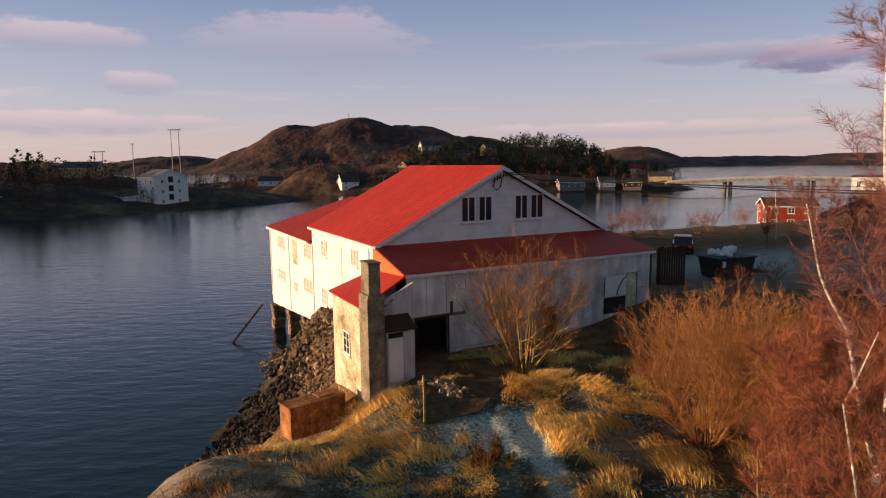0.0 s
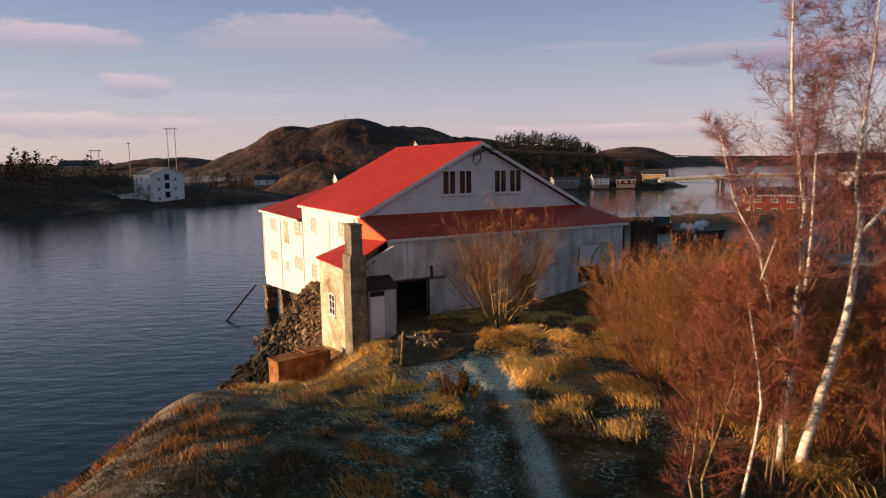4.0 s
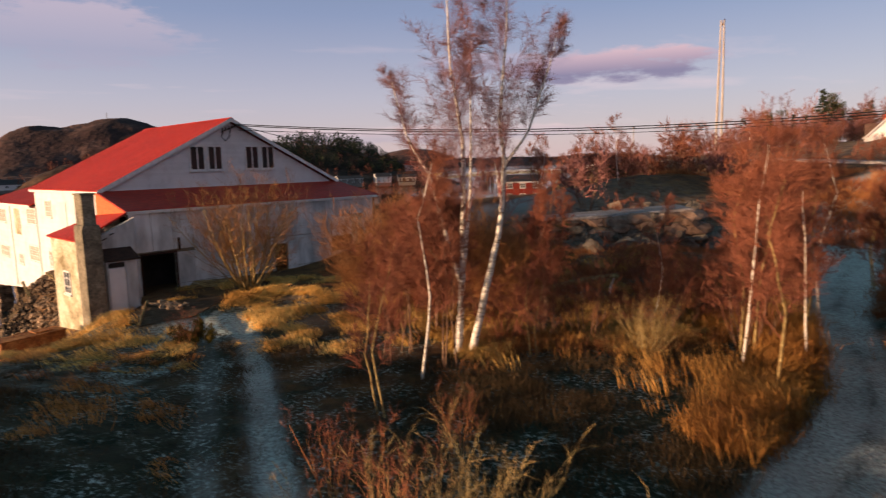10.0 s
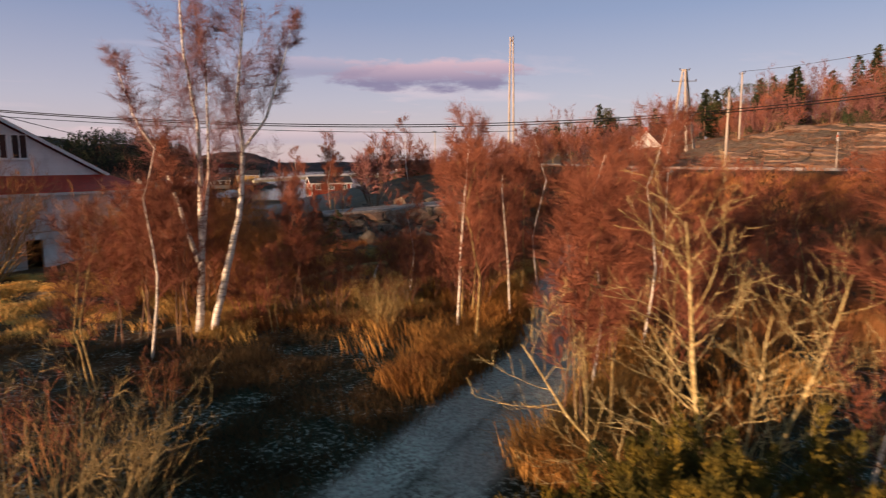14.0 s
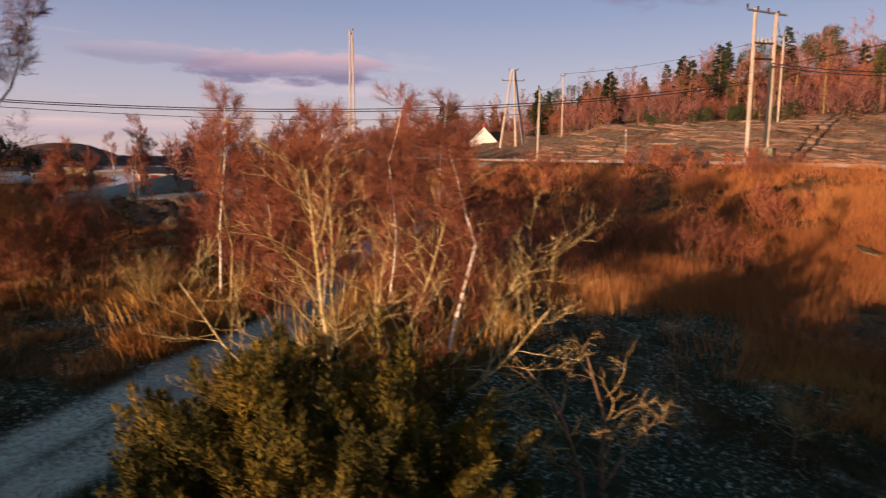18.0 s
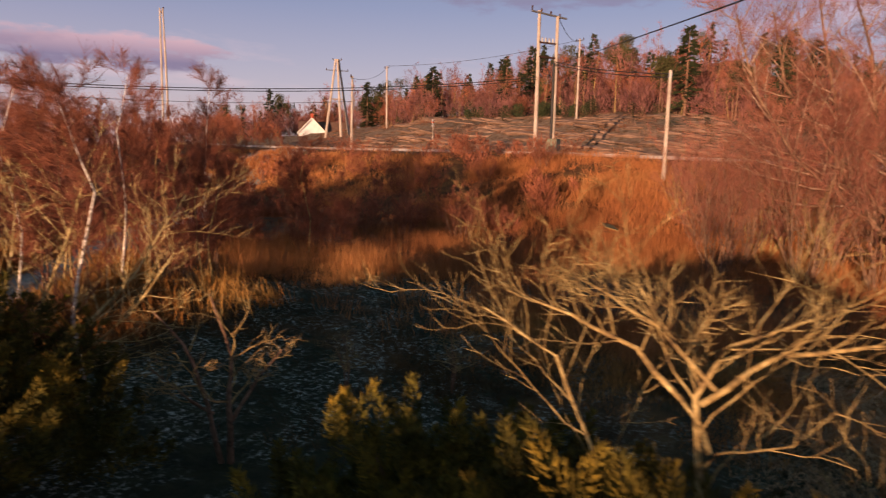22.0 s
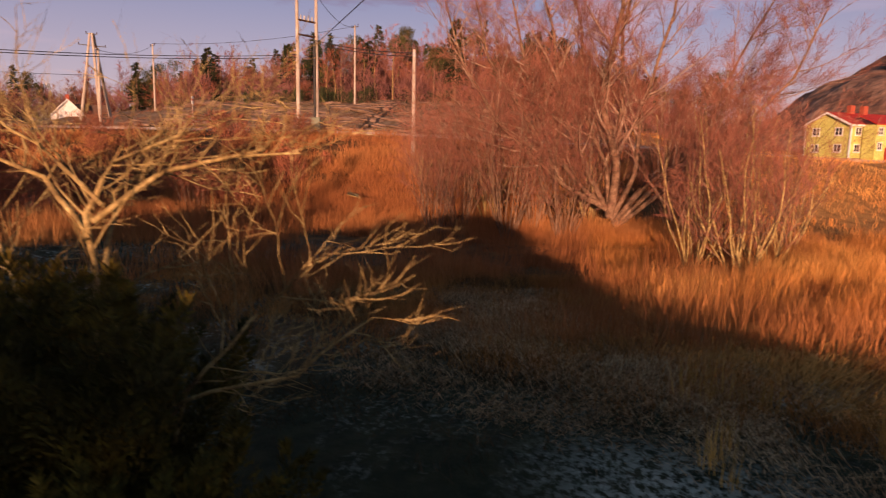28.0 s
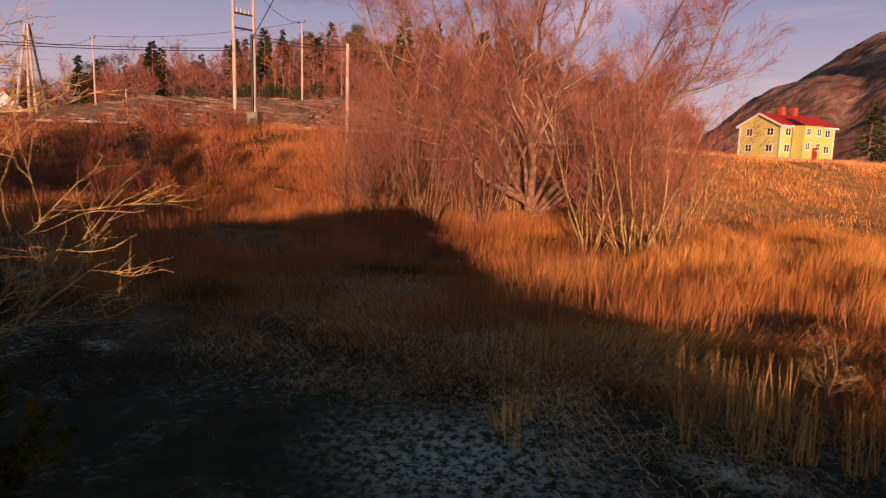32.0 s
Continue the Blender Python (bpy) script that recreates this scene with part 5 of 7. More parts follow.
# the old willow and the scrub about it
willow = plant("willow_tree", 42.3, -20.9, "great spreading old willow, bare and glowing orange-brown", "tree")
w = Wood(91)
VSPEC = {0: dict(kids=20, ratio=0.32, spread=46, thin=0.52, shrink=0.3, lowest=-0.1), 1: dict(segs=6, wander=0.15, up=0.06, sides=5, kids=9, ratio=0.5, spread=36, taper=0.85), 2: dict(segs=5, wander=0.18, up=0.08, sides=3, kids=8, ratio=0.5, spread=32, taper=0.85), 3: dict(segs=3, wander=0.2, up=0.06, sides=3, kids=3, spread=34, twig=0.7, twigw=0.0055)}
VSPEC[0]["from"] = 0.25
for k in range(12):
    f = (k + 0.5) / 6 - 1
    out, high = 9.5 * f, 14.2 * math.cos(0.72 * f) + w.rng.uniform(-0.8, 0.8)
    if k in (2, 3):
        out, high = out - 1.0, 5.0 + k
    deep = w.rng.uniform(-2.2, 2.2)
    pts = [(0.1 * f, 0.3 * f, 0.5 + 0.1 * k), (0.2 * deep, 0.30 * out, 2.6 + 1.1 * (1 - abs(f))), (0.55 * deep, 0.62 * out, high * 0.46), (0.85 * deep, 0.86 * out, high * 0.74), (deep, out, high)]
    bends = [Vector(pts[0])] + [Vector(p) + Vector((w.rng.uniform(-0.5, 0.5), w.rng.uniform(-0.6, 0.6), w.rng.uniform(-0.3, 0.3))) for p in pts[1:]]
    w.stem(bends, (0.26 if k in (5, 6) else 0.15) * w.rng.uniform(0.8, 1.0), 0.035, 0, VSPEC, 8)
w.build(willow, {("trunk", WILLOW): [0], ("limb_work", SUNLIMB): [1], ("branch_work", SUNLIMB): [2], ("twig_haze", WTWIG): [3, 4]})
thick = [shrub(95, 8.0, 0.5, 14, (WILLOW, WILLOW, WTWIG), "tall dense red-brown willow thicket", kids=8, dense=5, thick=0.045, group="willow scrub", twig=0.6, twigw=0.005, fine=10, wander=0.2, up=0.1), shrub(96, 6.2, 0.5, 12, (LICHEN, WILLOW, WTWIG), "grey-stemmed willow scrub with fine twigs", kids=8, dense=5, thick=0.05, group="willow scrub", twig=0.5, twigw=0.005, fine=9, wander=0.22, up=0.1)]
set_out(thick, [(40.5, -15.8, 1.0), (31.5, -24.7, 0.95), (42.5, -13.0, 0.95), (32.6, -25.8, 0.8), (44.0, -17.0, 1.1), (33.0, -23.4, 0.9), (40.0, -18.6, 0.85), (46.0, -26.0, 1.0), (47.5, -10.5, 0.8), (36.2, -27.4, 0.8), (44.5, -24.2, 1.0), (52.8, -8.4, 0.62), (39.6, -12.2, 0.7), (48.0, -20.0, 1.1), (38.0, -24.6, 0.6), (46.5, -14.0, 0.9)], seed=14)


# ---- the wood on the hill ----
def spruce(seed, h, rad, mat, n=46, name="spruce_tree", label="dark narrow spruce on the wooded hill"):
    t = empty(name, pose(0, 0, -60), label, "tree", "hill conifers")
    rng = random.Random(seed)
    part("trunk", rod([(0, 0, 0), (0, 0, h * 0.5), (0, 0, h)], h * 0.018, 0.02, 6), WILLOW, t)
    vs, fs = [], []
    for k in range(n):
        f = (k + rng.random()) / n
        z = h * (0.10 + 0.88 * f)
        a = rng.uniform(0, math.tau)
        reach = rad * (1 - f) ** 0.85 * rng.uniform(0.65, 1.15) + 0.1
        for j in range(7):
            q = reach * (j + 1) / 7
            o = Vector((math.cos(a) * q, math.sin(a) * q, z - 0.18 * q))
            for _ in range(4):
                d = Vector((math.cos(a) + rng.uniform(-1, 1), math.sin(a) + rng.uniform(-1, 1), rng.uniform(-0.7, 0.5))).normalized()
                s = d.orthogonal().normalized() * rng.uniform(0.06, 0.13) * (h / 9)
                b = len(vs)
                vs.extend((o - s, o + s, o + d * rng.uniform(0.35, 0.75) * (h / 9)))
                fs.append((b, b + 1, b + 2))
    mesh("crown", vs, fs, mat, t)
    return t


def pine(seed, h, mat, label="bushy pine with a clumped crown"):
    t = empty("pine_tree", pose(0, 0, -60), label, "tree", "hill conifers")
    rng = random.Random(seed)
    part("trunk", rod([(0, 0, 0), (0.2, 0.1, h * 0.45), (0.1, 0.0, h * 0.95)], h * 0.022, 0.04, 6), WILLOW, t)
    vs, fs, arms = [], [], bmesh.new()
    for k in range(19):
        f = rng.random() ** 0.8
        a = rng.uniform(0, math.tau)
        z = h * (0.42 + 0.56 * f)
        q = h * 0.26 * (1 - 0.65 * f) * rng.uniform(0.3, 1.1)
        c = Vector((q * math.cos(a), q * math.sin(a), z))
        rod([(0.15, 0.05, z - q * 0.4), c], 0.05, 0.02, 4, arms)
        rr = h * rng.uniform(0.07, 0.12)
        for _ in range(110):
            d = Vector((rng.gauss(0, 1), rng.gauss(0, 1), rng.gauss(0.15, 0.7))).normalized()
            o = c + d * rr * rng.uniform(0.3, 1.0)
            s = d.orthogonal().normalized() * 0.05
            b = len(vs)
            vs.extend((o - s, o + s, o + d * rng.uniform(0.2, 0.45)))
            fs.append((b, b + 1, b + 2))
    part("limb_work", arms, WILLOW, t)
    mesh("crown", vs, fs, mat, t)
    return t


conifers = [spruce(101, 9.5, 1.9, CONIFER), spruce(102, 11.5, 2.4, CONIFER, 54), pine(103, 9.0, PINE), pine(104, 10.5, PINE)]
bare = [sapling(111, 9.0, 0.10, 0.026, LICHEN, (TWIGP, TWIG), kids=14, dense=4, fine=7, ratio=0.36, long=0.75, group="hill birches", label="bare birch in the wood on the hill"), sapling(112, 8.0, 0.08, 0.026, WILLOW, (TWIG, TWIG), stems=2, kids=9, dense=4, fine=7, ratio=0.38, long=0.7, group="hill birches", label="bare reddish birch in the wood on the hill"), sapling(113, 9.6, 0.11, 0.026, LICHEN, (TWIG, TWIGP), kids=14, dense=4, fine=7, ratio=0.36, long=0.75, group="hill birches", label="pale-stemmed birch in the wood on the hill")]
rng = random.Random(200)
con, dec = [], []
while len(con) + len(dec) < 500:
    y = rng.uniform(-40, 125)
    x = float(road_x(y)) + rng.uniform(26, 105)
    edge = float(np.interp(y, (-40, 0, 25, 50, 70, 90, 125), (24, 40, 44, 40, 40, 26, 22)))
    if x - float(road_x(y)) < edge or (abs(y - 76) < 12 and abs(x - 116) < 14) or float(inland(np.array([x]), np.array([y]))[0]) < 12:
        continue
    (con if rng.random() < 0.34 else dec).append((x, y))
set_out(conifers, con, (0.65, 1.15), seed=16)
dec.sort(key=lambda p: p[0] - float(road_x(p[1])))
set_out(bare, dec[:250], (0.7, 1.15), seed=17)


def join_wood(name, models, spots, label, seed):
    """Far trees past counting: one thing of kind stuff, its meshes joined by part."""
    t = empty(name, pose(0, 0, 0), label, "woodland", kind="stuff")
    rs = random.Random(seed)
    gather = {}
    for k, (x, y) in enumerate(spots):
        sc, turn = rs.uniform(0.7, 1.15), rs.uniform(0, math.tau)
        c, q = math.cos(turn) * sc, math.sin(turn) * sc
        rot = np.array(((c, q, 0), (-q, c, 0), (0, 0, sc)))
        for ch in models[k % len(models)].children:
            me = ch.data
            co = np.empty(len(me.vertices) * 3)
            me.vertices.foreach_get("co", co)
            pts, faces = gather.setdefault((ch.name.split(".")[0], me.materials[0].name), ([], []))
            base = sum(len(p) for p in pts)
            pts.append(co.reshape(-1, 3) @ rot + np.array((x, y, ground_z(x, y) - 0.08)))
            faces.extend(tuple(base + i for i in f.vertices) for f in me.polygons)
    for (pn, mn), (pts, faces) in gather.items():
        mesh(pn, np.concatenate(pts).tolist(), faces, bpy.data.materials[mn], t)["kind"] = "stuff"


join_wood("hill_wood", bare, dec[250:], "bare brown birches deep in the wood on the hill", 18)
under = [shrub(114 + k, 4.6, 0.55, 9, (WILLOW, WILLOW, (TWIG, TWIGP)[k]), "undergrowth of bare reddish bushes in the wood", kids=5, dense=3, thick=0.04, group="wood undergrowth", twig=0.9, twigw=0.032, fine=6) for k in range(2)]
rng = random.Random(210)
spots = []
while len(spots) < 140:
    y = rng.uniform(-45, 120)
    x = float(road_x(y)) + rng.uniform(22, 75)
    edge = float(np.interp(y, (-40, 0, 25, 50, 70, 90, 125), (20, 38, 42, 38, 36, 22, 18)))
    if x - float(road_x(y)) > edge and not (abs(y - 70) < 14 and abs(x - 110) < 14):
        spots.append((x, y))
set_out(under, spots, (0.6, 1.3), seed=20)


def patchy(x, y, s, seed, lo=0.0):
    return np.clip(0.5 + 3.0 * fbm(x / s, y / s, seed, 2), lo, 1)


def hill_fill(name, n, spot, tall, mat, label, seed, blades=150):
    """Ragged bare undergrowth past counting: thin upright twigs in loose clumps."""
    rs = np.random.RandomState(seed)
    (x0, x1, y0, y1), chance = spot
    cx, cy = rs.uniform(x0, x1, n * 6), rs.uniform(y0, y1, n * 6)
    ok = rs.uniform(0, 1, n * 6) < chance(cx, cy)
    cx, cy = cx[ok][:n], cy[ok][:n]
    m = len(cx)
    size = np.repeat(rs.uniform(0.55, 1.2, m), blades) * tall
    f, a, q = rs.uniform(0, 1, m * blades) ** 0.8, rs.uniform(0, math.tau, m * blades), rs.uniform(0.1, 1, m * blades)
    wide = size * 0.42 * np.sin(math.pi * (0.18 + 0.75 * f)) * q
    o = np.stack([np.repeat(cx, blades) + wide * np.cos(a), np.repeat(cy, blades) + wide * np.sin(a), np.repeat(height(cx, cy), blades) + size * f * 0.9], -1)
    d = np.stack([0.5 * np.cos(a), 0.5 * np.sin(a), rs.uniform(0.3, 1.1, len(a))], -1) * (size * rs.uniform(0.12, 0.26, len(a)))[:, None]
    b = rs.uniform(0, math.tau, len(a))
    w = np.stack([np.cos(b), np.sin(b), 0 * b], -1) * 0.035
    vs = np.stack([o - w, o + w, o + d], 1).reshape(-1, 3)
    return tagged(mesh(name, vs.tolist(), np.arange(len(vs)).reshape(-1, 3).tolist(), mat), label, "undergrowth", kind="stuff")


def wood_floor(x, y):
    edge = np.interp(y, (-40, 0, 25, 50, 70, 90, 125), (20, 37, 41, 37, 36, 24, 20))
    off = x - road_x(y)
    return np.where((off > edge) & (off < edge + 34) & ~((np.abs(y - 72) < 13) & (np.abs(x - 112) < 14)), 1, 0)


hill_fill("wood_undergrowth", 420, ((88, 175, -45, 125), wood_floor), 5.0, TWIGP, "dense maroon undergrowth in the hillside wood", 501)
hill_fill("evergreen_undergrowth", 90, ((88, 150, -45, 125), lambda x, y: wood_floor(x, y) * np.where(x - road_x(y) < 60, 1, 0)), 2.6, CONIFER, "dark low evergreens along the edge of the wood", 502, 220)
hill_fill("evergreen_undergrowth", 22, ((104, 115, 14, 38), lambda x, y: 1 + 0 * x), 2.4, CONIFER, "row of dark evergreen bushes under the wood", 504, 260)
hill_fill("bank_scrub", 46, ((40, 62, -2, 30), lambda x, y: patchy(x, y, 5, 61) ** 2), 2.3, TWIG, "dark maroon scrub on the road bank", 503, 220)
# trees beyond the mound, by the far road and round the houses
for x, y, s, k in ((52, 66, 0.62, 0), (49, 70, 0.58, 1), (56, 62, 0.6, 1), (72, 78, 0.75, 0), (75, 82, 0.7, 1), (78, 74, 0.75, 2), (82, 70, 0.7, 1), (66, 60, 0.6, 1), (88, 66, 0.8, 0), (46, 60, 0.55, 1), (96, 88, 0.7, 2), (84, 84, 0.7, 1), (58, 84, 0.6, 1), (50, 40, 0.5, 1), (62, 48, 0.55, 1), (70, 56, 0.6, 0), (92, 74, 0.7, 1), (60, 34, 0.5, 1), (76, 60, 0.65, 1)):
    copy_thing(young[k], Matrix.LocRotScale((x, y, ground_z(x, y) - 0.1), Euler((0, 0, x)), (s, s, s))).scale = (s, s, s)
little = spruce(120, 3.0, 0.95, PINE, 34, label="small yellow-green spruce beside the log")
set_out([little], [(21.0, 26.1, 1.0)])
great = spruce(121, 12, 3.2, CONIFER, 60, label="large dark spruce beside the yellow house")
set_out([great], [(104, -66, 0.72), (112, -71, 0.6)])
for x, y, z, s in ((-150, 232, 5.5, 1.15), (-159, 236, 6.0, 1.0)):
    far_spruce = copy_thing(great, Matrix.LocRotScale((x, y, z), Euler((0, 0, x)), (s, s, s)))
    far_spruce.scale = (s, s, s)
    tagged(far_spruce, "large dark spruce on the far headland", "tree", "headland spruces")
junip = spruce(122, 2.4, 2.2, CONIFER, 40, "evergreen_bush", "low dark evergreen bush on the rocks")
set_out([junip], [(20, 66, 0.5), (23, 68, 0.45), (41, 51, 1.0), (43, 52, 0.8), (104, 22, 1.2), (106, 18, 1.1), (103, 27, 1.0), (108, 14, 1.2), (101, 6, 1.1), (95, 0, 1.0), (98, -4, 1.2), (88, -6, 1.0), (28, 71, 0.7)], seed=19)


# ---- grass ----
def grass(name, n, spot, tall, wide, mat, label, seed, tuft=14, loose=0.35, lean=0.35, comb=0.0, arch=False):
    """Blades in tufts; spot gives a chance from 0 to 1 at each place inside its box."""
    rs = np.random.RandomState(seed)
    (x0, x1, y0, y1), chance = spot
    m = n // tuft
    cx, cy = rs.uniform(x0, x1, m * 4), rs.uniform(y0, y1, m * 4)
    ok = rs.uniform(0, 1, m * 4) < chance(cx, cy)
    cx, cy = cx[ok][:m], cy[ok][:m]
    m = len(cx)
    size = rs.uniform(0.55, 1.25, m)
    way = math.tau * (comb * vnoise(cx / 3.0, cy / 3.0, seed + 60) + rs.uniform(0, 1, m) * (1 - 0.8 * min(comb, 1)))
    x = np.repeat(cx, tuft) + rs.normal(0, loose, m * tuft) * np.repeat(size, tuft)
    y = np.repeat(cy, tuft) + rs.normal(0, loose, m * tuft) * np.repeat(size, tuft)
    z = height(x, y) - 0.03
    k = len(x)
    hgt = tall * np.repeat(size * (0.5 + vnoise(cx / 2.2, cy / 2.2, seed + 70)), tuft) * rs.uniform(0.6, 1.1, k)
    a = rs.uniform(0, math.tau, k)
    stray = 1 - 0.7 * min(comb, 1)
    lx = np.cos(a) * lean * stray * rs.uniform(0.1, 1, k) + (0.35 + 0.5 * comb) * lean * np.repeat(np.cos(way), tuft)
    ly = np.sin(a) * lean * stray * rs.uniform(0.1, 1, k) + (0.35 + 0.5 * comb) * lean * np.repeat(np.sin(way), tuft)
    b = rs.uniform(0, math.tau, k)
    wx, wy = np.cos(b) * wide, np.sin(b) * wide
    # the blade rises, bends at its middle and hangs over
    droop = np.clip(1 - 0.28 * np.hypot(lx, ly), 0.45, 1) if arch else np.ones(k)
    rows = [np.stack([x - wx, y - wy, z], -1), np.stack([x + wx, y + wy, z], -1)]
    if arch:
        mx, my, mz = x + lx * hgt * 0.38, y + ly * hgt * 0.38, z + hgt * 0.68
        rows += [np.stack([mx + wx * 0.7, my + wy * 0.7, mz], -1), np.stack([mx - wx * 0.7, my - wy * 0.7, mz], -1)]
    rows.append(np.stack([x + lx * hgt, y + ly * hgt, z + hgt * droop], -1))
    co = np.stack(rows, 1).astype(np.float32)
    per = co.shape[1]
    one = np.array([0, 1, 2, 3, 3, 2, 4] if arch else [0, 1, 2], dtype=np.int32)
    starts, sizes = ([0, 4], 7) if arch else ([0], 3)
    me = bpy.data.meshes.new(name)
    me.vertices.add(k * per)
    me.vertices.foreach_set("co", co.ravel())
    me.loops.add(k * sizes)
    me.loops.foreach_set("vertex_index", (np.arange(k, dtype=np.int32)[:, None] * per + one).ravel())
    me.polygons.add(k * len(starts))
    me.polygons.foreach_set("loop_start", (np.arange(k, dtype=np.int32)[:, None] * sizes + np.array(starts, dtype=np.int32)).ravel())
    me.update(calc_edges=True)
    me.materials.append(mat)
    return tagged(new(name, me), label, "grass", kind="stuff")


def off_track(x, y):
    a, b = track_gap(x, y)
    bare = (np.abs(a - 0.75) < 0.5) | (b < 1.35)
    inside = ((x + 3.83) * 0.887 + (y - 35.16) * 0.462 > -2.6) & (-(x + 3.83) * 0.462 + (y - 35.16) * 0.887 > -5.0)
    return np.where(bare | inside | (inland(x, y) < 4.5), 0, 1)


def turf(x, y):
    """Next to no grass on the bare rock dome over the shore."""
    return np.where(hump(x, y, -9.4, 21.6, 2.6, 5.0) > 0.42, 0.05, 1)


def clear(x, y):
    """Keeps grass off the snow patch and off the bare stretch by the shed."""
    return np.where(np.maximum(np.maximum(hump(x, y, 2.2, 22.2, 1.6, 1.5), hump(x, y, 0.6, 25.3, 2.2, 2.9)), hump(x, y, -6.3, 28.3, 2.2, 1.5)) > 0.42, 0, 1)


grass("golden_grass", 40000, ((-9, 9, 16, 32), lambda x, y: off_track(x, y) * turf(x, y) * clear(x, y) * (1 - 0.9 * smooth(inland(x, y), 8, 5)) * smooth(fbm(x / 1.1, y / 1.1, 5, 4), 0.02, 0.14) * smooth(y + 0.8 * x, 14, 20)), 0.36, 0.011, STRAW, "tufts of long golden dry grass", 1, tuft=22, lean=1.8, loose=0.19, comb=0.9, arch=True)
grass("golden_grass", 60000, ((13, 24, -1, 16), lambda x, y: off_track(x, y) * np.maximum(np.exp(-((track_gap(x, y)[1] - 2.3) / 0.8) ** 2), 0.12 * patchy(x, y, 2, 7))), 0.85, 0.010, TUFT, "long golden grass along the cart track", 2, tuft=26, lean=1.0, loose=0.22, comb=0.5, arch=True)
grass("rusty_grass", 120000, ((9, 44, 12, 34), lambda x, y: off_track(x, y) * patchy(x, y, 2.4, 9) ** 2 * np.where(x + y > 66, 0.15, 1)), 0.42, 0.013, REED, "rusty brown grass among the scrub", 3, tuft=22, lean=1.0, loose=0.3)
grass("tall_grass", 170000, ((22, 62, -30, 8), lambda x, y: np.where(road_x(y) - x < 11, 0.25, 1) * patchy(x, y, 3, 11) ** 1.5 * smooth(x + 0.7 * np.abs(y + 8) - 0.25 * y, 26, 36)), 0.9, 0.010, REED, "field of tall rusty orange grass", 4, tuft=22, lean=0.45, loose=0.3, comb=0.3)
grass("tall_grass", 90000, ((21, 42, -44, -20), lambda x, y: patchy(x, y, 1.4, 13) ** 2 * smooth(x - 0.3 * (y + 24), 24, 31)), 0.85, 0.0055, GOLD, "tall orange-gold reed grass in the sun", 5, tuft=24, lean=0.65, loose=0.26, comb=0.4, arch=True)
grass("brown_grass", 90000, ((8, 30, -34, 3), lambda x, y: (1 - 0.9 * hump(x, y, 15.0, -20.4, 2.8, 3.4)) * off_track(x, y) * patchy(x, y, 2.0, 15) ** 2 * smooth(x, 15, 21)), 0.26, 0.008, SHADEMOSS, "short dark winter grass flecked with frost", 6, tuft=20, lean=1.3, loose=0.3)
grass("golden_grass", 60000, ((17, 32, -38, -21), lambda x, y: patchy(x, y, 1.4, 16) ** 2 * smooth(x - 0.5 * (y + 24), 18, 22)), 0.42, 0.008, GOLD, "matted golden grass at the bog's edge", 16, tuft=30, lean=1.8, loose=0.22, comb=0.8, arch=True)
grass("field_grass", 120000, ((40, 120, -110, -26), lambda x, y: patchy(x, y, 6, 17, 0.3)), 0.5, 0.017, GOLD, "sunlit rusty-gold meadow", 7, tuft=16, lean=0.7, loose=0.6)
grass("bank_grass", 70000, ((44, 68, -12, 48), lambda x, y: patchy(x, y, 3.5, 19) ** 2 * np.where((x > road_x(y) - 8) & (x < road_x(y) + 3.6), 0.06, 1)), 0.6, 0.024, REED, "rusty grass on the road bank", 8, tuft=16, lean=0.8)
grass("heath_grass", 45000, ((70, 125, -30, 70), lambda x, y: patchy(x, y, 5, 23) ** 2 * np.where(np.abs(x - road_x(y)) < 3.6, 0, 1)), 0.35, 0.03, HEATHER, "heather and grass between the rock slabs", 9, lean=0.8)
# Carried on unseen over the south crest to roughen its shadow edge.
grass("shore_grass", 32000, ((-13, 2, -34, 23), lambda x, y: off_track(x, y) * turf(x, y) * smooth(fbm(x / 1.3, y / 1.3, 25, 3), 0.04, 0.16)), 0.36, 0.010, GOLD, "sparse golden grass on the shore rock", 10, tuft=24, lean=1.5, loose=0.16, comb=0.7, arch=True)
grass("reed_stalks", 520, ((16.6, 20.5, -25.5, -20.8), lambda x, y: patchy(x, y, 1.1, 27) ** 3), 1.0, 0.008, STRAW, "clumps of pale dead stalks in the frosty bog", 11, tuft=14, loose=0.09, lean=0.18)
grass("shore_edge_grass", 40000, ((8, 56, 52, 100), lambda x, y: patchy(x, y, 4, 29) ** 2 * smooth(inland(x, y), 2, 4) * (1 - smooth(inland(x, y), 12, 22)) * off_track(x, y)), 0.5, 0.022, STRAW, "dry tawny grass along the yard's far shore", 12, tuft=18, lean=0.8)
for x, y, s in ((14, 70, 0.9), (16, 72, 0.8), (20, 73, 0.9), (22, 75, 1.0), (24, 76, 1.1), (26, 76, 0.8), (34, 80, 0.9), (17.5, 67, 0.8), (30, 74, 0.9), (40, 84, 1.0), (14.5, 33.0, 0.7), (16.5, 35.5, 0.8), (18.0, 37.0, 0.6), (20.5, 39.0, 0.7), (24.0, 41.0, 0.8), (13.0, 31.0, 0.6)):
    copy_thing(low[int(x) % 2], Matrix.LocRotScale((x, y, ground_z(x, y) - 0.1), Euler((0, 0, x)), (s, s, s))).scale = (s, s, s)
rng = random.Random(333)
n = 0
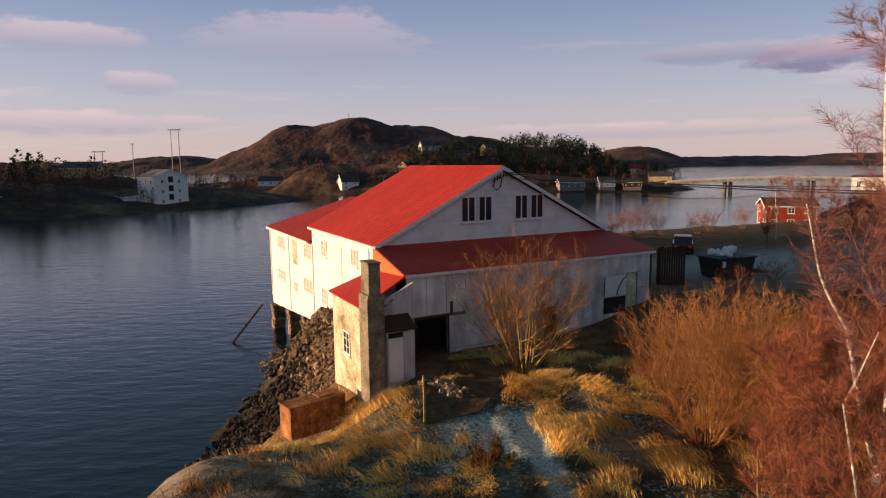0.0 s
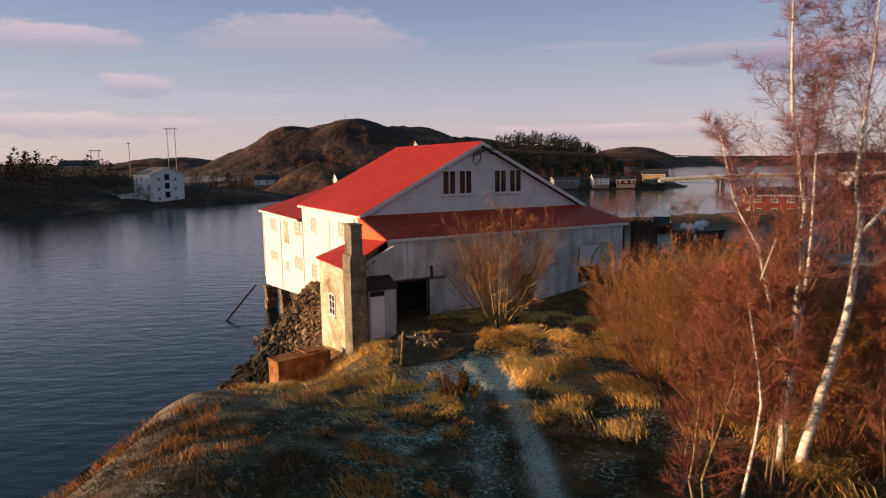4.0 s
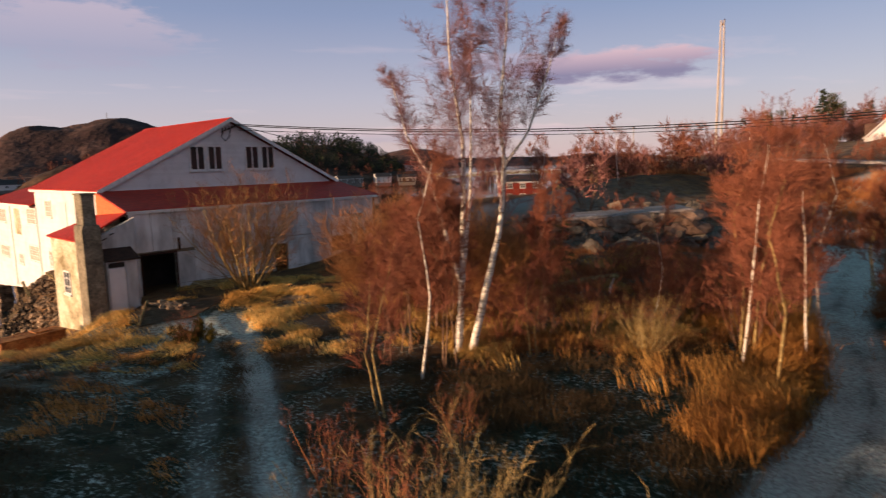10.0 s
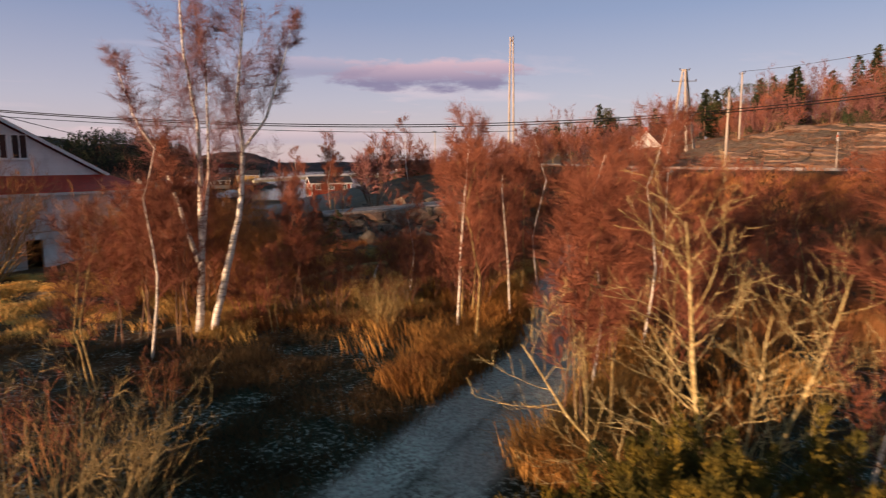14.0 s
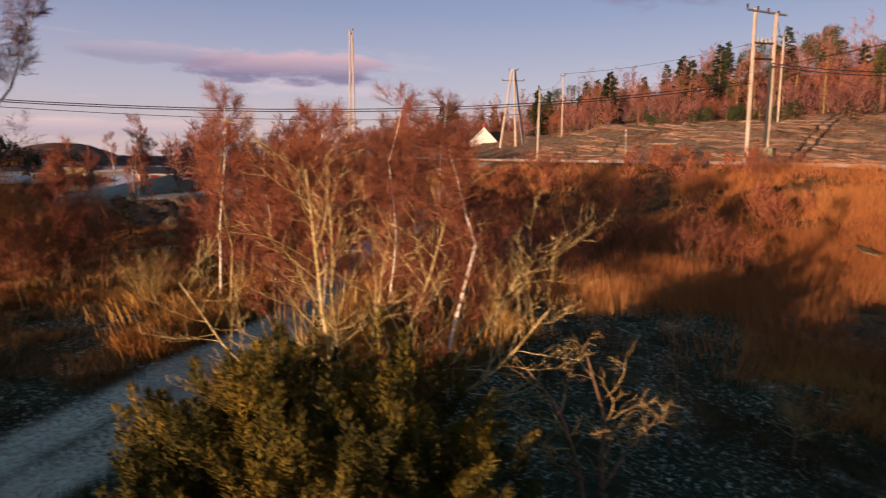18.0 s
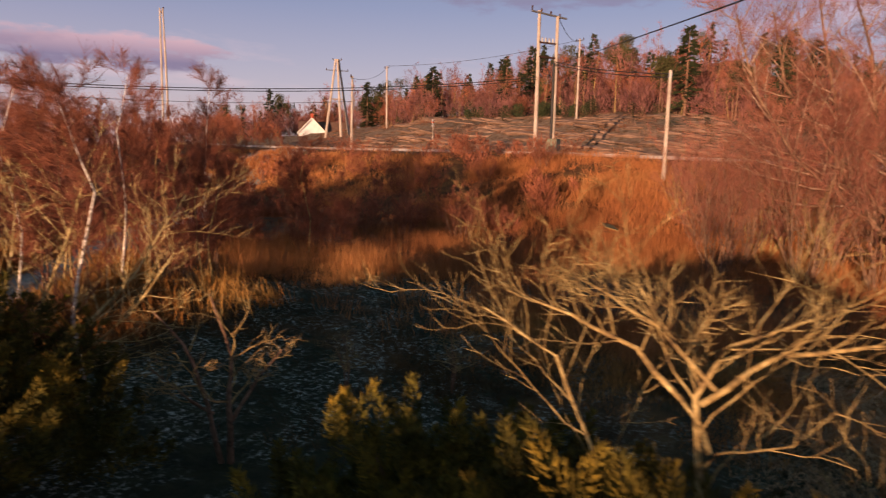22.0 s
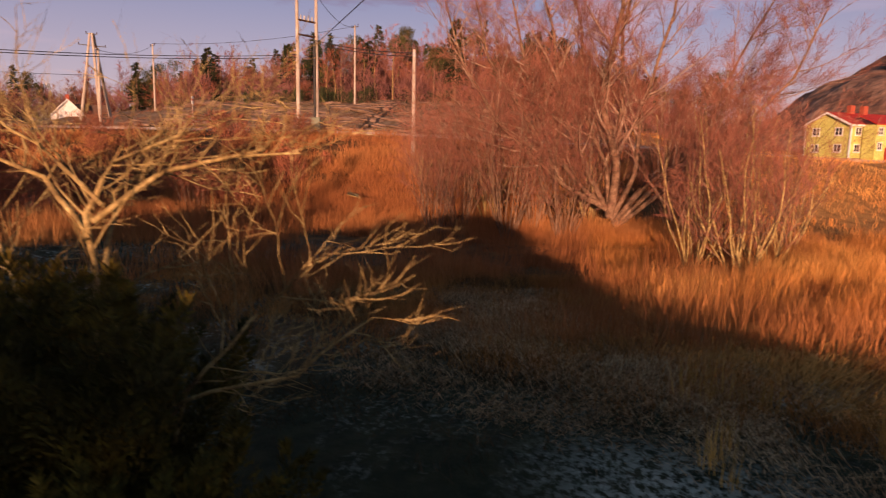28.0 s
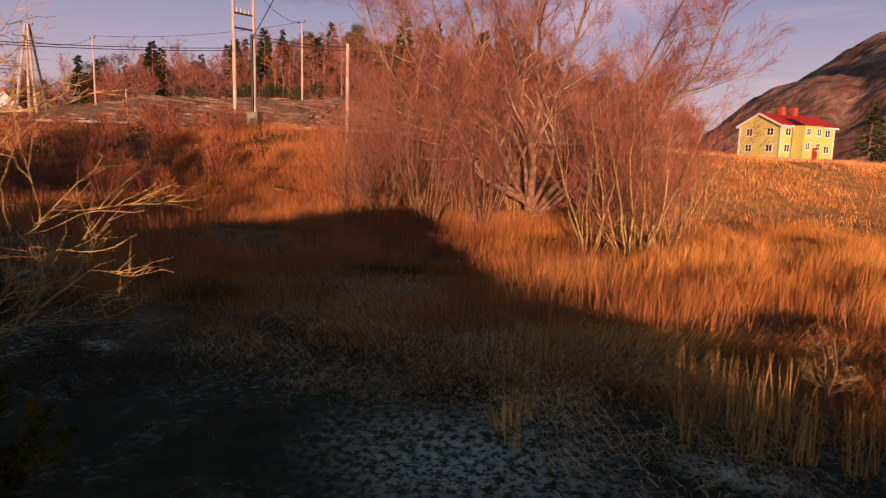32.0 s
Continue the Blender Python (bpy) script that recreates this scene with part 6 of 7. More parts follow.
while n < 46:
    x, y = rng.uniform(27, 70), rng.uniform(36, 84)
    if x - 0.62 * y < 2 or inland(np.array([x]), np.array([y]))[0] < 3 or abs(x - float(road_x(y))) < 4.5 or hump(x, y, 54, 99, 9, 12) > 0.3:
        continue
    s = rng.uniform(0.55, 1.0)
    copy_thing((under[n % 2], low[n % 2], under[n % 2])[n % 3], Matrix.LocRotScale((x, y, ground_z(x, y) - 0.1), Euler((0, 0, x * 7)), (s, s, s))).scale = (s, s, s)
    n += 1
grass("rusty_grass", 110000, ((12, 30, -36, -6), lambda x, y: (1 - 0.95 * hump(x, y, 14.6, -20.6, 3.2, 3.6)) * patchy(x, y, 1.6, 35) * smooth(x - 0.4 * (y + 20), 17.5, 21)), 0.36, 0.008, GOLD, "thin rusty grass in the frosty bog", 13, tuft=16, lean=0.8, loose=0.25)
grass("golden_grass", 60000, ((10, 30, 12, 27), lambda x, y: off_track(x, y) * smooth(fbm(x / 1.8, y / 1.8, 37, 3), 0.02, 0.12)), 0.5, 0.011, STRAW, "golden tussocks among the birches", 14, tuft=30, lean=1.5, loose=0.2, comb=0.7, arch=True)
grass("moss_grass", 60000, ((-12, 9, -5, 19), lambda x, y: off_track(x, y) * turf(x, y) * patchy(x, y, 1.6, 39) ** 2), 0.2, 0.011, SHADEMOSS, "short dark grass on the mossy shore rock", 15, tuft=18, lean=1.2, loose=0.22)
# Dark blades stand in for the ridge's shade on this ground.
grass("brown_grass", 60000, ((6, 22, -2, 14), lambda x, y: off_track(x, y) * patchy(x, y, 1.5, 41) ** 2), 0.30, 0.009, SHADEMOSS, "thin brown grass between the birches", 17, tuft=18, lean=0.9, loose=0.25)
grass("matted_grass", 60000, ((15, 28, -34, -15), lambda x, y: (1 - 0.9 * hump(x, y, 15.4, -20.6, 2.6, 3.2)) * patchy(x, y, 1.2, 43) * smooth(x - 0.5 * (y + 20), 16.3, 18.3)), 0.26, 0.008, MATTED, "flattened pale brown grass in the bog", 19, tuft=24, lean=2.4, loose=0.3, comb=0.7, arch=True)


# ---- poles, masts and lines ----
def pole(name, x, y, top, label, r=0.15, lean=(0, 0), group="utility poles"):
    z = ground_z(x, y) - 0.2
    t = empty(name, pose(x, y, z), label, "pole", group)
    part("shaft", rod([(0, 0, 0), (lean[0] / 2, lean[1] / 2, (top - z) / 2), (lean[0], lean[1], top - z)], r, r * 0.72, 10), POLE, t)
    return t, top - z


def arm(t, z, ang, half, n=3, size=0.05):
    c, s = math.cos(radians(ang)), math.sin(radians(ang))
    part("crossarm", rod([(-half * c, -half * s, z), (half * c, half * s, z)], size * 1.4, sides=6), METAL, t)
    for k in range(n):
        q = half * (2 * k / (n - 1) - 1) * 0.95 if n > 1 else 0
        part("insulator", rod([(q * c, q * s, z + 0.05), (q * c, q * s, z + 0.2), (q * c, q * s, z + 0.34)], 0.05, 0.075, 6), DARKBOARD, t)


hp = empty("transformer_pole", pose(65.0, 6.6, 8.55), "twin-legged wooden transformer pole with grey cabinet", "pole")
ux, uy = 1.75, -1.1
part("leg", rod([(0, 0, 0), (0.1, 0.05, 7), (0.15, 0.1, 13.4)], 0.19, 0.14, 10), POLE, hp)
part("leg", rod([(ux, uy, 0), (ux, uy, 7), (ux, uy, 13.1)], 0.19, 0.14, 10), POLE, hp)
part("crossarm", rod([(-0.75, 0.5, 13.25), (ux + 0.9, uy - 0.55, 13.0)], 0.09, sides=6), METAL, hp)
for k in range(4):
    f = k / 3
    part("insulator", rod([(-0.7 + (ux + 1.5) * f, 0.48 - 2.0 * 0.75 * f * 1.0, 13.25 - 0.25 * f), (-0.7 + (ux + 1.5) * f, 0.48 - 1.5 * f, 13.7 - 0.25 * f)], 0.06, 0.09, 6), DARKBOARD, hp)
for z in (10.6, 9.3):
    part("brace", rod([(0.05, 0, z), (ux, uy, z)], 0.09, sides=6), DARKBOARD, hp)
for k in range(4):
    part("switch", rod([(0.3 + 0.35 * k, -0.2 - 0.22 * k, 10.65), (0.3 + 0.35 * k, -0.2 - 0.22 * k, 11.05)], 0.1, 0.07, 6), METAL, hp)
part("conduit", rod([(ux - 0.25, uy + 0.1, 0.8), (ux - 0.24, uy + 0.1, 8.9)], 0.13, sides=6), BLACK, hp, "black cable conduit on the leg")
GREENBOX = material("grey_green_cabinet", [(0.13, 0.15, 0.11), (0.20, 0.22, 0.16)], 3, 0.6, 0.1)
part("cabinet", box(0.5, 1.75, -1.9, -0.9, 0.5, 1.75, bevel=0.03), GREENBOX, hp, "grey-green steel cabinet")
part("cabinet_lid", box(0.45, 1.8, -1.95, -0.85, 1.75, 1.83, bevel=0.02), GREENBOX, hp)

rp, h = pole("utility_pole", 56.5, -6.7, 14.9, "plain weathered wooden utility pole in the scrub", 0.16)
part("clamp", rod([(0, 0, h - 0.5), (0, 0, h - 0.2)], 0.15, 0.15, 6), METAL, rp)
pa, h = pole("utility_pole", 67.2, 29.8, 17.4, "leaning wooden utility pole beside the road", 0.15, (0.5, 0.2))
arm(pa, h - 0.2, 30, 0.4, 2)
pb, h = pole("utility_pole", 104.1, 50.0, 24.3, "wooden line pole on the rocky slope", 0.16)
arm(pb, h - 0.25, 60, 0.8, 3)
pc, h = pole("utility_pole", 104.0, 15.0, 26.5, "wooden line pole before the wood", 0.16)
arm(pc, h - 0.25, 60, 0.8, 3)
lp, h = pole("street_lamp", 66.0, 82.0, 15.5, "slim street lamp pole by the far road", 0.09)
part("lamp_head", box(-0.5, 0.3, -0.1, 0.1, h - 0.05, h + 0.1, bevel=0.02), METAL, lp)
mast = empty("twin_mast", pose(81.2, 79.9, ground_z(81.2, 79.9) - 0.2), "very tall pale twin-pole mast", "mast")
mh = 32.5 - ground_z(81.2, 79.9)
for dx in (-0.3, 0.3):
    part("leg", rod([(dx, -dx, 0), (dx * 0.8, -dx * 0.8, mh * 0.6), (dx * 0.5, -dx * 0.5, mh)], 0.2, 0.13, 8), POLE, mast)
part("top_fitting", rod([(0, 0, mh - 0.8), (0.25, -0.25, mh + 0.2)], 0.12, 0.1, 6), DARKBOARD, mast)
pyl = empty("lattice_pylon", pose(98.9, 57.0, ground_z(98.9, 57.0) - 0.2), "A-frame pylon of pale wooden poles", "pylon")
ph = 25.4 - ground_z(98.9, 57.0)
for sx, sy in ((-1.9, 1.2), (1.9, -1.2), (-1.0, -1.6)):
    part("leg", rod([(sx, sy, 0), (sx * 0.5, sy * 0.5, ph * 0.55), (sx * 0.12, sy * 0.12, ph)], 0.24, 0.16, 8), POLE, pyl)
part("brace", rod([(-0.9, 0.6, ph * 0.5), (0.9, -0.6, ph * 0.5)], 0.12, sides=6), POLE, pyl)
arm(pyl, ph - 1.9, 140, 2.0, 3)
arm(pyl, ph - 0.1, 140, 0.8, 2)
mk, h = pole("road_marker", 67.2, 19.0, 12.4, "white-topped snow marker post by the road", 0.07, group="")
part("sign", box(-0.16, 0.16, -0.03, 0.03, h - 0.7, h + 0.05, bevel=0.01), TRIM, mk, "small white and red plate")
part("sign_band", box(-0.165, 0.165, -0.035, 0.035, h - 0.35, h - 0.2), CHEEK, mk)


def wire(points, sag, r, name="power_line", label="black overhead power cable"):
    a, b = Vector(points[0]), Vector(points[1])
    n = 28
    pts = [a.lerp(b, i / n) - Vector((0, 0, sag * 4 * (i / n) * (1 - i / n))) for i in range(n + 1)]
    t = empty(name, Matrix.Translation(a), label, "cable", "overhead lines")
    part("cable", rod([p - a for p in pts], r, sides=5), BLACK, t)


apex = HOUSE @ Vector((8.8, 0.0, 13.3))
for dz in (0.0, 0.22):
    wire((apex + Vector((0, 0, dz * 0.4)), (65.1, 6.6, 15.8 + dz)), 2.1, 0.03)
wire((apex + Vector((0.2, 0, -0.3)), (67.4, 29.9, 14.6)), 1.3, 0.022)
for dz in (0, 0.25):
    wire(((66.6, 5.6, 17.3 + dz), (56.5, -6.7, 14.4 + dz)), 0.25, 0.035)
wire(((66.7, 5.6, 17.2), (-6.0, -31.6, 9.6)), 0.1, 0.03)
wire(((67.6, 30.0, 17.2), (104.1, 50.0, 24.1)), 0.8, 0.025)
wire(((104.1, 50.0, 24.4), (104.0, 15.0, 26.4)), 0.9, 0.03)
wire(((104.0, 15.0, 26.4), (66.8, 5.5, 21.7)), 1.0, 0.03)
wire((apex + Vector((0.3, 0, 0)), (48, 88, 10)), 1.5, 0.025)

# ---- houses ----
CABINROOF = material("brown_sheet_roof", [(0.10, 0.055, 0.04), (0.18, 0.10, 0.07)], 1.0, 0.8, 0.2, fine=5)
SLATE = material("dark_slate_roof", [(0.035, 0.032, 0.035), (0.07, 0.062, 0.062)], 1.0, 0.7, 0.2, fine=5)
YELLOW = material("yellow_clapboard", [(0.50, 0.48, 0.12), (0.62, 0.60, 0.20)], 1.0, 0.75, 0.15, fine=7)
REDWOOD = material("falun_red_boarding", [(0.24, 0.030, 0.016), (0.36, 0.05, 0.026)], 1.0, 0.85, 0.2, fine=7)
BRICK = material("red_brick_chimney", [(0.30, 0.055, 0.03), (0.42, 0.09, 0.05)], 6, 0.9, 0.3)
GREY = material("grey_boarding", [(0.14, 0.13, 0.12), (0.26, 0.24, 0.22)], 1.0, 0.85, 0.2, fine=6)
OCHRE = material("ochre_boarding", [(0.40, 0.25, 0.08), (0.52, 0.36, 0.14)], 1.0, 0.85, 0.2, fine=6)


def cottage(name, x, y, z, yaw, w, d, h, rise, wall, top, label, floors=2, per=(3, 2), chimneys=(), group="", trim=TRIM, over=0.35):
    """A gabled house: w along its ridge (local x), d deep; windows on the long front (-y) and both gables."""
    t = empty(name, pose(x, y, z, 0, 0, yaw), label, "house", group)
    part("foundation", box(-w / 2 + 0.05, w / 2 - 0.05, -d / 2 + 0.05, d / 2 - 0.05, -1.5, 0.35), GREY, t)
    part("wall", prism([(-d / 2, 0.35), (d / 2, 0.35), (d / 2, h), (0, h + rise), (-d / 2, h)], "x", -w / 2, w / 2), wall, t)
    for s in (-1, 1):
        e = d / 2 + over
        zz = h - rise * over / (d / 2)
        r = part("roof", slab([(-w / 2 - over, s * e, zz + 0.12), (w / 2 + over, s * e, zz + 0.12), (w / 2 + over, 0, h + rise + 0.12), (-w / 2 - over, 0, h + rise + 0.12)], 0.11), top, t)
        for g in (-1, 1):
            part("barge_board", prism([(s * e, zz - 0.16), (0, h + rise - 0.16), (0, h + rise + 0.10), (s * e, zz + 0.10)], "x", g * (w / 2 + over + 0.03) - 0.02, g * (w / 2 + over + 0.03) + 0.02), trim, r)
        part("fascia", box(-w / 2 - over, w / 2 + over, s * (e + 0.025) - 0.02, s * (e + 0.025) + 0.02, zz - 0.12, zz + 0.08), trim, r)
    for sx in (-1, 1):
        for sy in (-1, 1):
            part("corner_board", box(sx * w / 2 - 0.09, sx * w / 2 + 0.09, sy * d / 2 - 0.09, sy * d / 2 + 0.09, 0.36, h - 0.05), trim, t)
    storey = (h - 0.4) / floors
    for f in range(floors):
        z0 = 0.4 + storey * f + storey * 0.32
        z1 = z0 + min(1.3, storey * 0.5)
        for side in (-1, 1):
            for k in range(per[0]):
                c = -w / 2 + w * (k + 0.5) / per[0]
                window(t, "y", c - 0.5, c + 0.5, z0, z1, 2, 2, trim, side, s=side * d / 2)
            for k in range(per[1]):
                c = -d / 2 + d * (k + 0.5) / per[1]
                window(t, "x", c - 0.5, c + 0.5, z0, z1, 2, 2, trim, side, s=side * w / 2)
    for c in chimneys:
        part("chimney", box(c - 0.35, c + 0.35, -0.3, 0.3, h + rise - 0.6, h + rise + 1.0, bevel=0.02), BRICK, t)
    return t


yz = ground_z(96, -53) + 0.3
yh = cottage("yellow_house", 96.2, -52.4, yz, -58, 9.4, 6.0, 4.3, 1.4, YELLOW, ROOF, "yellow clapboard house with red roof and white trim", 2, (4, 2), (-1.2, 1.0))
part("porch", box(-3.0, 0.3, -4.8, -3.2, -0.6, 4.2, bevel=0.02), YELLOW, yh)
part("porch_roof", slab([(-3.2, -5.0, 4.25), (0.5, -5.0, 4.25), (0.5, -2.8, 5.3), (-3.2, -2.8, 5.3)], 0.1), ROOF, yh)
part("porch_door", box(-1.4, -0.5, -4.86, -4.81, -0.4, 1.6, bevel=0.01), REDWOOD, yh, "red cellar door")
for c in (-2.3, -0.5):
    for z in (0.6, 2.3):
        window(yh, "y", c - 0.4, c + 0.4, z + 0.7, z + 1.6, 2, 2, TRIM, -1, s=-4.8)
cottage("cabin", 116.0, 77.5, 11.3, -140, 7.0, 5.4, 2.2, 2.8, WHITE, CABINROOF, "small white cabin with steep brown roof", 1, (2, 1), (1.5,))
cab = bpy.data.objects["cabin"]
part("wing", prism([(-3.4, 0.35), (1.4, 0.35), (1.4, 2.2), (-1.0, 4.3), (-3.4, 2.2)], "y", -2.75, 7.0), WHITE, cab, "low white side wing of the cabin")
for s in (-1, 1):
    part("wing_roof", slab([(-1.0 + s * 2.8, -2.9, 2.05), (-1.0 + s * 2.8, 7.3, 2.05), (-1.0, 7.3, 4.45), (-1.0, -2.9, 4.45)], 0.1), CABINROOF, cab)
cottage("red_house", 54.0, 99.0, ground_z(54, 99) - 0.2, -15, 7.0, 5.4, 4.0, 1.0, REDWOOD, SLATE, "red timber house with white window frames", 2, (3, 2))
cottage("long_hall", 126.0, 176.0, 4.5, -38, 20.0, 9.0, 4.2, 0.5, WHITE, CABINROOF, "low white hall beyond the trees", 1, (6, 2))
far = (("storehouse", -104, 236, -0.9, -41, 13, 12.5, 11, 2.6, WHITE, GREY, "tall white gabled storehouse on the far quay", 3, (3, 2)),
       ("shed_house", -112.5, 228.5, -0.9, -41, 10, 9, 4.2, 0.4, WHITE, SLATE, "low white shed beside the storehouse", 1, (2, 1)),
       ("villa", -151, 268, 9.2, 10, 14, 9, 4.5, 2.4, OCHRE, SLATE, "ochre villa with dark roof on the headland", 2, (3, 2)),
       ("boathouse", -146, 205, 0.2, -50, 9, 7, 3.2, 3.4, REDWOOD, SLATE, "dark red boathouse by the water", 1, (1, 1)),
       ("boathouse", -170, 208, 1.0, -50, 10, 8, 4.2, 3.2, GREY, SLATE, "grey weathered boathouse by the water", 1, (1, 1)),
       ("boathouse", -182, 222, 2.0, -50, 10, 8, 4.6, 3.0, WHITE, SLATE, "pale house with slate roof on the headland", 2, (2, 2)),
       ("quay_house", -49, 330, 0.4, 28, 9, 7, 4.6, 3.8, WHITE, SLATE, "white and red quayside house with dark roof", 2, (2, 2)),
       ("cottage", -92, 342, 2.5, 10, 13, 6, 3.0, 2.2, WHITE, SLATE, "white cottage on the far knoll", 1, (3, 1)),
       ("cottage", -20, 352, 9.0, 60, 6, 5, 3.4, 2.4, OCHRE, SLATE, "small sunlit ochre cottage", 1, (1, 1)),
       ("cottage", -8, 395, 21.0, 20, 11, 7, 3.6, 3.0, WHITE, SLATE, "white house among the island trees", 2, (3, 2)),
       ("cottage", 12, 380, 16.0, 0, 9, 7, 3.4, 2.0, GREY, SLATE, "grey house among the island trees", 1, (2, 1)),
       ("round_house", 28, 385, 18.0, 30, 7, 7, 4.4, 2.2, OCHRE, SLATE, "sunlit ochre house on the hill", 2, (2, 2)),
       ("wharf_shed", 66, 327, 0.6, 5, 13, 7, 3.0, 1.4, GREY, SLATE, "grey wharf shed by the sound", 2, (4, 2)),
       ("wharf_shed", 84, 326, 0.6, 0, 8, 6, 3.6, 1.8, WHITE, SLATE, "white wharf house by the sound", 2, (3, 2)),
       ("wharf_shed", 97, 325, 0.6, -10, 9, 6, 2.8, 1.6, DARKBOARD, SLATE, "dark wharf shed by the sound", 1, (3, 2)),
       ("cottage", 114, 332, 2.0, -20, 11, 7, 3.8, 2.4, OCHRE, SLATE, "sunlit ochre house near the bridge", 2, (3, 2)),
       ("cottage", 112, 362, 6.0, -20, 9, 6, 3.8, 2.2, WHITE, ROOF, "white house near the bridge", 2, (2, 2)))
for name, x, y, z, yaw, wd, dp, h, rise, wall, top, label, floors, per in far:
    cottage(name, x, y, z, yaw, wd, dp, h, rise, wall, top, label, floors, per, group="houses across the water")
st = bpy.data.objects["storehouse"]
for k in range(3):
    part("loading_hatch", box(6.505, 6.58, -0.9, 0.9, 2.6 + 3.2 * k, 4.7 + 3.2 * k, bevel=0.02), DARKFILL, st)

# the low bridge over the sound
bridge = empty("bridge", pose(0, 0, 0), "low pale concrete road bridge on paired piers", "bridge")
nb = 14
for k in range(nb):
    f0, f1 = k / nb, (k + 1) / nb
    def deck(f):
        return Vector((112 + 108 * f, 318 - 16 * f, 3.2 + 2.2 * math.sin(math.pi * f) - 0.6 * f))
    a, b = deck(f0), deck(f1)
    side = Vector((0.15, 1.0, 0)) * 3.2
    part("deck_span", slab([a - side, b - side, b + side, a + side], 1.3), RENDERED, bridge)
    part("parapet", slab([a - side + Vector((0, -0.1, 1.0)), b - side + Vector((0, -0.1, 1.0)), b - side + Vector((0, 0.15, 1.0)), a - side + Vector((0, 0.15, 1.0))], 1.05), WHITE, bridge)
for f in (0.27, 0.62):
    for o in (-1.4, 1.4):
        p = deck(f)
        part("pier", rod([(p.x + o, p.y, SEA - 3), (p.x + o, p.y, p.z - 1.25)], 0.9, 0.9, 10), GREY, bridge)
# moored boat
boat = empty("fishing_boat", pose(-30, 316, SEA, 0, 0, 30), "small white fishing boat moored at the quay", "boat")
part("hull", prism([(-5, 1.6), (5.5, 2.0), (4, -0.4), (-4.6, -0.4)], "y", -1.5, 1.5), WHITE, boat)
part("wheelhouse", box(-2.5, 0.5, -1.1, 1.1, 1.6, 4.0, bevel=0.08), WHITE, boat)
part("mast", rod([(0.8, 0, 1.8), (0.8, 0, 8.0)], 0.1, 0.06, 6), WHITE, boat)
# far-shore line pylons
for x, y, h, two in ((-125, 300, 30, True), (-150, 310, 24, False), (-156, 290, 20, True), (-205, 280, 16, False)):
    t = empty("line_pylon", pose(x, y, 1.0), "tall thin power line pylon over the far headland", "pylon", "far pylons")
    for dx in ((-1.8, 1.8) if two else (0,)):
        part("leg", rod([(dx, 0, 0), (dx, 0, h)], 0.22, 0.16, 6), POLE, t)
    part("crossarm", rod([(-3.0 if two else -0.8, 0, h - 0.3), (3.0 if two else 0.8, 0, h - 0.3)], 0.2, sides=6), POLE, t)
cairn = empty("summit_mast", pose(-215, 1490, float(MOUNTAIN(np.array([[-215.0]]), np.array([[1490.0]]))[0, 0]) - 3), "thin mast on the mountain top", "mast")
part("shaft", rod([(0, 0, 0), (0, 0, 16)], 0.7, 0.5, 6), METAL, cairn)


DARKSCRUB = material("dark_bare_scrub", [(0.030, 0.017, 0.013), (0.075, 0.042, 0.030)], 0.1, 0.9, 0, random=0.4)


def tiny_wood(name, n, seed, area, fz, label, mat, hmin, hmax):
    """Far trees too many to count: small ragged crowns, conifers and bare rounded ones."""
    rs = random.Random(seed)
    vs, fs = [], []
    k = 0
    while k < n:
        x, y = rs.uniform(area[0], area[1]), rs.uniform(area[2], area[3])
        z = float(fz(np.array([[x]]), np.array([[y]]))[0, 0])
        if z < SEA + 2.0:
            k += 0.2
            continue
        k += 1
        h = rs.uniform(hmin, hmax)
        wide = h * rs.uniform(0.18, 0.4)
        cone = rs.random() < 0.45
        for j in range(70):
            f = rs.random()
            q = wide * ((1 - f) if cone else math.sin(math.pi * (0.15 + 0.8 * f))) * rs.uniform(0.3, 1.0)
            a = rs.uniform(0, math.tau)
            o = Vector((x + q * math.cos(a), y + q * math.sin(a), z + h * (0.12 + 0.85 * f)))
            d = Vector((math.cos(a), math.sin(a), rs.uniform(-0.3, 0.9))).normalized()
            s = d.orthogonal().normalized() * h * 0.028
            b = len(vs)
            vs.extend((o - s, o + s, o + d * h * 0.11))
            fs.append((b, b + 1, b + 2))
    return tagged(mesh(name, vs, fs, mat), label, "woodland", kind="stuff")


tiny_wood("far_wood", 950, 301, (-20, 130, 345, 440), ISLAND, "mixed dark wood on the island hill", CONIFER, 5, 10)
tiny_wood("far_scrub", 420, 302, (-110, 130, 325, 420), ISLAND, "reddish bare scrub on the island", TWIG, 3, 6)
tiny_wood("far_scrub", 620, 303, (-260, -80, 190, 300), HEADLAND, "dark scrub and gardens on the headland", DARKSCRUB, 3, 8)
tiny_wood("far_wood", 9, 304, (-162, -126, 218, 262), HEADLAND, "garden spruces on the headland", CONIFER, 9, 14)

# ---- things in the yard and on the shore ----
crate = empty("rusty_tank", pose(-6.4, 29.4, 1.15, 0, 0, 41), "rusty steel box tank on the shore grass", "tank")
part("body", box(-1.5, 1.5, -0.52, 0.52, 0.0, 1.56, bevel=0.02), RUST, crate)
part("lid", box(-1.54, 1.54, -0.56, 0.56, 1.56, 1.63, bevel=0.015), RUST, crate, "reddish rusted lid")
for k in range(4):
    part("rib", box(-1.47 + k * 0.97 - 0.03, -1.47 + k * 0.97 + 0.03, -0.57, -0.522, 0.03, 1.54), RUST, crate)
part("hatch", box(0.2, 1.0, -0.3, 0.4, 1.632, 1.70, bevel=0.015), RUST, crate, "raised rusty hatch on the lid")
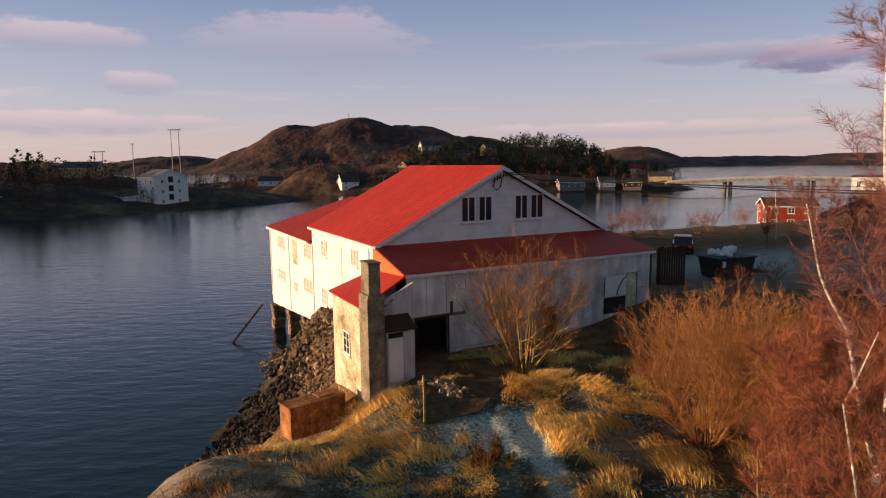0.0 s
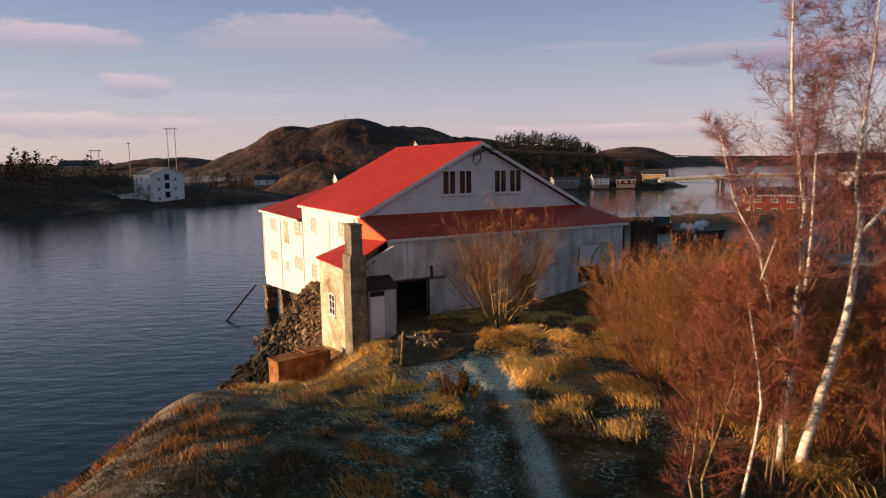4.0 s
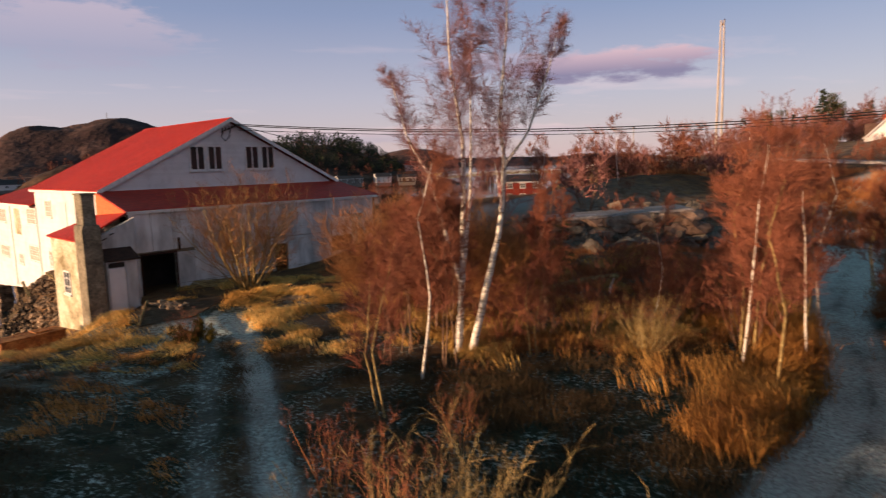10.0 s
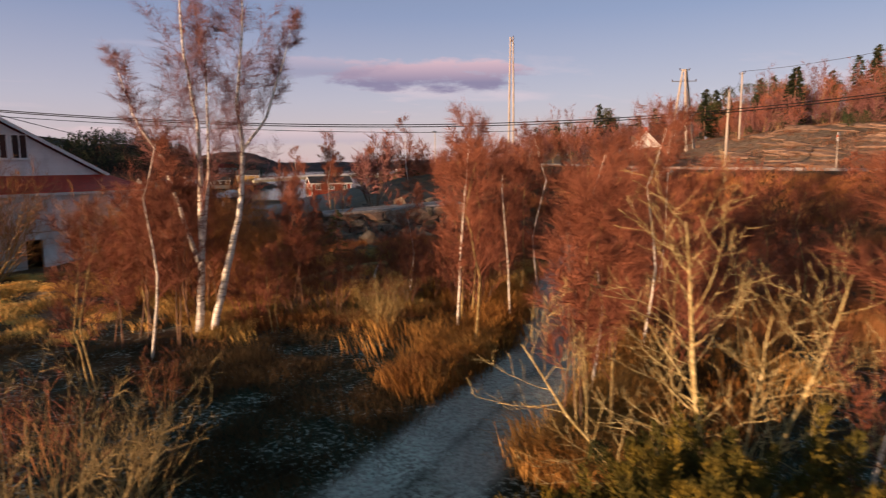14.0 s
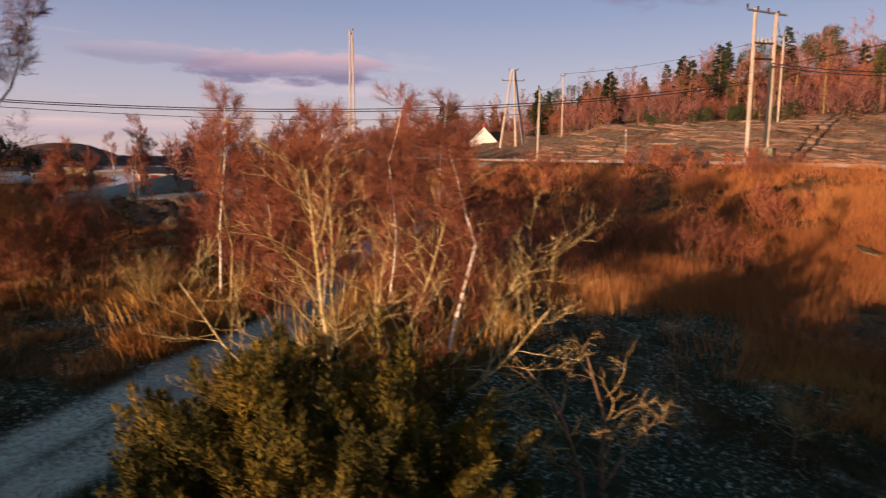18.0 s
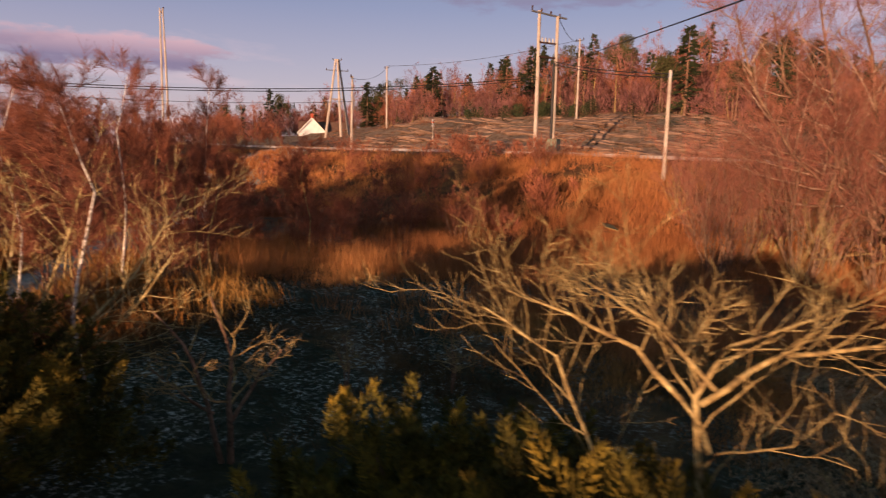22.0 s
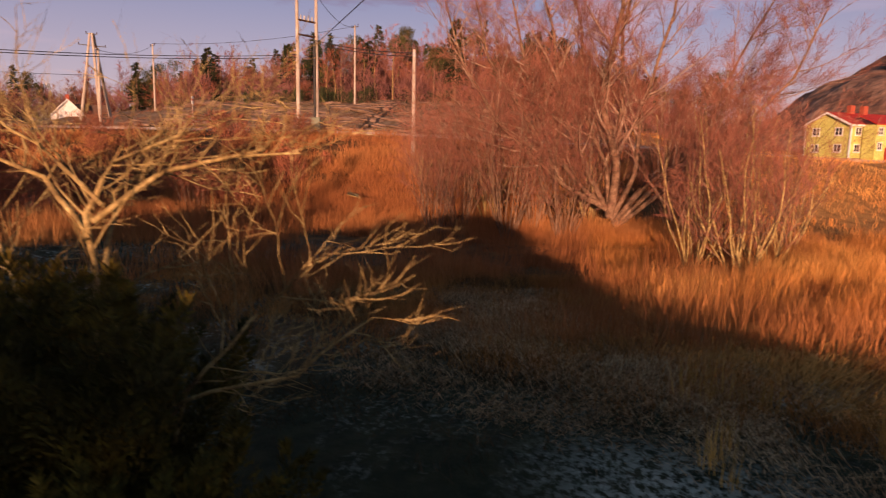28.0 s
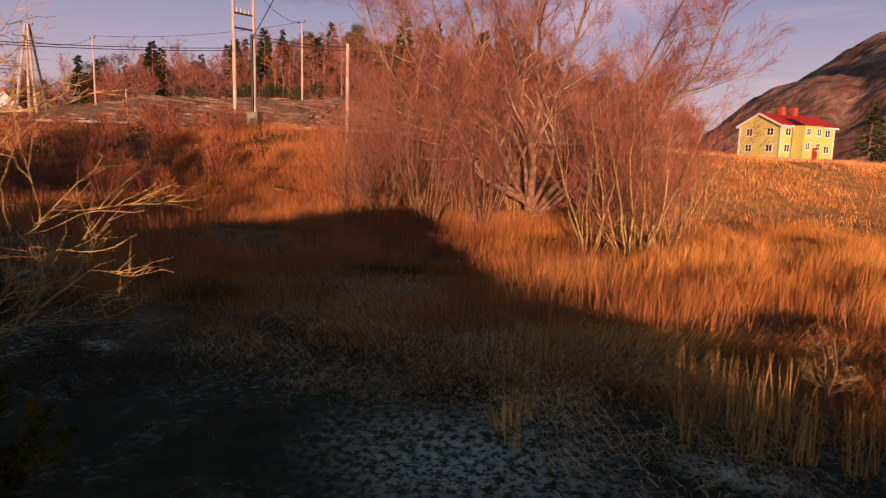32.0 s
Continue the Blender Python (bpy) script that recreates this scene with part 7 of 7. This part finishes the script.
part("handle", rod([(-0.6, 0.1, 1.635), (-0.6, 0.1, 1.74), (-0.1, 0.1, 1.74), (-0.1, 0.1, 1.635)], 0.025, sides=6), RUST, crate)
SKIP = material("black_skip_steel", [(0.015, 0.015, 0.016), (0.04, 0.038, 0.036)], 2, 0.6, 0.2)
BAG = material("pale_rubbish_bags", [(0.45, 0.45, 0.47), (0.70, 0.70, 0.72)], 3, 0.6, 0.2, random=0.1)
sz = ground_z(19.6, 43.5)
skip = empty("rubbish_skip", pose(19.8, 43.6, sz - 0.02, 0, 0, 20), "black steel skip heaped with pale rubbish bags", "skip")
part("body", prism([(-1.2, 0.05), (1.2, 0.05), (1.6, 1.45), (-1.6, 1.45)], "y", -1.0, 1.0), SKIP, skip)
part("rim", box(-1.7, 1.7, -1.1, 1.1, 1.45, 1.53, bevel=0.02), SKIP, skip)
random.seed(8)
for k in range(11):
    bm = bmesh.new()
    bmesh.ops.create_icosphere(bm, subdivisions=2, radius=random.uniform(0.2, 0.36))
    for v in bm.verts:
        v.co *= random.uniform(0.82, 1.1)
    bag = part("rubbish_bag", bm, BAG)
    tagged(bag, "pale crumpled rubbish bag on the skip", "bag", "rubbish bags")
    bag.matrix_world = pose(19.8, 43.6, sz, 0, 0, 20) @ pose(random.uniform(-0.9, 1.2), random.uniform(-0.7, 0.7), 1.62 + 0.2 * random.random())
part("label_plate", box(-1.3, -1.05, -1.05, -1.005, 0.9, 1.3), TRIM, skip)
fence = empty("plank_fence", pose(15.2, 41.6, ground_z(15.2, 41.6), 0, 0, -20), "tall dark plank screen at the warehouse corner", "fence")
for k in range(12):
    part("plank", box(-0.9 + k * 0.15, -0.765 + k * 0.15, -0.02 - 0.01 * (k % 2), 0.02, 0, 2.5 + 0.06 * (k % 3)), DARKBOARD, fence)
for k in (-0.8, 0.8):
    part("post", box(k - 0.05, k + 0.05, 0.021, 0.12, 0, 2.5), DARKBOARD, fence)
CARPAINT = material("dark_red_car_paint", [(0.05, 0.008, 0.008), (0.08, 0.012, 0.012)], 2, 0.25, 0, spec=0.6)
RUBBER = material("tyre_rubber", [(0.012, 0.012, 0.012), (0.025, 0.025, 0.025)], 6, 0.9, 0.2)
car = empty("parked_car", pose(21.9, 57.2, ground_z(21.9, 57.2), 0, 0, 70), "dark red parked car in the yard", "car")
part("body", prism([(-2.1, 0.35), (2.1, 0.35), (2.15, 0.8), (1.3, 0.95), (-1.9, 1.0), (-2.15, 0.8)], "y", -0.85, 0.85), CARPAINT, car)
part("cabin", prism([(-1.85, 1.0), (1.25, 0.96), (0.5, 1.5), (-1.4, 1.52)], "y", -0.74, 0.74), GLASS, car)
part("roof", box(-1.35, 0.45, -0.72, 0.72, 1.52, 1.56, bevel=0.02), CARPAINT, car)
for sx in (-1.3, 1.35):
    for sy in (-0.8, 0.8):
        wh = part("wheel", rod([(sx, sy - 0.1, 0.32), (sx, sy + 0.1, 0.32)], 0.32, sides=14), RUBBER, car)
        part("rim", rod([(sx, sy - 0.11, 0.32), (sx, sy + 0.11, 0.32)], 0.19, sides=10), METAL, wh)
for sy in (-0.6, 0.6):
    part("headlight", box(2.1, 2.17, sy - 0.18, sy + 0.18, 0.62, 0.78, bevel=0.02), TRIM, car)
    part("tail_light", box(-2.17, -2.1, sy - 0.15, sy + 0.15, 0.65, 0.85, bevel=0.02), CHEEK, car)

log = empty("fallen_log", pose(19.4, 22.4, 0), "long grey fallen log at the foot of the rocks", "log")
part("trunk", rod([(-3.4, -0.85, ground_z(16.0, 21.5) + 0.12), (0, 0.05, ground_z(19.4, 22.4) + 0.4), (3.2, 0.75, ground_z(22.6, 23.1) + 0.25)], 0.13, 0.19, 9), LICHEN, log)
stick = empty("broken_branch", pose(20.5, 20.7, ground_z(20.5, 20.7) - 0.05), "short pale broken branch stuck in the grass", "branch")
part("wood", rod([(0, 0, 0), (0.15, 0.1, 0.45), (0.4, 0.2, 0.85)], 0.07, 0.04, 6), BIRCH, stick)
plk = empty("plank_stack", pose(45.6, -5.8, ground_z(45.6, -5.8), 0, 0, 20), "few grey boards lying in the tall grass", "planks")
for k in range(4):
    part("plank", box(-1.5 + 0.2 * k, 1.6 + 0.1 * k, -0.3 + 0.17 * k, -0.15 + 0.17 * k, 1.0 + 0.03 * k, 1.04 + 0.03 * k), LICHEN, plk)
boardsheap = empty("board_heap", HOUSE @ pose(3.6, -5.4, 3.9, 0, 0, -20), "loose grey boards against the warehouse wall", "boards")
for k in range(5):
    part("plank", box(-1.2 + 0.1 * k, 1.3 + 0.2 * k, -0.5 + 0.2 * k, -0.34 + 0.2 * k, 0.1 + 0.05 * k, 0.15 + 0.05 * k), LICHEN, boardsheap)
slab_top = empty("loading_slab", pose(0.6, 25.9, 4.02), "brown earth-covered slab before the warehouse door", "slab")
bm = bmesh.new()
outline = [(-1.35, -2.6), (0.75, -1.5), (2.3, 2.2), (-1.55, 2.7)]
bm.faces.new([bm.verts.new((p, q, 0.0)) for p, q in outline])
bmesh.ops.subdivide_edges(bm, edges=bm.edges[:], cuts=5, use_grid_fill=True)
for v in bm.verts:
    v.co.z = 0.10 * float(fbm(np.array([v.co.x / 0.9]), np.array([v.co.y / 0.9]), 97)[0])
top = bm.faces[:]
bmesh.ops.solidify(bm, geom=top, thickness=0.45)
part("deck", bm, EARTH, slab_top)
part("edge_board", rod([(-1.38, -2.6, 0.05), (-1.47, 0.0, 0.07), (-1.58, 2.7, 0.06)], 0.06, 0.06, 5), LICHEN, slab_top, "pale timber edge of the slab")
retain = empty("stone_ramp", pose(0.2, 27.6, 0), "collapsed dry-stone edge by the shed", "wall")


def stones(parent, n, seed, place, mat, size, sink=0.25, flat=False):
    """Rough stones, each a part, sharing a few meshes."""
    rs = random.Random(seed)
    shapes = []
    for k in range(6):
        bm = bmesh.new()
        bmesh.ops.create_icosphere(bm, subdivisions=1, radius=1.0)
        for v in bm.verts:
            v.co = Vector((v.co.x * rs.uniform(0.7, 1.45), v.co.y * rs.uniform(0.55, 1.1), v.co.z * rs.uniform(0.3, 0.8)))
        me = bpy.data.meshes.new("stone")
        bm.to_mesh(me)
        bm.free()
        me.materials.append(mat)
        shapes.append(me)
    inv = parent.matrix_world.inverted()
    for k in range(n):
        x, y = place(rs)
        s = rs.uniform(*size)
        ob = new("stone", shapes[k % 6])
        ob.parent = parent
        if flat:
            ob.matrix_local = inv @ (Matrix.Translation((x, y, ground_z(x, y) - 0.05 * s)) @ Euler((rs.uniform(-0.1, 0.1), rs.uniform(-0.2, 0.05), math.pi / 2 + rs.uniform(-0.35, 0.35))).to_matrix().to_4x4() @ Matrix.Diagonal((2.2 * s, 0.9 * s, 0.55 * s, 1)))
            continue
        ob.matrix_local = inv @ (Matrix.Translation((x, y, ground_z(x, y) + s * (0.3 - sink))) @ Euler((rs.uniform(-0.9, 0.9), rs.uniform(-0.9, 0.9), rs.uniform(0, 6.28))).to_matrix().to_4x4() @ Matrix.Diagonal((s, s, s, 1)))


def under_wall(rs):
    p = HOUSE @ Vector((rs.uniform(-3.8, 0.6), rs.uniform(0.2, 19.0), 0))
    return p.x, p.y


def shoreline(rs):
    y = rs.uniform(8, 46)
    return -13.4 + rs.gauss(1.7, 0.9) + 0.03 * (y - 25), y


def ramp_edge(rs):
    f = rs.random()
    return -0.7 + 1.4 * f + rs.gauss(0, 0.25), 28.6 - 2.6 * f + rs.gauss(0, 0.3)


def outcrop(rs):
    return rs.uniform(24, 38), rs.uniform(28, 37)


bpy.context.view_layer.update()
heap = empty("rubble_slope", pose(-9, 42, 0), "sunlit slope of broken stone under the warehouse wall", "rubble")
bpy.context.view_layer.update()
stones(heap, 300, 401, under_wall, RUBBLE, (0.10, 0.30), 0.05)
strand = empty("shore_boulders", pose(-13, 26, 0), "dark seaweed-covered boulders along the waterline", "boulders")
bpy.context.view_layer.update()
stones(strand, 290, 402, shoreline, WEED, (0.14, 0.42), 0.22)
stones(retain, 60, 403, ramp_edge, RUBBLE, (0.12, 0.3), 0.0)
SLABROCK = material("pinkish_slab_rock", [(0.10, 0.058, 0.040), (0.22, 0.140, 0.100), (0.34, 0.245, 0.185)], 0.6, 0.9, 0.8, fine=3, bumpscale=2, random=0.2, dist=0.1)


def hillside(rs):
    y = rs.uniform(-12, 46)
    return float(road_x(y)) + rs.uniform(8, 40), y


slabs = empty("rock_slabs", pose(90, 18, 10), "long pinkish rock slabs breaking out of the heath", "rocks")
bpy.context.view_layer.update()
stones(slabs, 230, 407, hillside, SLABROCK, (0.5, 1.5), 0.38, True)
crag = empty("rock_outcrop", pose(31, 32, 0), "blocky shaded rock face beside the ramp", "rocks")
bpy.context.view_layer.update()
stones(crag, 70, 404, outcrop, ROCK, (0.4, 1.3), 0.25)


# small broken stone between the large pieces, too many to count
def rubble_fill(n, seed, place, parent, mat, size):
    rs = random.Random(seed)
    vs, fs = [], []
    for k in range(n):
        x, y = place(rs)
        r = rs.uniform(*size)
        c = Vector((x, y, ground_z(x, y) + 0.04))
        rot = Euler((rs.uniform(0, 6), rs.uniform(0, 6), rs.uniform(0, 6))).to_matrix()
        b = len(vs)
        for d in ((1.3, 0, 0), (-1.2, 0.1, 0), (0, 1, 0), (0, -0.9, 0), (0, 0, 0.6), (0, 0, -0.7)):
            vs.append(c + rot @ (Vector(d) * r * rs.uniform(0.7, 1.2)))
        fs.extend((b + i, b + j, b + m) for i, j, m in ((0, 2, 4), (2, 1, 4), (1, 3, 4), (3, 0, 4), (2, 0, 5), (1, 2, 5), (3, 1, 5), (0, 3, 5)))
    inv = parent.matrix_world.inverted()
    tagged(mesh("rubble", [inv @ v for v in vs], fs, mat, parent), kind="stuff")


def low_strand(rs):
    y = rs.uniform(16, 40)
    return float(np.interp(y, (16, 28, 36, 40), (-15.2, -14.2, -13.2, -13.2))) + rs.uniform(0.5, 4.6) * float(np.interp(y, (16, 25), (0.45, 1))), y


rubble_fill(2600, 405, under_wall, heap, RUBBLE, (0.05, 0.17))
rubble_fill(2600, 406, low_strand, strand, WEED, (0.08, 0.26))
rs = random.Random(61)
for k in range(7):
    x, y = under_wall(rs)
    pl = empty("driftwood_plank", pose(x, y, ground_z(x, y) + 0.22, rs.uniform(-12, 12), rs.uniform(-25, -5), rs.uniform(0, 180)), "grey broken plank lying on the rubble", "plank", "rubble planks")
    part("plank", box(-rs.uniform(0.5, 1.1), rs.uniform(0.5, 1.1), -0.08, 0.08, -0.02, 0.02), LICHEN, pl)

# old loading ramp of dry stone beyond the birches
ramp = empty("stone_ramp", pose(28.2, 31.2, 6.8, 0, -3.5, -22), "old loading ramp of rough rock with frost on its flat top", "ramp")
bpy.context.view_layer.update()
part("deck", box(-5.2, 5.0, -0.1, 3.6, -0.22, 0.0, bevel=0.05), ASPHALT, ramp)
rs = random.Random(62)
z = -0.24
while z > -2.6:
    x = -5.2 + rs.uniform(0, 0.4)
    hh = rs.uniform(0.45, 0.9)
    while x < 4.8:
        wd = rs.uniform(0.5, 1.9)
        bm = bmesh.new()
        bmesh.ops.create_icosphere(bm, subdivisions=2, radius=1.0)
        for v in bm.verts:
            q = v.co.copy()
            grow = 0.85 + 0.5 * float(vnoise(np.array([q.x * 1.7 + x]), np.array([q.z * 1.7 + z + q.y]), 63)[0])
            v.co = Vector((max(-0.8, min(0.8, q.x)) * wd * 0.72, max(-0.7, min(0.7, q.y)) * 0.85, max(-0.75, min(0.75, q.z)) * hh * 0.85)) * grow
        bmesh.ops.transform(bm, matrix=pose(x + wd / 2, 0.3 + rs.uniform(-0.2, 0.2), z - hh / 2, rs.uniform(-8, 8), rs.uniform(-9, 9), rs.uniform(-14, 14)), verts=bm.verts[:])
        part("stone", bm, SLABROCK if rs.random() < 0.6 else ROCK, ramp)
        x += wd
    z -= hh * 0.85
for k, (px, py) in enumerate(((15.8, 38.6), (17.2, 39.8), (22.4, 44.8))):
    pl = empty("plank_stack", pose(px, py, ground_z(px, py), 0, 0, 30 + 40 * k), "low pile of grey weathered boards in the yard", "planks", "yard planks")
    for j in range(6):
        part("plank", box(-1.3 + 0.1 * j, 1.2 + 0.13 * (j % 3), -0.4 + 0.15 * j, -0.27 + 0.15 * j, 0.03 + 0.05 * (j % 3), 0.08 + 0.05 * (j % 3)), LICHEN, pl)
